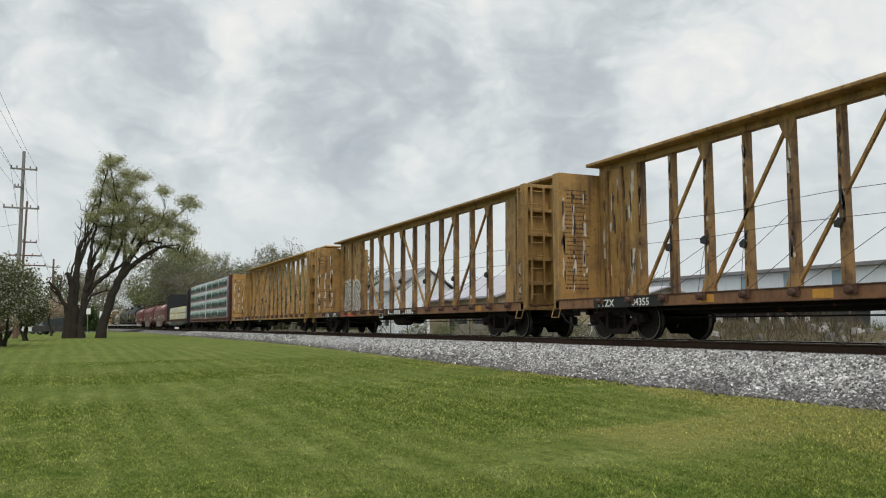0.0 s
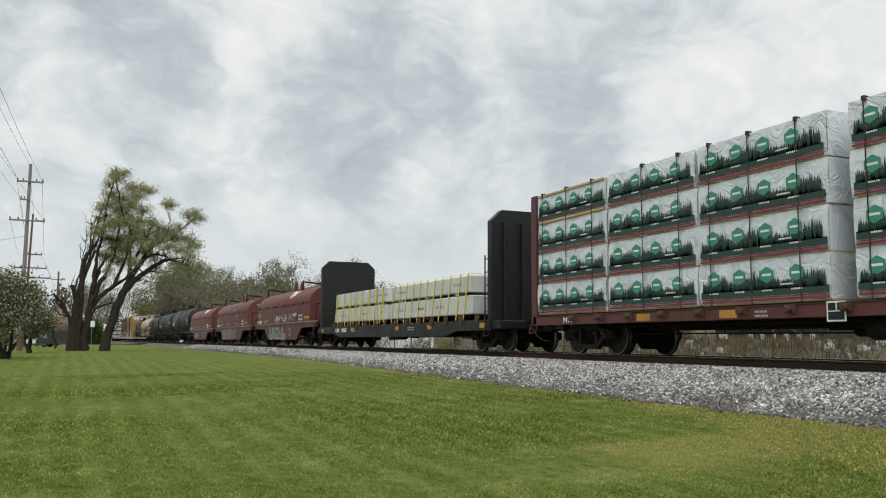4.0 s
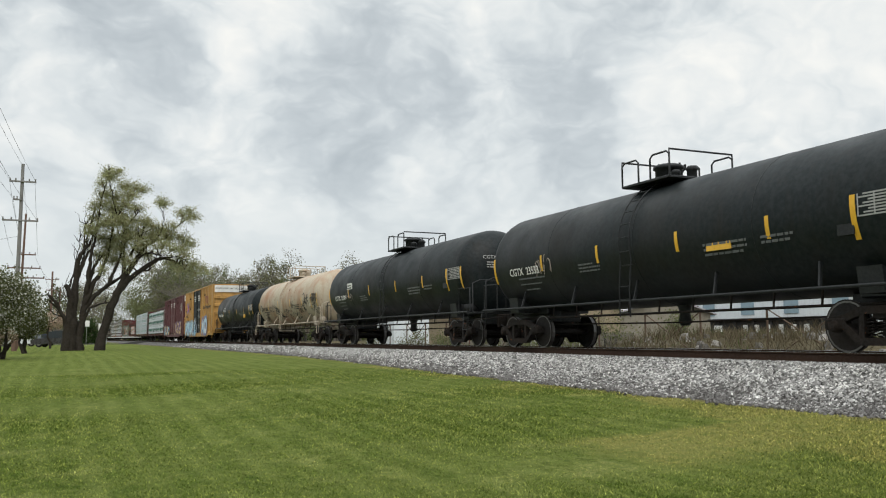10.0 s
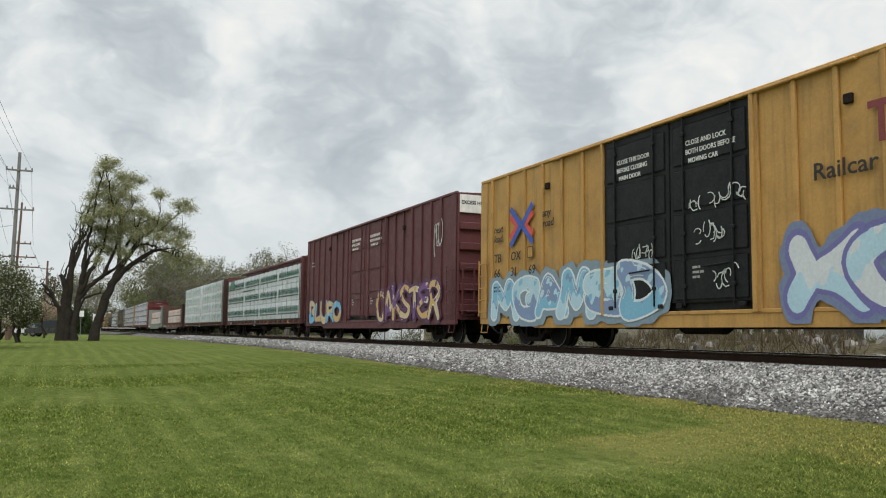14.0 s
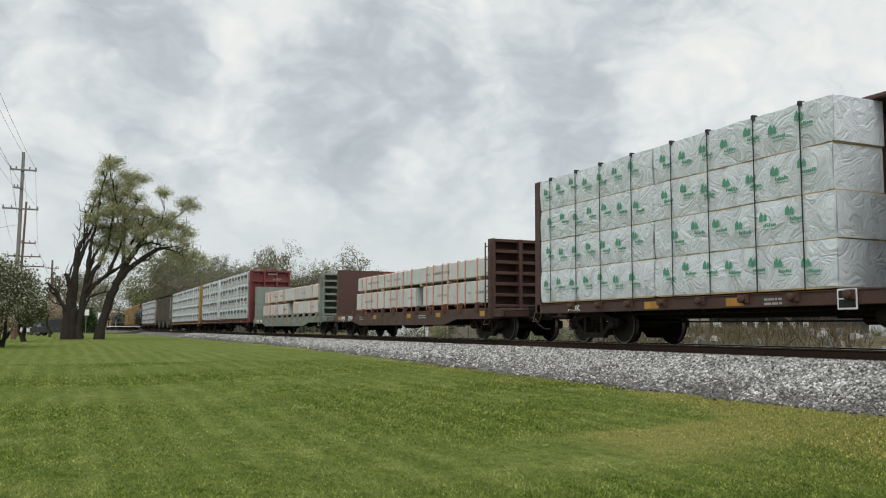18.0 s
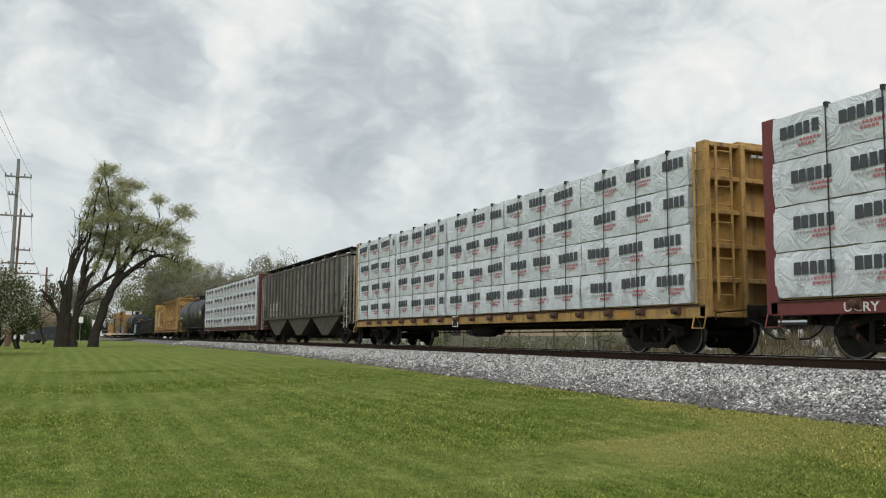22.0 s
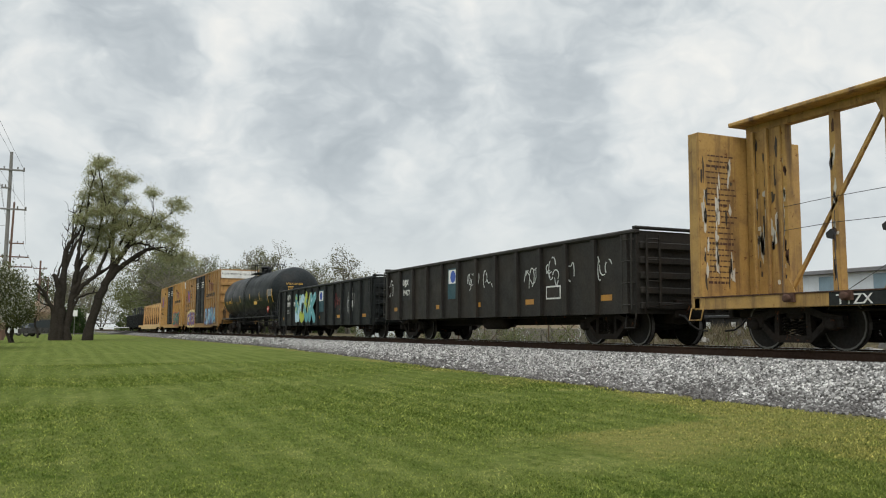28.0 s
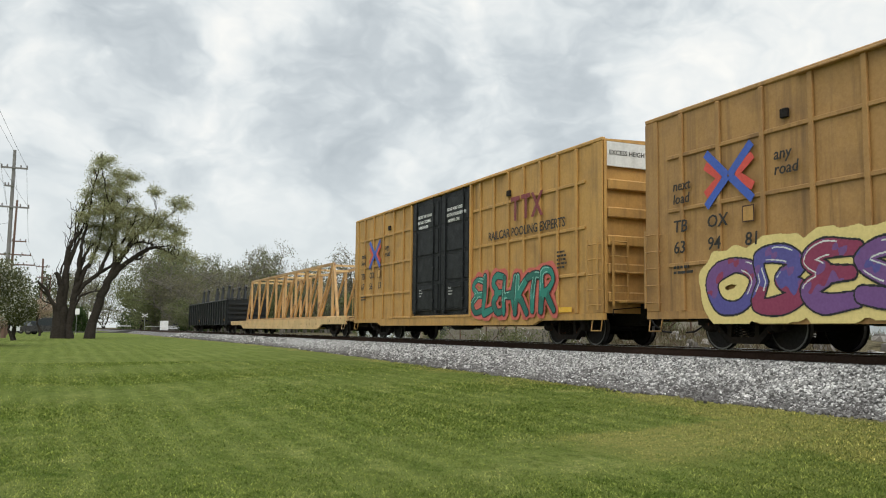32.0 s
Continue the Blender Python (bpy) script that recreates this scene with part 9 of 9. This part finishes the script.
def build_poles():
    utility_pole(-2.6, 70, 14.4, [(13.05, .85, .95), (11.7, .55, .1), (10.15, 1.2, 1.2)], POLE_GREY, "tall grey utility pole with several crossarms", .004, .165, True)
    utility_pole(-2.45, 92, 13.6, [(6.6 + 3.0, .2, 1.1), (8.3, 1.3, 1.6), (7.35, .9, 2.0)], POLE_RED, "brown leaning utility pole with low crossarms", .022, .135)
    utility_pole(-.68, 150, 12.2, [(10.9, 1.0, 1.0), (9.2, .8, .8)], POLE_RED, "distant brown utility pole with crossarms", 0, .2)
    utility_pole(-.22, 185, 11.6, [(10.6, 1.0, 1.0)], POLE_RED, "distant brown utility pole with crossarms", 0, .2)
    # wires sag from pole to pole and on past the camera's left
    a, b = Vector((-3.17, 69.9, 0)), Vector((-3.94, 91.9, 0))
    c, d = Vector((-1.8, 150, 0)), Vector((-7.5, -18, 0))
    runs = []
    for z, off in ((14.3, 0), (13.2, -.8), (13.2, .9), (11.8, -.5), (10.3, -1.1), (10.3, 1.1)):
        runs.append((a + Vector((off, 0, z)), d + Vector((off * 1.2, 0, z + 4.5)), 1.6))
        runs.append((a + Vector((off, 0, z)), b + Vector((off + .4, 0, min(z - .8, 13.4))), .35))
    for z, off in ((9.6, .9), (8.4, -1.2), (8.4, 1.5), (7.4, 1.9)):
        runs.append((b + Vector((off + .3, 0, z)), c + Vector((off * .5, 0, z + 1.4)), 1.0))
    runs.append((a + Vector((0, 0, 9.0)), Vector((-16, 62, 6.5)), .4))
    w = thing("overhead_wires", "thin black overhead wires strung between the poles", "wire")
    for p, q, sag in runs:
        pts = [p + (q - p) * (i / 10) - Vector((0, 0, sag * 4 * (i / 10) * (1 - i / 10))) for i in range(11)]
        part("wire", Shape().tube(pts, .010, 4, False), WIRE, w)


build_poles()

WALL_WHITE = paint("white_metal_wall", (0.62, 0.66, 0.68), rough=0.5, amount=0.25, dirt=(0.4, 0.4, 0.38), streak=0.6)
WALL_BLUE = paint("blue_grey_panel", (0.22, 0.31, 0.36), rough=0.4, amount=0.2)
WALL_BEIGE = paint("beige_wall", (0.30, 0.245, 0.165), rough=0.8, amount=0.35)
WALL_TAN = paint("tan_block_wall", (0.24, 0.22, 0.175), rough=0.9, amount=0.4)
ROOF_LILAC = paint("pale_lilac_roof", (0.34, 0.33, 0.36), rough=0.7, amount=0.3)
ROOF_GREY = paint("grey_shingle", (0.20, 0.20, 0.205), rough=0.85, amount=0.35)
DARK_GLASS = paint("dark_glass", (0.02, 0.025, 0.03), rough=0.12, amount=0.05, streak=0)
BIN_BLACK = paint("container_black", (0.02, 0.02, 0.021), rough=0.6, amount=0.4, dirt=(0.06, 0.045, 0.035))
RUBBLE = stone_mat("rubble", (0.08, 0.072, 0.062), (0.42, 0.40, 0.37))


def gable_house(name, label, x0, x1, y0, y1, wall_h, roof_h, wall, roof, openings, along="y"):
    """openings: (y from, y to, z from, z to) in the wall that faces the track."""
    gz = ground_z((x0 + x1) / 2, (y0 + y1) / 2) - .1
    b = thing(name, label, "building", at=Matrix.Translation((0, 0, gz)))
    for xa, xb, ya, yb in ((x0, x0 + .2, y0, y1), (x1 - .2, x1, y0, y1)):
        part("wall", Shape().box(xa, xb, ya, yb, 0, wall_h), wall, b)
    for ya, yb in ((y0, y0 + .2), (y1 - .2, y1)):
        part("wall", Shape().prism([(x0 + .201, 0), (x1 - .201, 0), (x1 - .201, wall_h), ((x0 + x1) / 2, wall_h + roof_h), (x0 + .201, wall_h)], 1, ya, yb), wall, b)
    m = (x0 + x1) / 2
    for s in (-1, 1):
        e = x0 - .4 if s < 0 else x1 + .4
        part("roof", Shape().prism([(e, wall_h - .10), (m, wall_h + roof_h), (m, wall_h + roof_h + .14), (e, wall_h + .04)], 1, y0 - .4, y1 + .4), roof, b)
    # dark slabs; on the beige shed they paint the shade inside open bays
    for ya, yb, za, zb in openings:
        part("window", Shape().slab(x0 - .05, x0 - .001, ya, yb, za, zb, .02), DARK_GLASS, b)
    return b


def build_sheds():
    # long white warehouse
    x0, gz = 60.0, .2
    w = thing("warehouse", "long low white warehouse with blue-grey panels", "building", at=Matrix.Translation((0, 0, gz)))
    part("wall", Shape().box(x0, x0 + .3, 22, 84, 0, 6.2), WALL_WHITE, w)
    part("wall", Shape().box(x0, x0 + 26, 84.001, 84.3, 0, 6.2), WALL_WHITE, w)
    part("roof", Shape().slab(x0 - .5, x0 + 26, 21.5, 84.8, 6.201, 6.55, .04), ROOF_GREY, w)
    for i in range(11):
        y = 25 + i * 5.4
        part("panel", Shape().slab(x0 - .08, x0 - .001, y, y + 1.7, 3.2, 6.0, .02), WALL_BLUE, w)
    for i in range(22):
        y = 23 + i * 2.8
        part("wall_rib", Shape().slab(x0 - .05, x0 - .001, y - .05, y + .05, 0, 3.1, .01), WALL_WHITE, w)
    gable_house("shed", "low shed with a pale lilac metal roof", 44, 54, 62, 84, 2.9, 1.5, WALL_TAN, ROOF_LILAC, [(64, 66, .9, 2.1)])
    gable_house("shed", "beige shed with a grey gable roof and dark open bays", 27, 37, 52, 64, 3.0, 1.9, WALL_BEIGE, ROOF_LILAC, [(53, 56, .2, 2.5), (57, 60, .2, 2.5)])
    gable_house("house", "small white house with a grey gable roof", 36, 44, 96, 106, 5.2, 2.8, WALL_WHITE, ROOF_GREY, [(98, 99.2, 1, 2.4), (102, 103.2, 1, 2.4)])
    # low block wall with faded tags
    wall = thing("block_wall", "low tan block wall with faded tags beyond the track", "wall", at=Matrix.Translation((0, 0, ground_z(23, 35) - .1)))
    for i in range(15):
        for k in range(3):
            part("block", Shape().slab(22.0, 22.3, 30.0 + i * 1.2 + .6 * (k % 2) + .006, 31.2 + i * 1.2 + .6 * (k % 2) - .006, k * .38 + .004, k * .38 + .376, .012), WALL_TAN, wall)
    for k in range(6):
        scrawl(wall, 44 - k * 2.3, .3, 1.6, .9, 21.98, spray("ink", (.012, .012, .014)) if k % 2 else spray("pale", (.6, .62, .6)), 200 + k, 6, .016)
    # chain-link fence: posts, rails and slanted braces
    f = thing("fence", "rusty steel pipe fence with crossed braces beyond the track", "fence", at=Matrix.Translation((0, 0, ground_z(19.5, 30) - .05)))
    galv = paint("rusty_pipe", (.10, .065, .045), rough=.85, amount=.4, rust=.3)
    for i in range(14):
        part("post", Shape().tube([(19.6, 14 + i * 3, 0), (19.6, 14 + i * 3, 1.75)], .035, 6), galv, f)
        if i % 2:
            for za, zb in ((1.7, .1), (.1, 1.7)):
                part("brace", Shape().tube([(19.6, 14 + i * 3, za), (19.6, 17 + i * 3, zb)], .022, 5), galv, f)
    for z in (.12, 1.72):
        part("rail", Shape().tube([(19.6, 14, z), (19.6, 53, z)], .022, 5), galv, f)
    # black waste containers with plain white marks for their lettering
    for y in (22.1,):
        c = thing("waste_container", "black steel waste container with white marks on its side", "container", "containers beyond the track", at=Matrix.Translation((0, 0, .25)))
        part("tub", Shape().prism([(24.2, .2), (26.4, .2), (26.5, 1.75), (24.1, 1.75)], 1, y, y + 5.6), BIN_BLACK, c)
        part("rim", Shape().slab(24.0, 26.6, y - .06, y + 5.66, 1.751, 1.86, .02), BIN_BLACK, c)
        for i in range(6):
            part("rib", Shape().slab(24.05, 24.16, y + .3 + i * .95, y + .42 + i * .95, .2, 1.74, .012), BIN_BLACK, c)
        for i in range(6):
            part("mark", Shape().box(24.04, 24.10, y + .5 + i * .6, y + .68 + i * .6, 1.30, 1.60), WHITE, c)
        part("notice", Shape().box(24.03, 24.10, y + 4.9, y + 5.3, 1.35, 1.6), WHITE, c)


build_sheds()


def build_weeds():
    """Dry weeds, brambles and rubble on the far side of the track."""
    rng = random.Random(15)
    dry = leaf_mat("dry_weeds", (0.075, 0.06, 0.036), (0.20, 0.165, 0.105))
    green = leaf_mat("green_weeds", (0.05, 0.075, 0.025), (0.15, 0.17, 0.07))
    for mat, count, name, lo, hi, label in ((dry, 34000, "dry_weeds", .15, .62, "tall dry brown weeds beyond the track"), (green, 12000, "green_weeds", .10, .42, "low green weeds beyond the track")):
        v, f = [], []
        for _ in range(count):
            y = rng.uniform(2, 62)
            x = rng.uniform(17.2, 23.5)
            k = noise.noise((x * .35, y * .35, 3.0 if name == "dry_weeds" else 8.0))
            if k < (-.12 if name == "dry_weeds" else .08):
                continue
            z = ground_z(x, y)
            h = rng.uniform(lo, hi) * (.6 + .9 * max(0, k))
            w = rng.uniform(.008, .02)
            a = rng.uniform(0, 6.28)
            n = len(v)
            v += [(x - w * math.cos(a), y - w * math.sin(a), z), (x + w * math.cos(a), y + w * math.sin(a), z), (x + rng.gauss(0, .42) * h, y + rng.gauss(0, .42) * h, z + h)]
            f.append((n, n + 1, n + 2))
        me = bpy.data.meshes.new(name)
        me.from_pydata(v, [], f)
        me.materials.append(mat)
        tagged(new(name, me), label, "weeds", kind="stuff")
    for k in range(11):
        # leafy shrubs along the fence
        y, x, h = 24 + k * 2.9 + rng.uniform(-.8, .8), 19.0 + rng.uniform(-.7, 1.6), rng.uniform(.45, .85)
        b = thing("shrub", "low leafy green shrub beyond the track", "shrub", "shrubs beyond the track", at=Matrix.Translation((x, y, ground_z(x, y))))
        stems, lv = Shape(), Leaves(700 + k)
        for _ in range(12):
            e = Vector((rng.gauss(0, h * .6), rng.gauss(0, h * .8), h * rng.uniform(.8, 1.9)))
            stems.tube(bent(rng, (0, 0, -.05), e, 3, .1), [.015, .012, .008, .004], 3, False)
            for _ in range(70):
                lv.blade(e * rng.uniform(.3, 1.05) + Vector((rng.gauss(0, .13), rng.gauss(0, .13), rng.gauss(0, .13))), rng.uniform(.04, .09), .1)
        part("stems", stems, BARK_GREY, b)
        part("leaves", lv.mesh("leaves"), LEAF_OLIVE_GREEN if k % 3 else LEAF_SPRING, b)
    s = Shape()
    for _ in range(110):
        y, x = rng.uniform(6, 26), rng.uniform(18, 21.5)
        r = rng.uniform(.04, .16)
        z = ground_z(x, y)
        s.add([(x + dx * r * rng.uniform(.6, 1.1), y + dy * r * rng.uniform(.6, 1.1), z + r * .4 + dz * r * rng.uniform(.4, .8)) for dx, dy, dz in ((-1, -1, -1), (1, -1, -1), (1, 1, -1), (-1, 1, -1), (-.7, -.6, 1), (.6, -.7, 1), (.7, .6, 1), (-.6, .7, 1))],
              [(3, 2, 1, 0), (4, 5, 6, 7), (0, 1, 5, 4), (1, 2, 6, 5), (2, 3, 7, 6), (3, 0, 4, 7)])
    tagged(part("rubble", s, RUBBLE), "pale broken rubble among the weeds", "rubble", kind="stuff")


build_weeds()

ASPHALT = paint("asphalt", (0.055, 0.054, 0.052), rough=0.9, amount=0.4, dirt=(0.09, 0.085, 0.08), streak=0)


def parked_car(at, color, label, name="parked_car", tall=1.45, length=4.5, truck_bed=False):
    c = thing(name, label, "car", at=at)
    body = paint("car_" + label.split()[0], color, rough=.25, amount=.08, streak=0, bump=0)
    h = length / 2
    part("body", Shape().prism([(-h, .35), (h, .35), (h, .78), (h - .25, .88), (.9, .95), (-h + .1, .95), (-h, .8)], 0, -.88, .88), body, c)
    cab = [(-h + .25, .951), (1.0, .951), (.35, tall), (-h + .75, tall)] if not truck_bed else [(-.5, .951), (1.1, .951), (.5, tall), (-.4, tall)]
    part("cabin", Shape().prism(cab, 0, -.76, .76), DARK_GLASS, c)
    part("roof", Shape().slab(-.74, .74, cab[3][0], cab[2][0], tall + .001, tall + .05, .02), body, c)
    for y in (-h + .85, h - .85):
        for x in (-.86, .70):
            w = part("wheel", Shape().turned([(x, .20), (x, .33), (x + .16, .33), (x + .16, .20)], 16, 0, (0, y, .33)), HOSE, c)
            part("rim", Shape().turned([(x - .01, .02), (x - .01, .19), (x + .17, .19), (x + .17, .02)], 12, 0, (0, y, .33)), GLASS_GREY, w)
    for x in (-.7, .5):
        part("headlight", Shape().slab(x, x + .2, h - .02, h + .02, .62, .74, .01), WHITE, c)
    return c


def build_street():
    # level crossing road, street beyond the lawn
    s = Shape().prism([(-60, .62), (TRACK_X - 5, .70), (TRACK_X - 2.5, RAIL_Z - .03), (TRACK_X + 2.5, RAIL_Z - .03), (TRACK_X + 6, .6), (60, .5), (60, .2), (-60, .2)], 1, 143, 150)
    tagged(part("road", s, ASPHALT), "grey asphalt road over the level crossing", "road", kind="structure")
    v = [(-22, -60), (-12, -60), (-7.5, 90), (-5.5, 143), (-15, 143), (-19, 90)]
    street = Shape()
    street.add([(x, y, ground_z(x, y) + .05) for x, y in v] + [(x, y, ground_z(x, y) - .2) for x, y in v], [(0, 1, 2, 3, 4, 5)] + [(i, (i + 1) % 6, 6 + (i + 1) % 6, 6 + i) for i in range(6)])
    parked_car(polar(-.35, 100) @ pose(0, 0, 0, 0, 0, 70), (.03, .028, .028), "dark sport utility car parked by the street", tall=1.7)
    parked_car(polar(-2.05, 118) @ pose(0, 0, 0, 0, 0, 60), (.55, .56, .57), "silver car parked by the street")
    parked_car(polar(-1.35, 122) @ pose(0, 0, 0, 0, 0, 60), (.02, .03, .08), "blue car parked by the street")
    parked_car(polar(7.3, 172) @ pose(0, 0, .3, 0, 0, 95), (.70, .71, .72), "white pickup truck waiting on the road", "pickup_truck", 1.8, 5.6, True)
    # white equipment cabinet
    b = thing("signal_cabinet", "white metal signal cabinet beside the crossing", "cabinet", at=polar(6.47, 152))
    part("body", Shape().slab(-.62, .62, -.5, .5, .1, 1.95, .03), paint("cabinet_white", (.78, .78, .76), amount=.1), b)
    part("lid", Shape().slab(-.68, .68, -.56, .56, 1.951, 2.03, .02), WHITE, b)
    part("door", Shape().slab(-.5, .5, -.53, -.501, .2, 1.85, .01), WHITE, b)
    # crossing signals with crossed boards
    for az, r in ((5.3, 186), (2.5, 152)):
        g = thing("crossing_signal", "crossing signal mast with white crossed boards", "signal", "signals at the crossing", at=polar(az, r))
        part("mast", Shape().tube([(0, 0, 0), (0, 0, 3.6)], .06, 8), galv_mat(), g)
        part("board", Shape().beam((-.6, -.08, 3.0), (.6, -.08, 3.7), .22, .03, (0, 1, 0)), WHITE, g)
        part("board", Shape().beam((-.6, -.12, 3.7), (.6, -.12, 3.0), .22, .03, (0, 1, 0)), WHITE, g)
        for x in (-.4, .4):
            part("lamp_hood", Shape().turned([(-.2, .05), (-.15, .2), (.05, .2), (.08, .05)], 12, 1, (x, 0, 2.3)), BLACK, g)
        part("gate_arm", Shape().slab(.2, 5.4, -.05, .03, 1.05, 1.15, .01), WHITE, g)
    # sign posts by the willows
    for az, r, h in ((2.2, 96, 2.4), (1.35, 110, 3.0)):
        p = thing("sign_post", "small white sign on a post near the street", "sign", at=polar(az, r))
        part("post", Shape().tube([(0, 0, 0), (0, 0, h)], .03, 6), galv_mat(), p)
        part("board", Shape().slab(-.3, .3, -.05, -.03, h - .7, h, .006), WHITE, p)


def galv_mat():
    return paint("galvanised", (.30, .31, .31), rough=.5, metal=.6, amount=.3)


build_street()


# ---- movement ----
def motions():
    for car, front in CARS:
        walk(car, [(t, pose(TRACK_X, front - SPEED * t, RAIL_Z)) for t in (0.0, 4.0, 8.0, 12.0, 16.0, 20.0, 24.0, 28.0, 32.0)])
    # all wheelsets roll alike: one turn schedule for the leading and one for the trailing axles of the trucks
    spin = math.degrees(SPEED / 0.457)
    for k, sets in enumerate(WHEELSETS):
        y = -WHEELBASE / 2 if k == 0 else WHEELBASE / 2
        walk(sets[0], [(i / FPS, pose(0, y, .457, (spin * i / FPS) % 360)) for i in range(32 * FPS + 1)])
        lead = sets[0].animation_data
        for ob in sets[1:]:
            ob.rotation_mode = "QUATERNION"
            ob.animation_data_create()
            ob.animation_data.action = lead.action
            ob.animation_data.action_slot = lead.action_slot


motions()
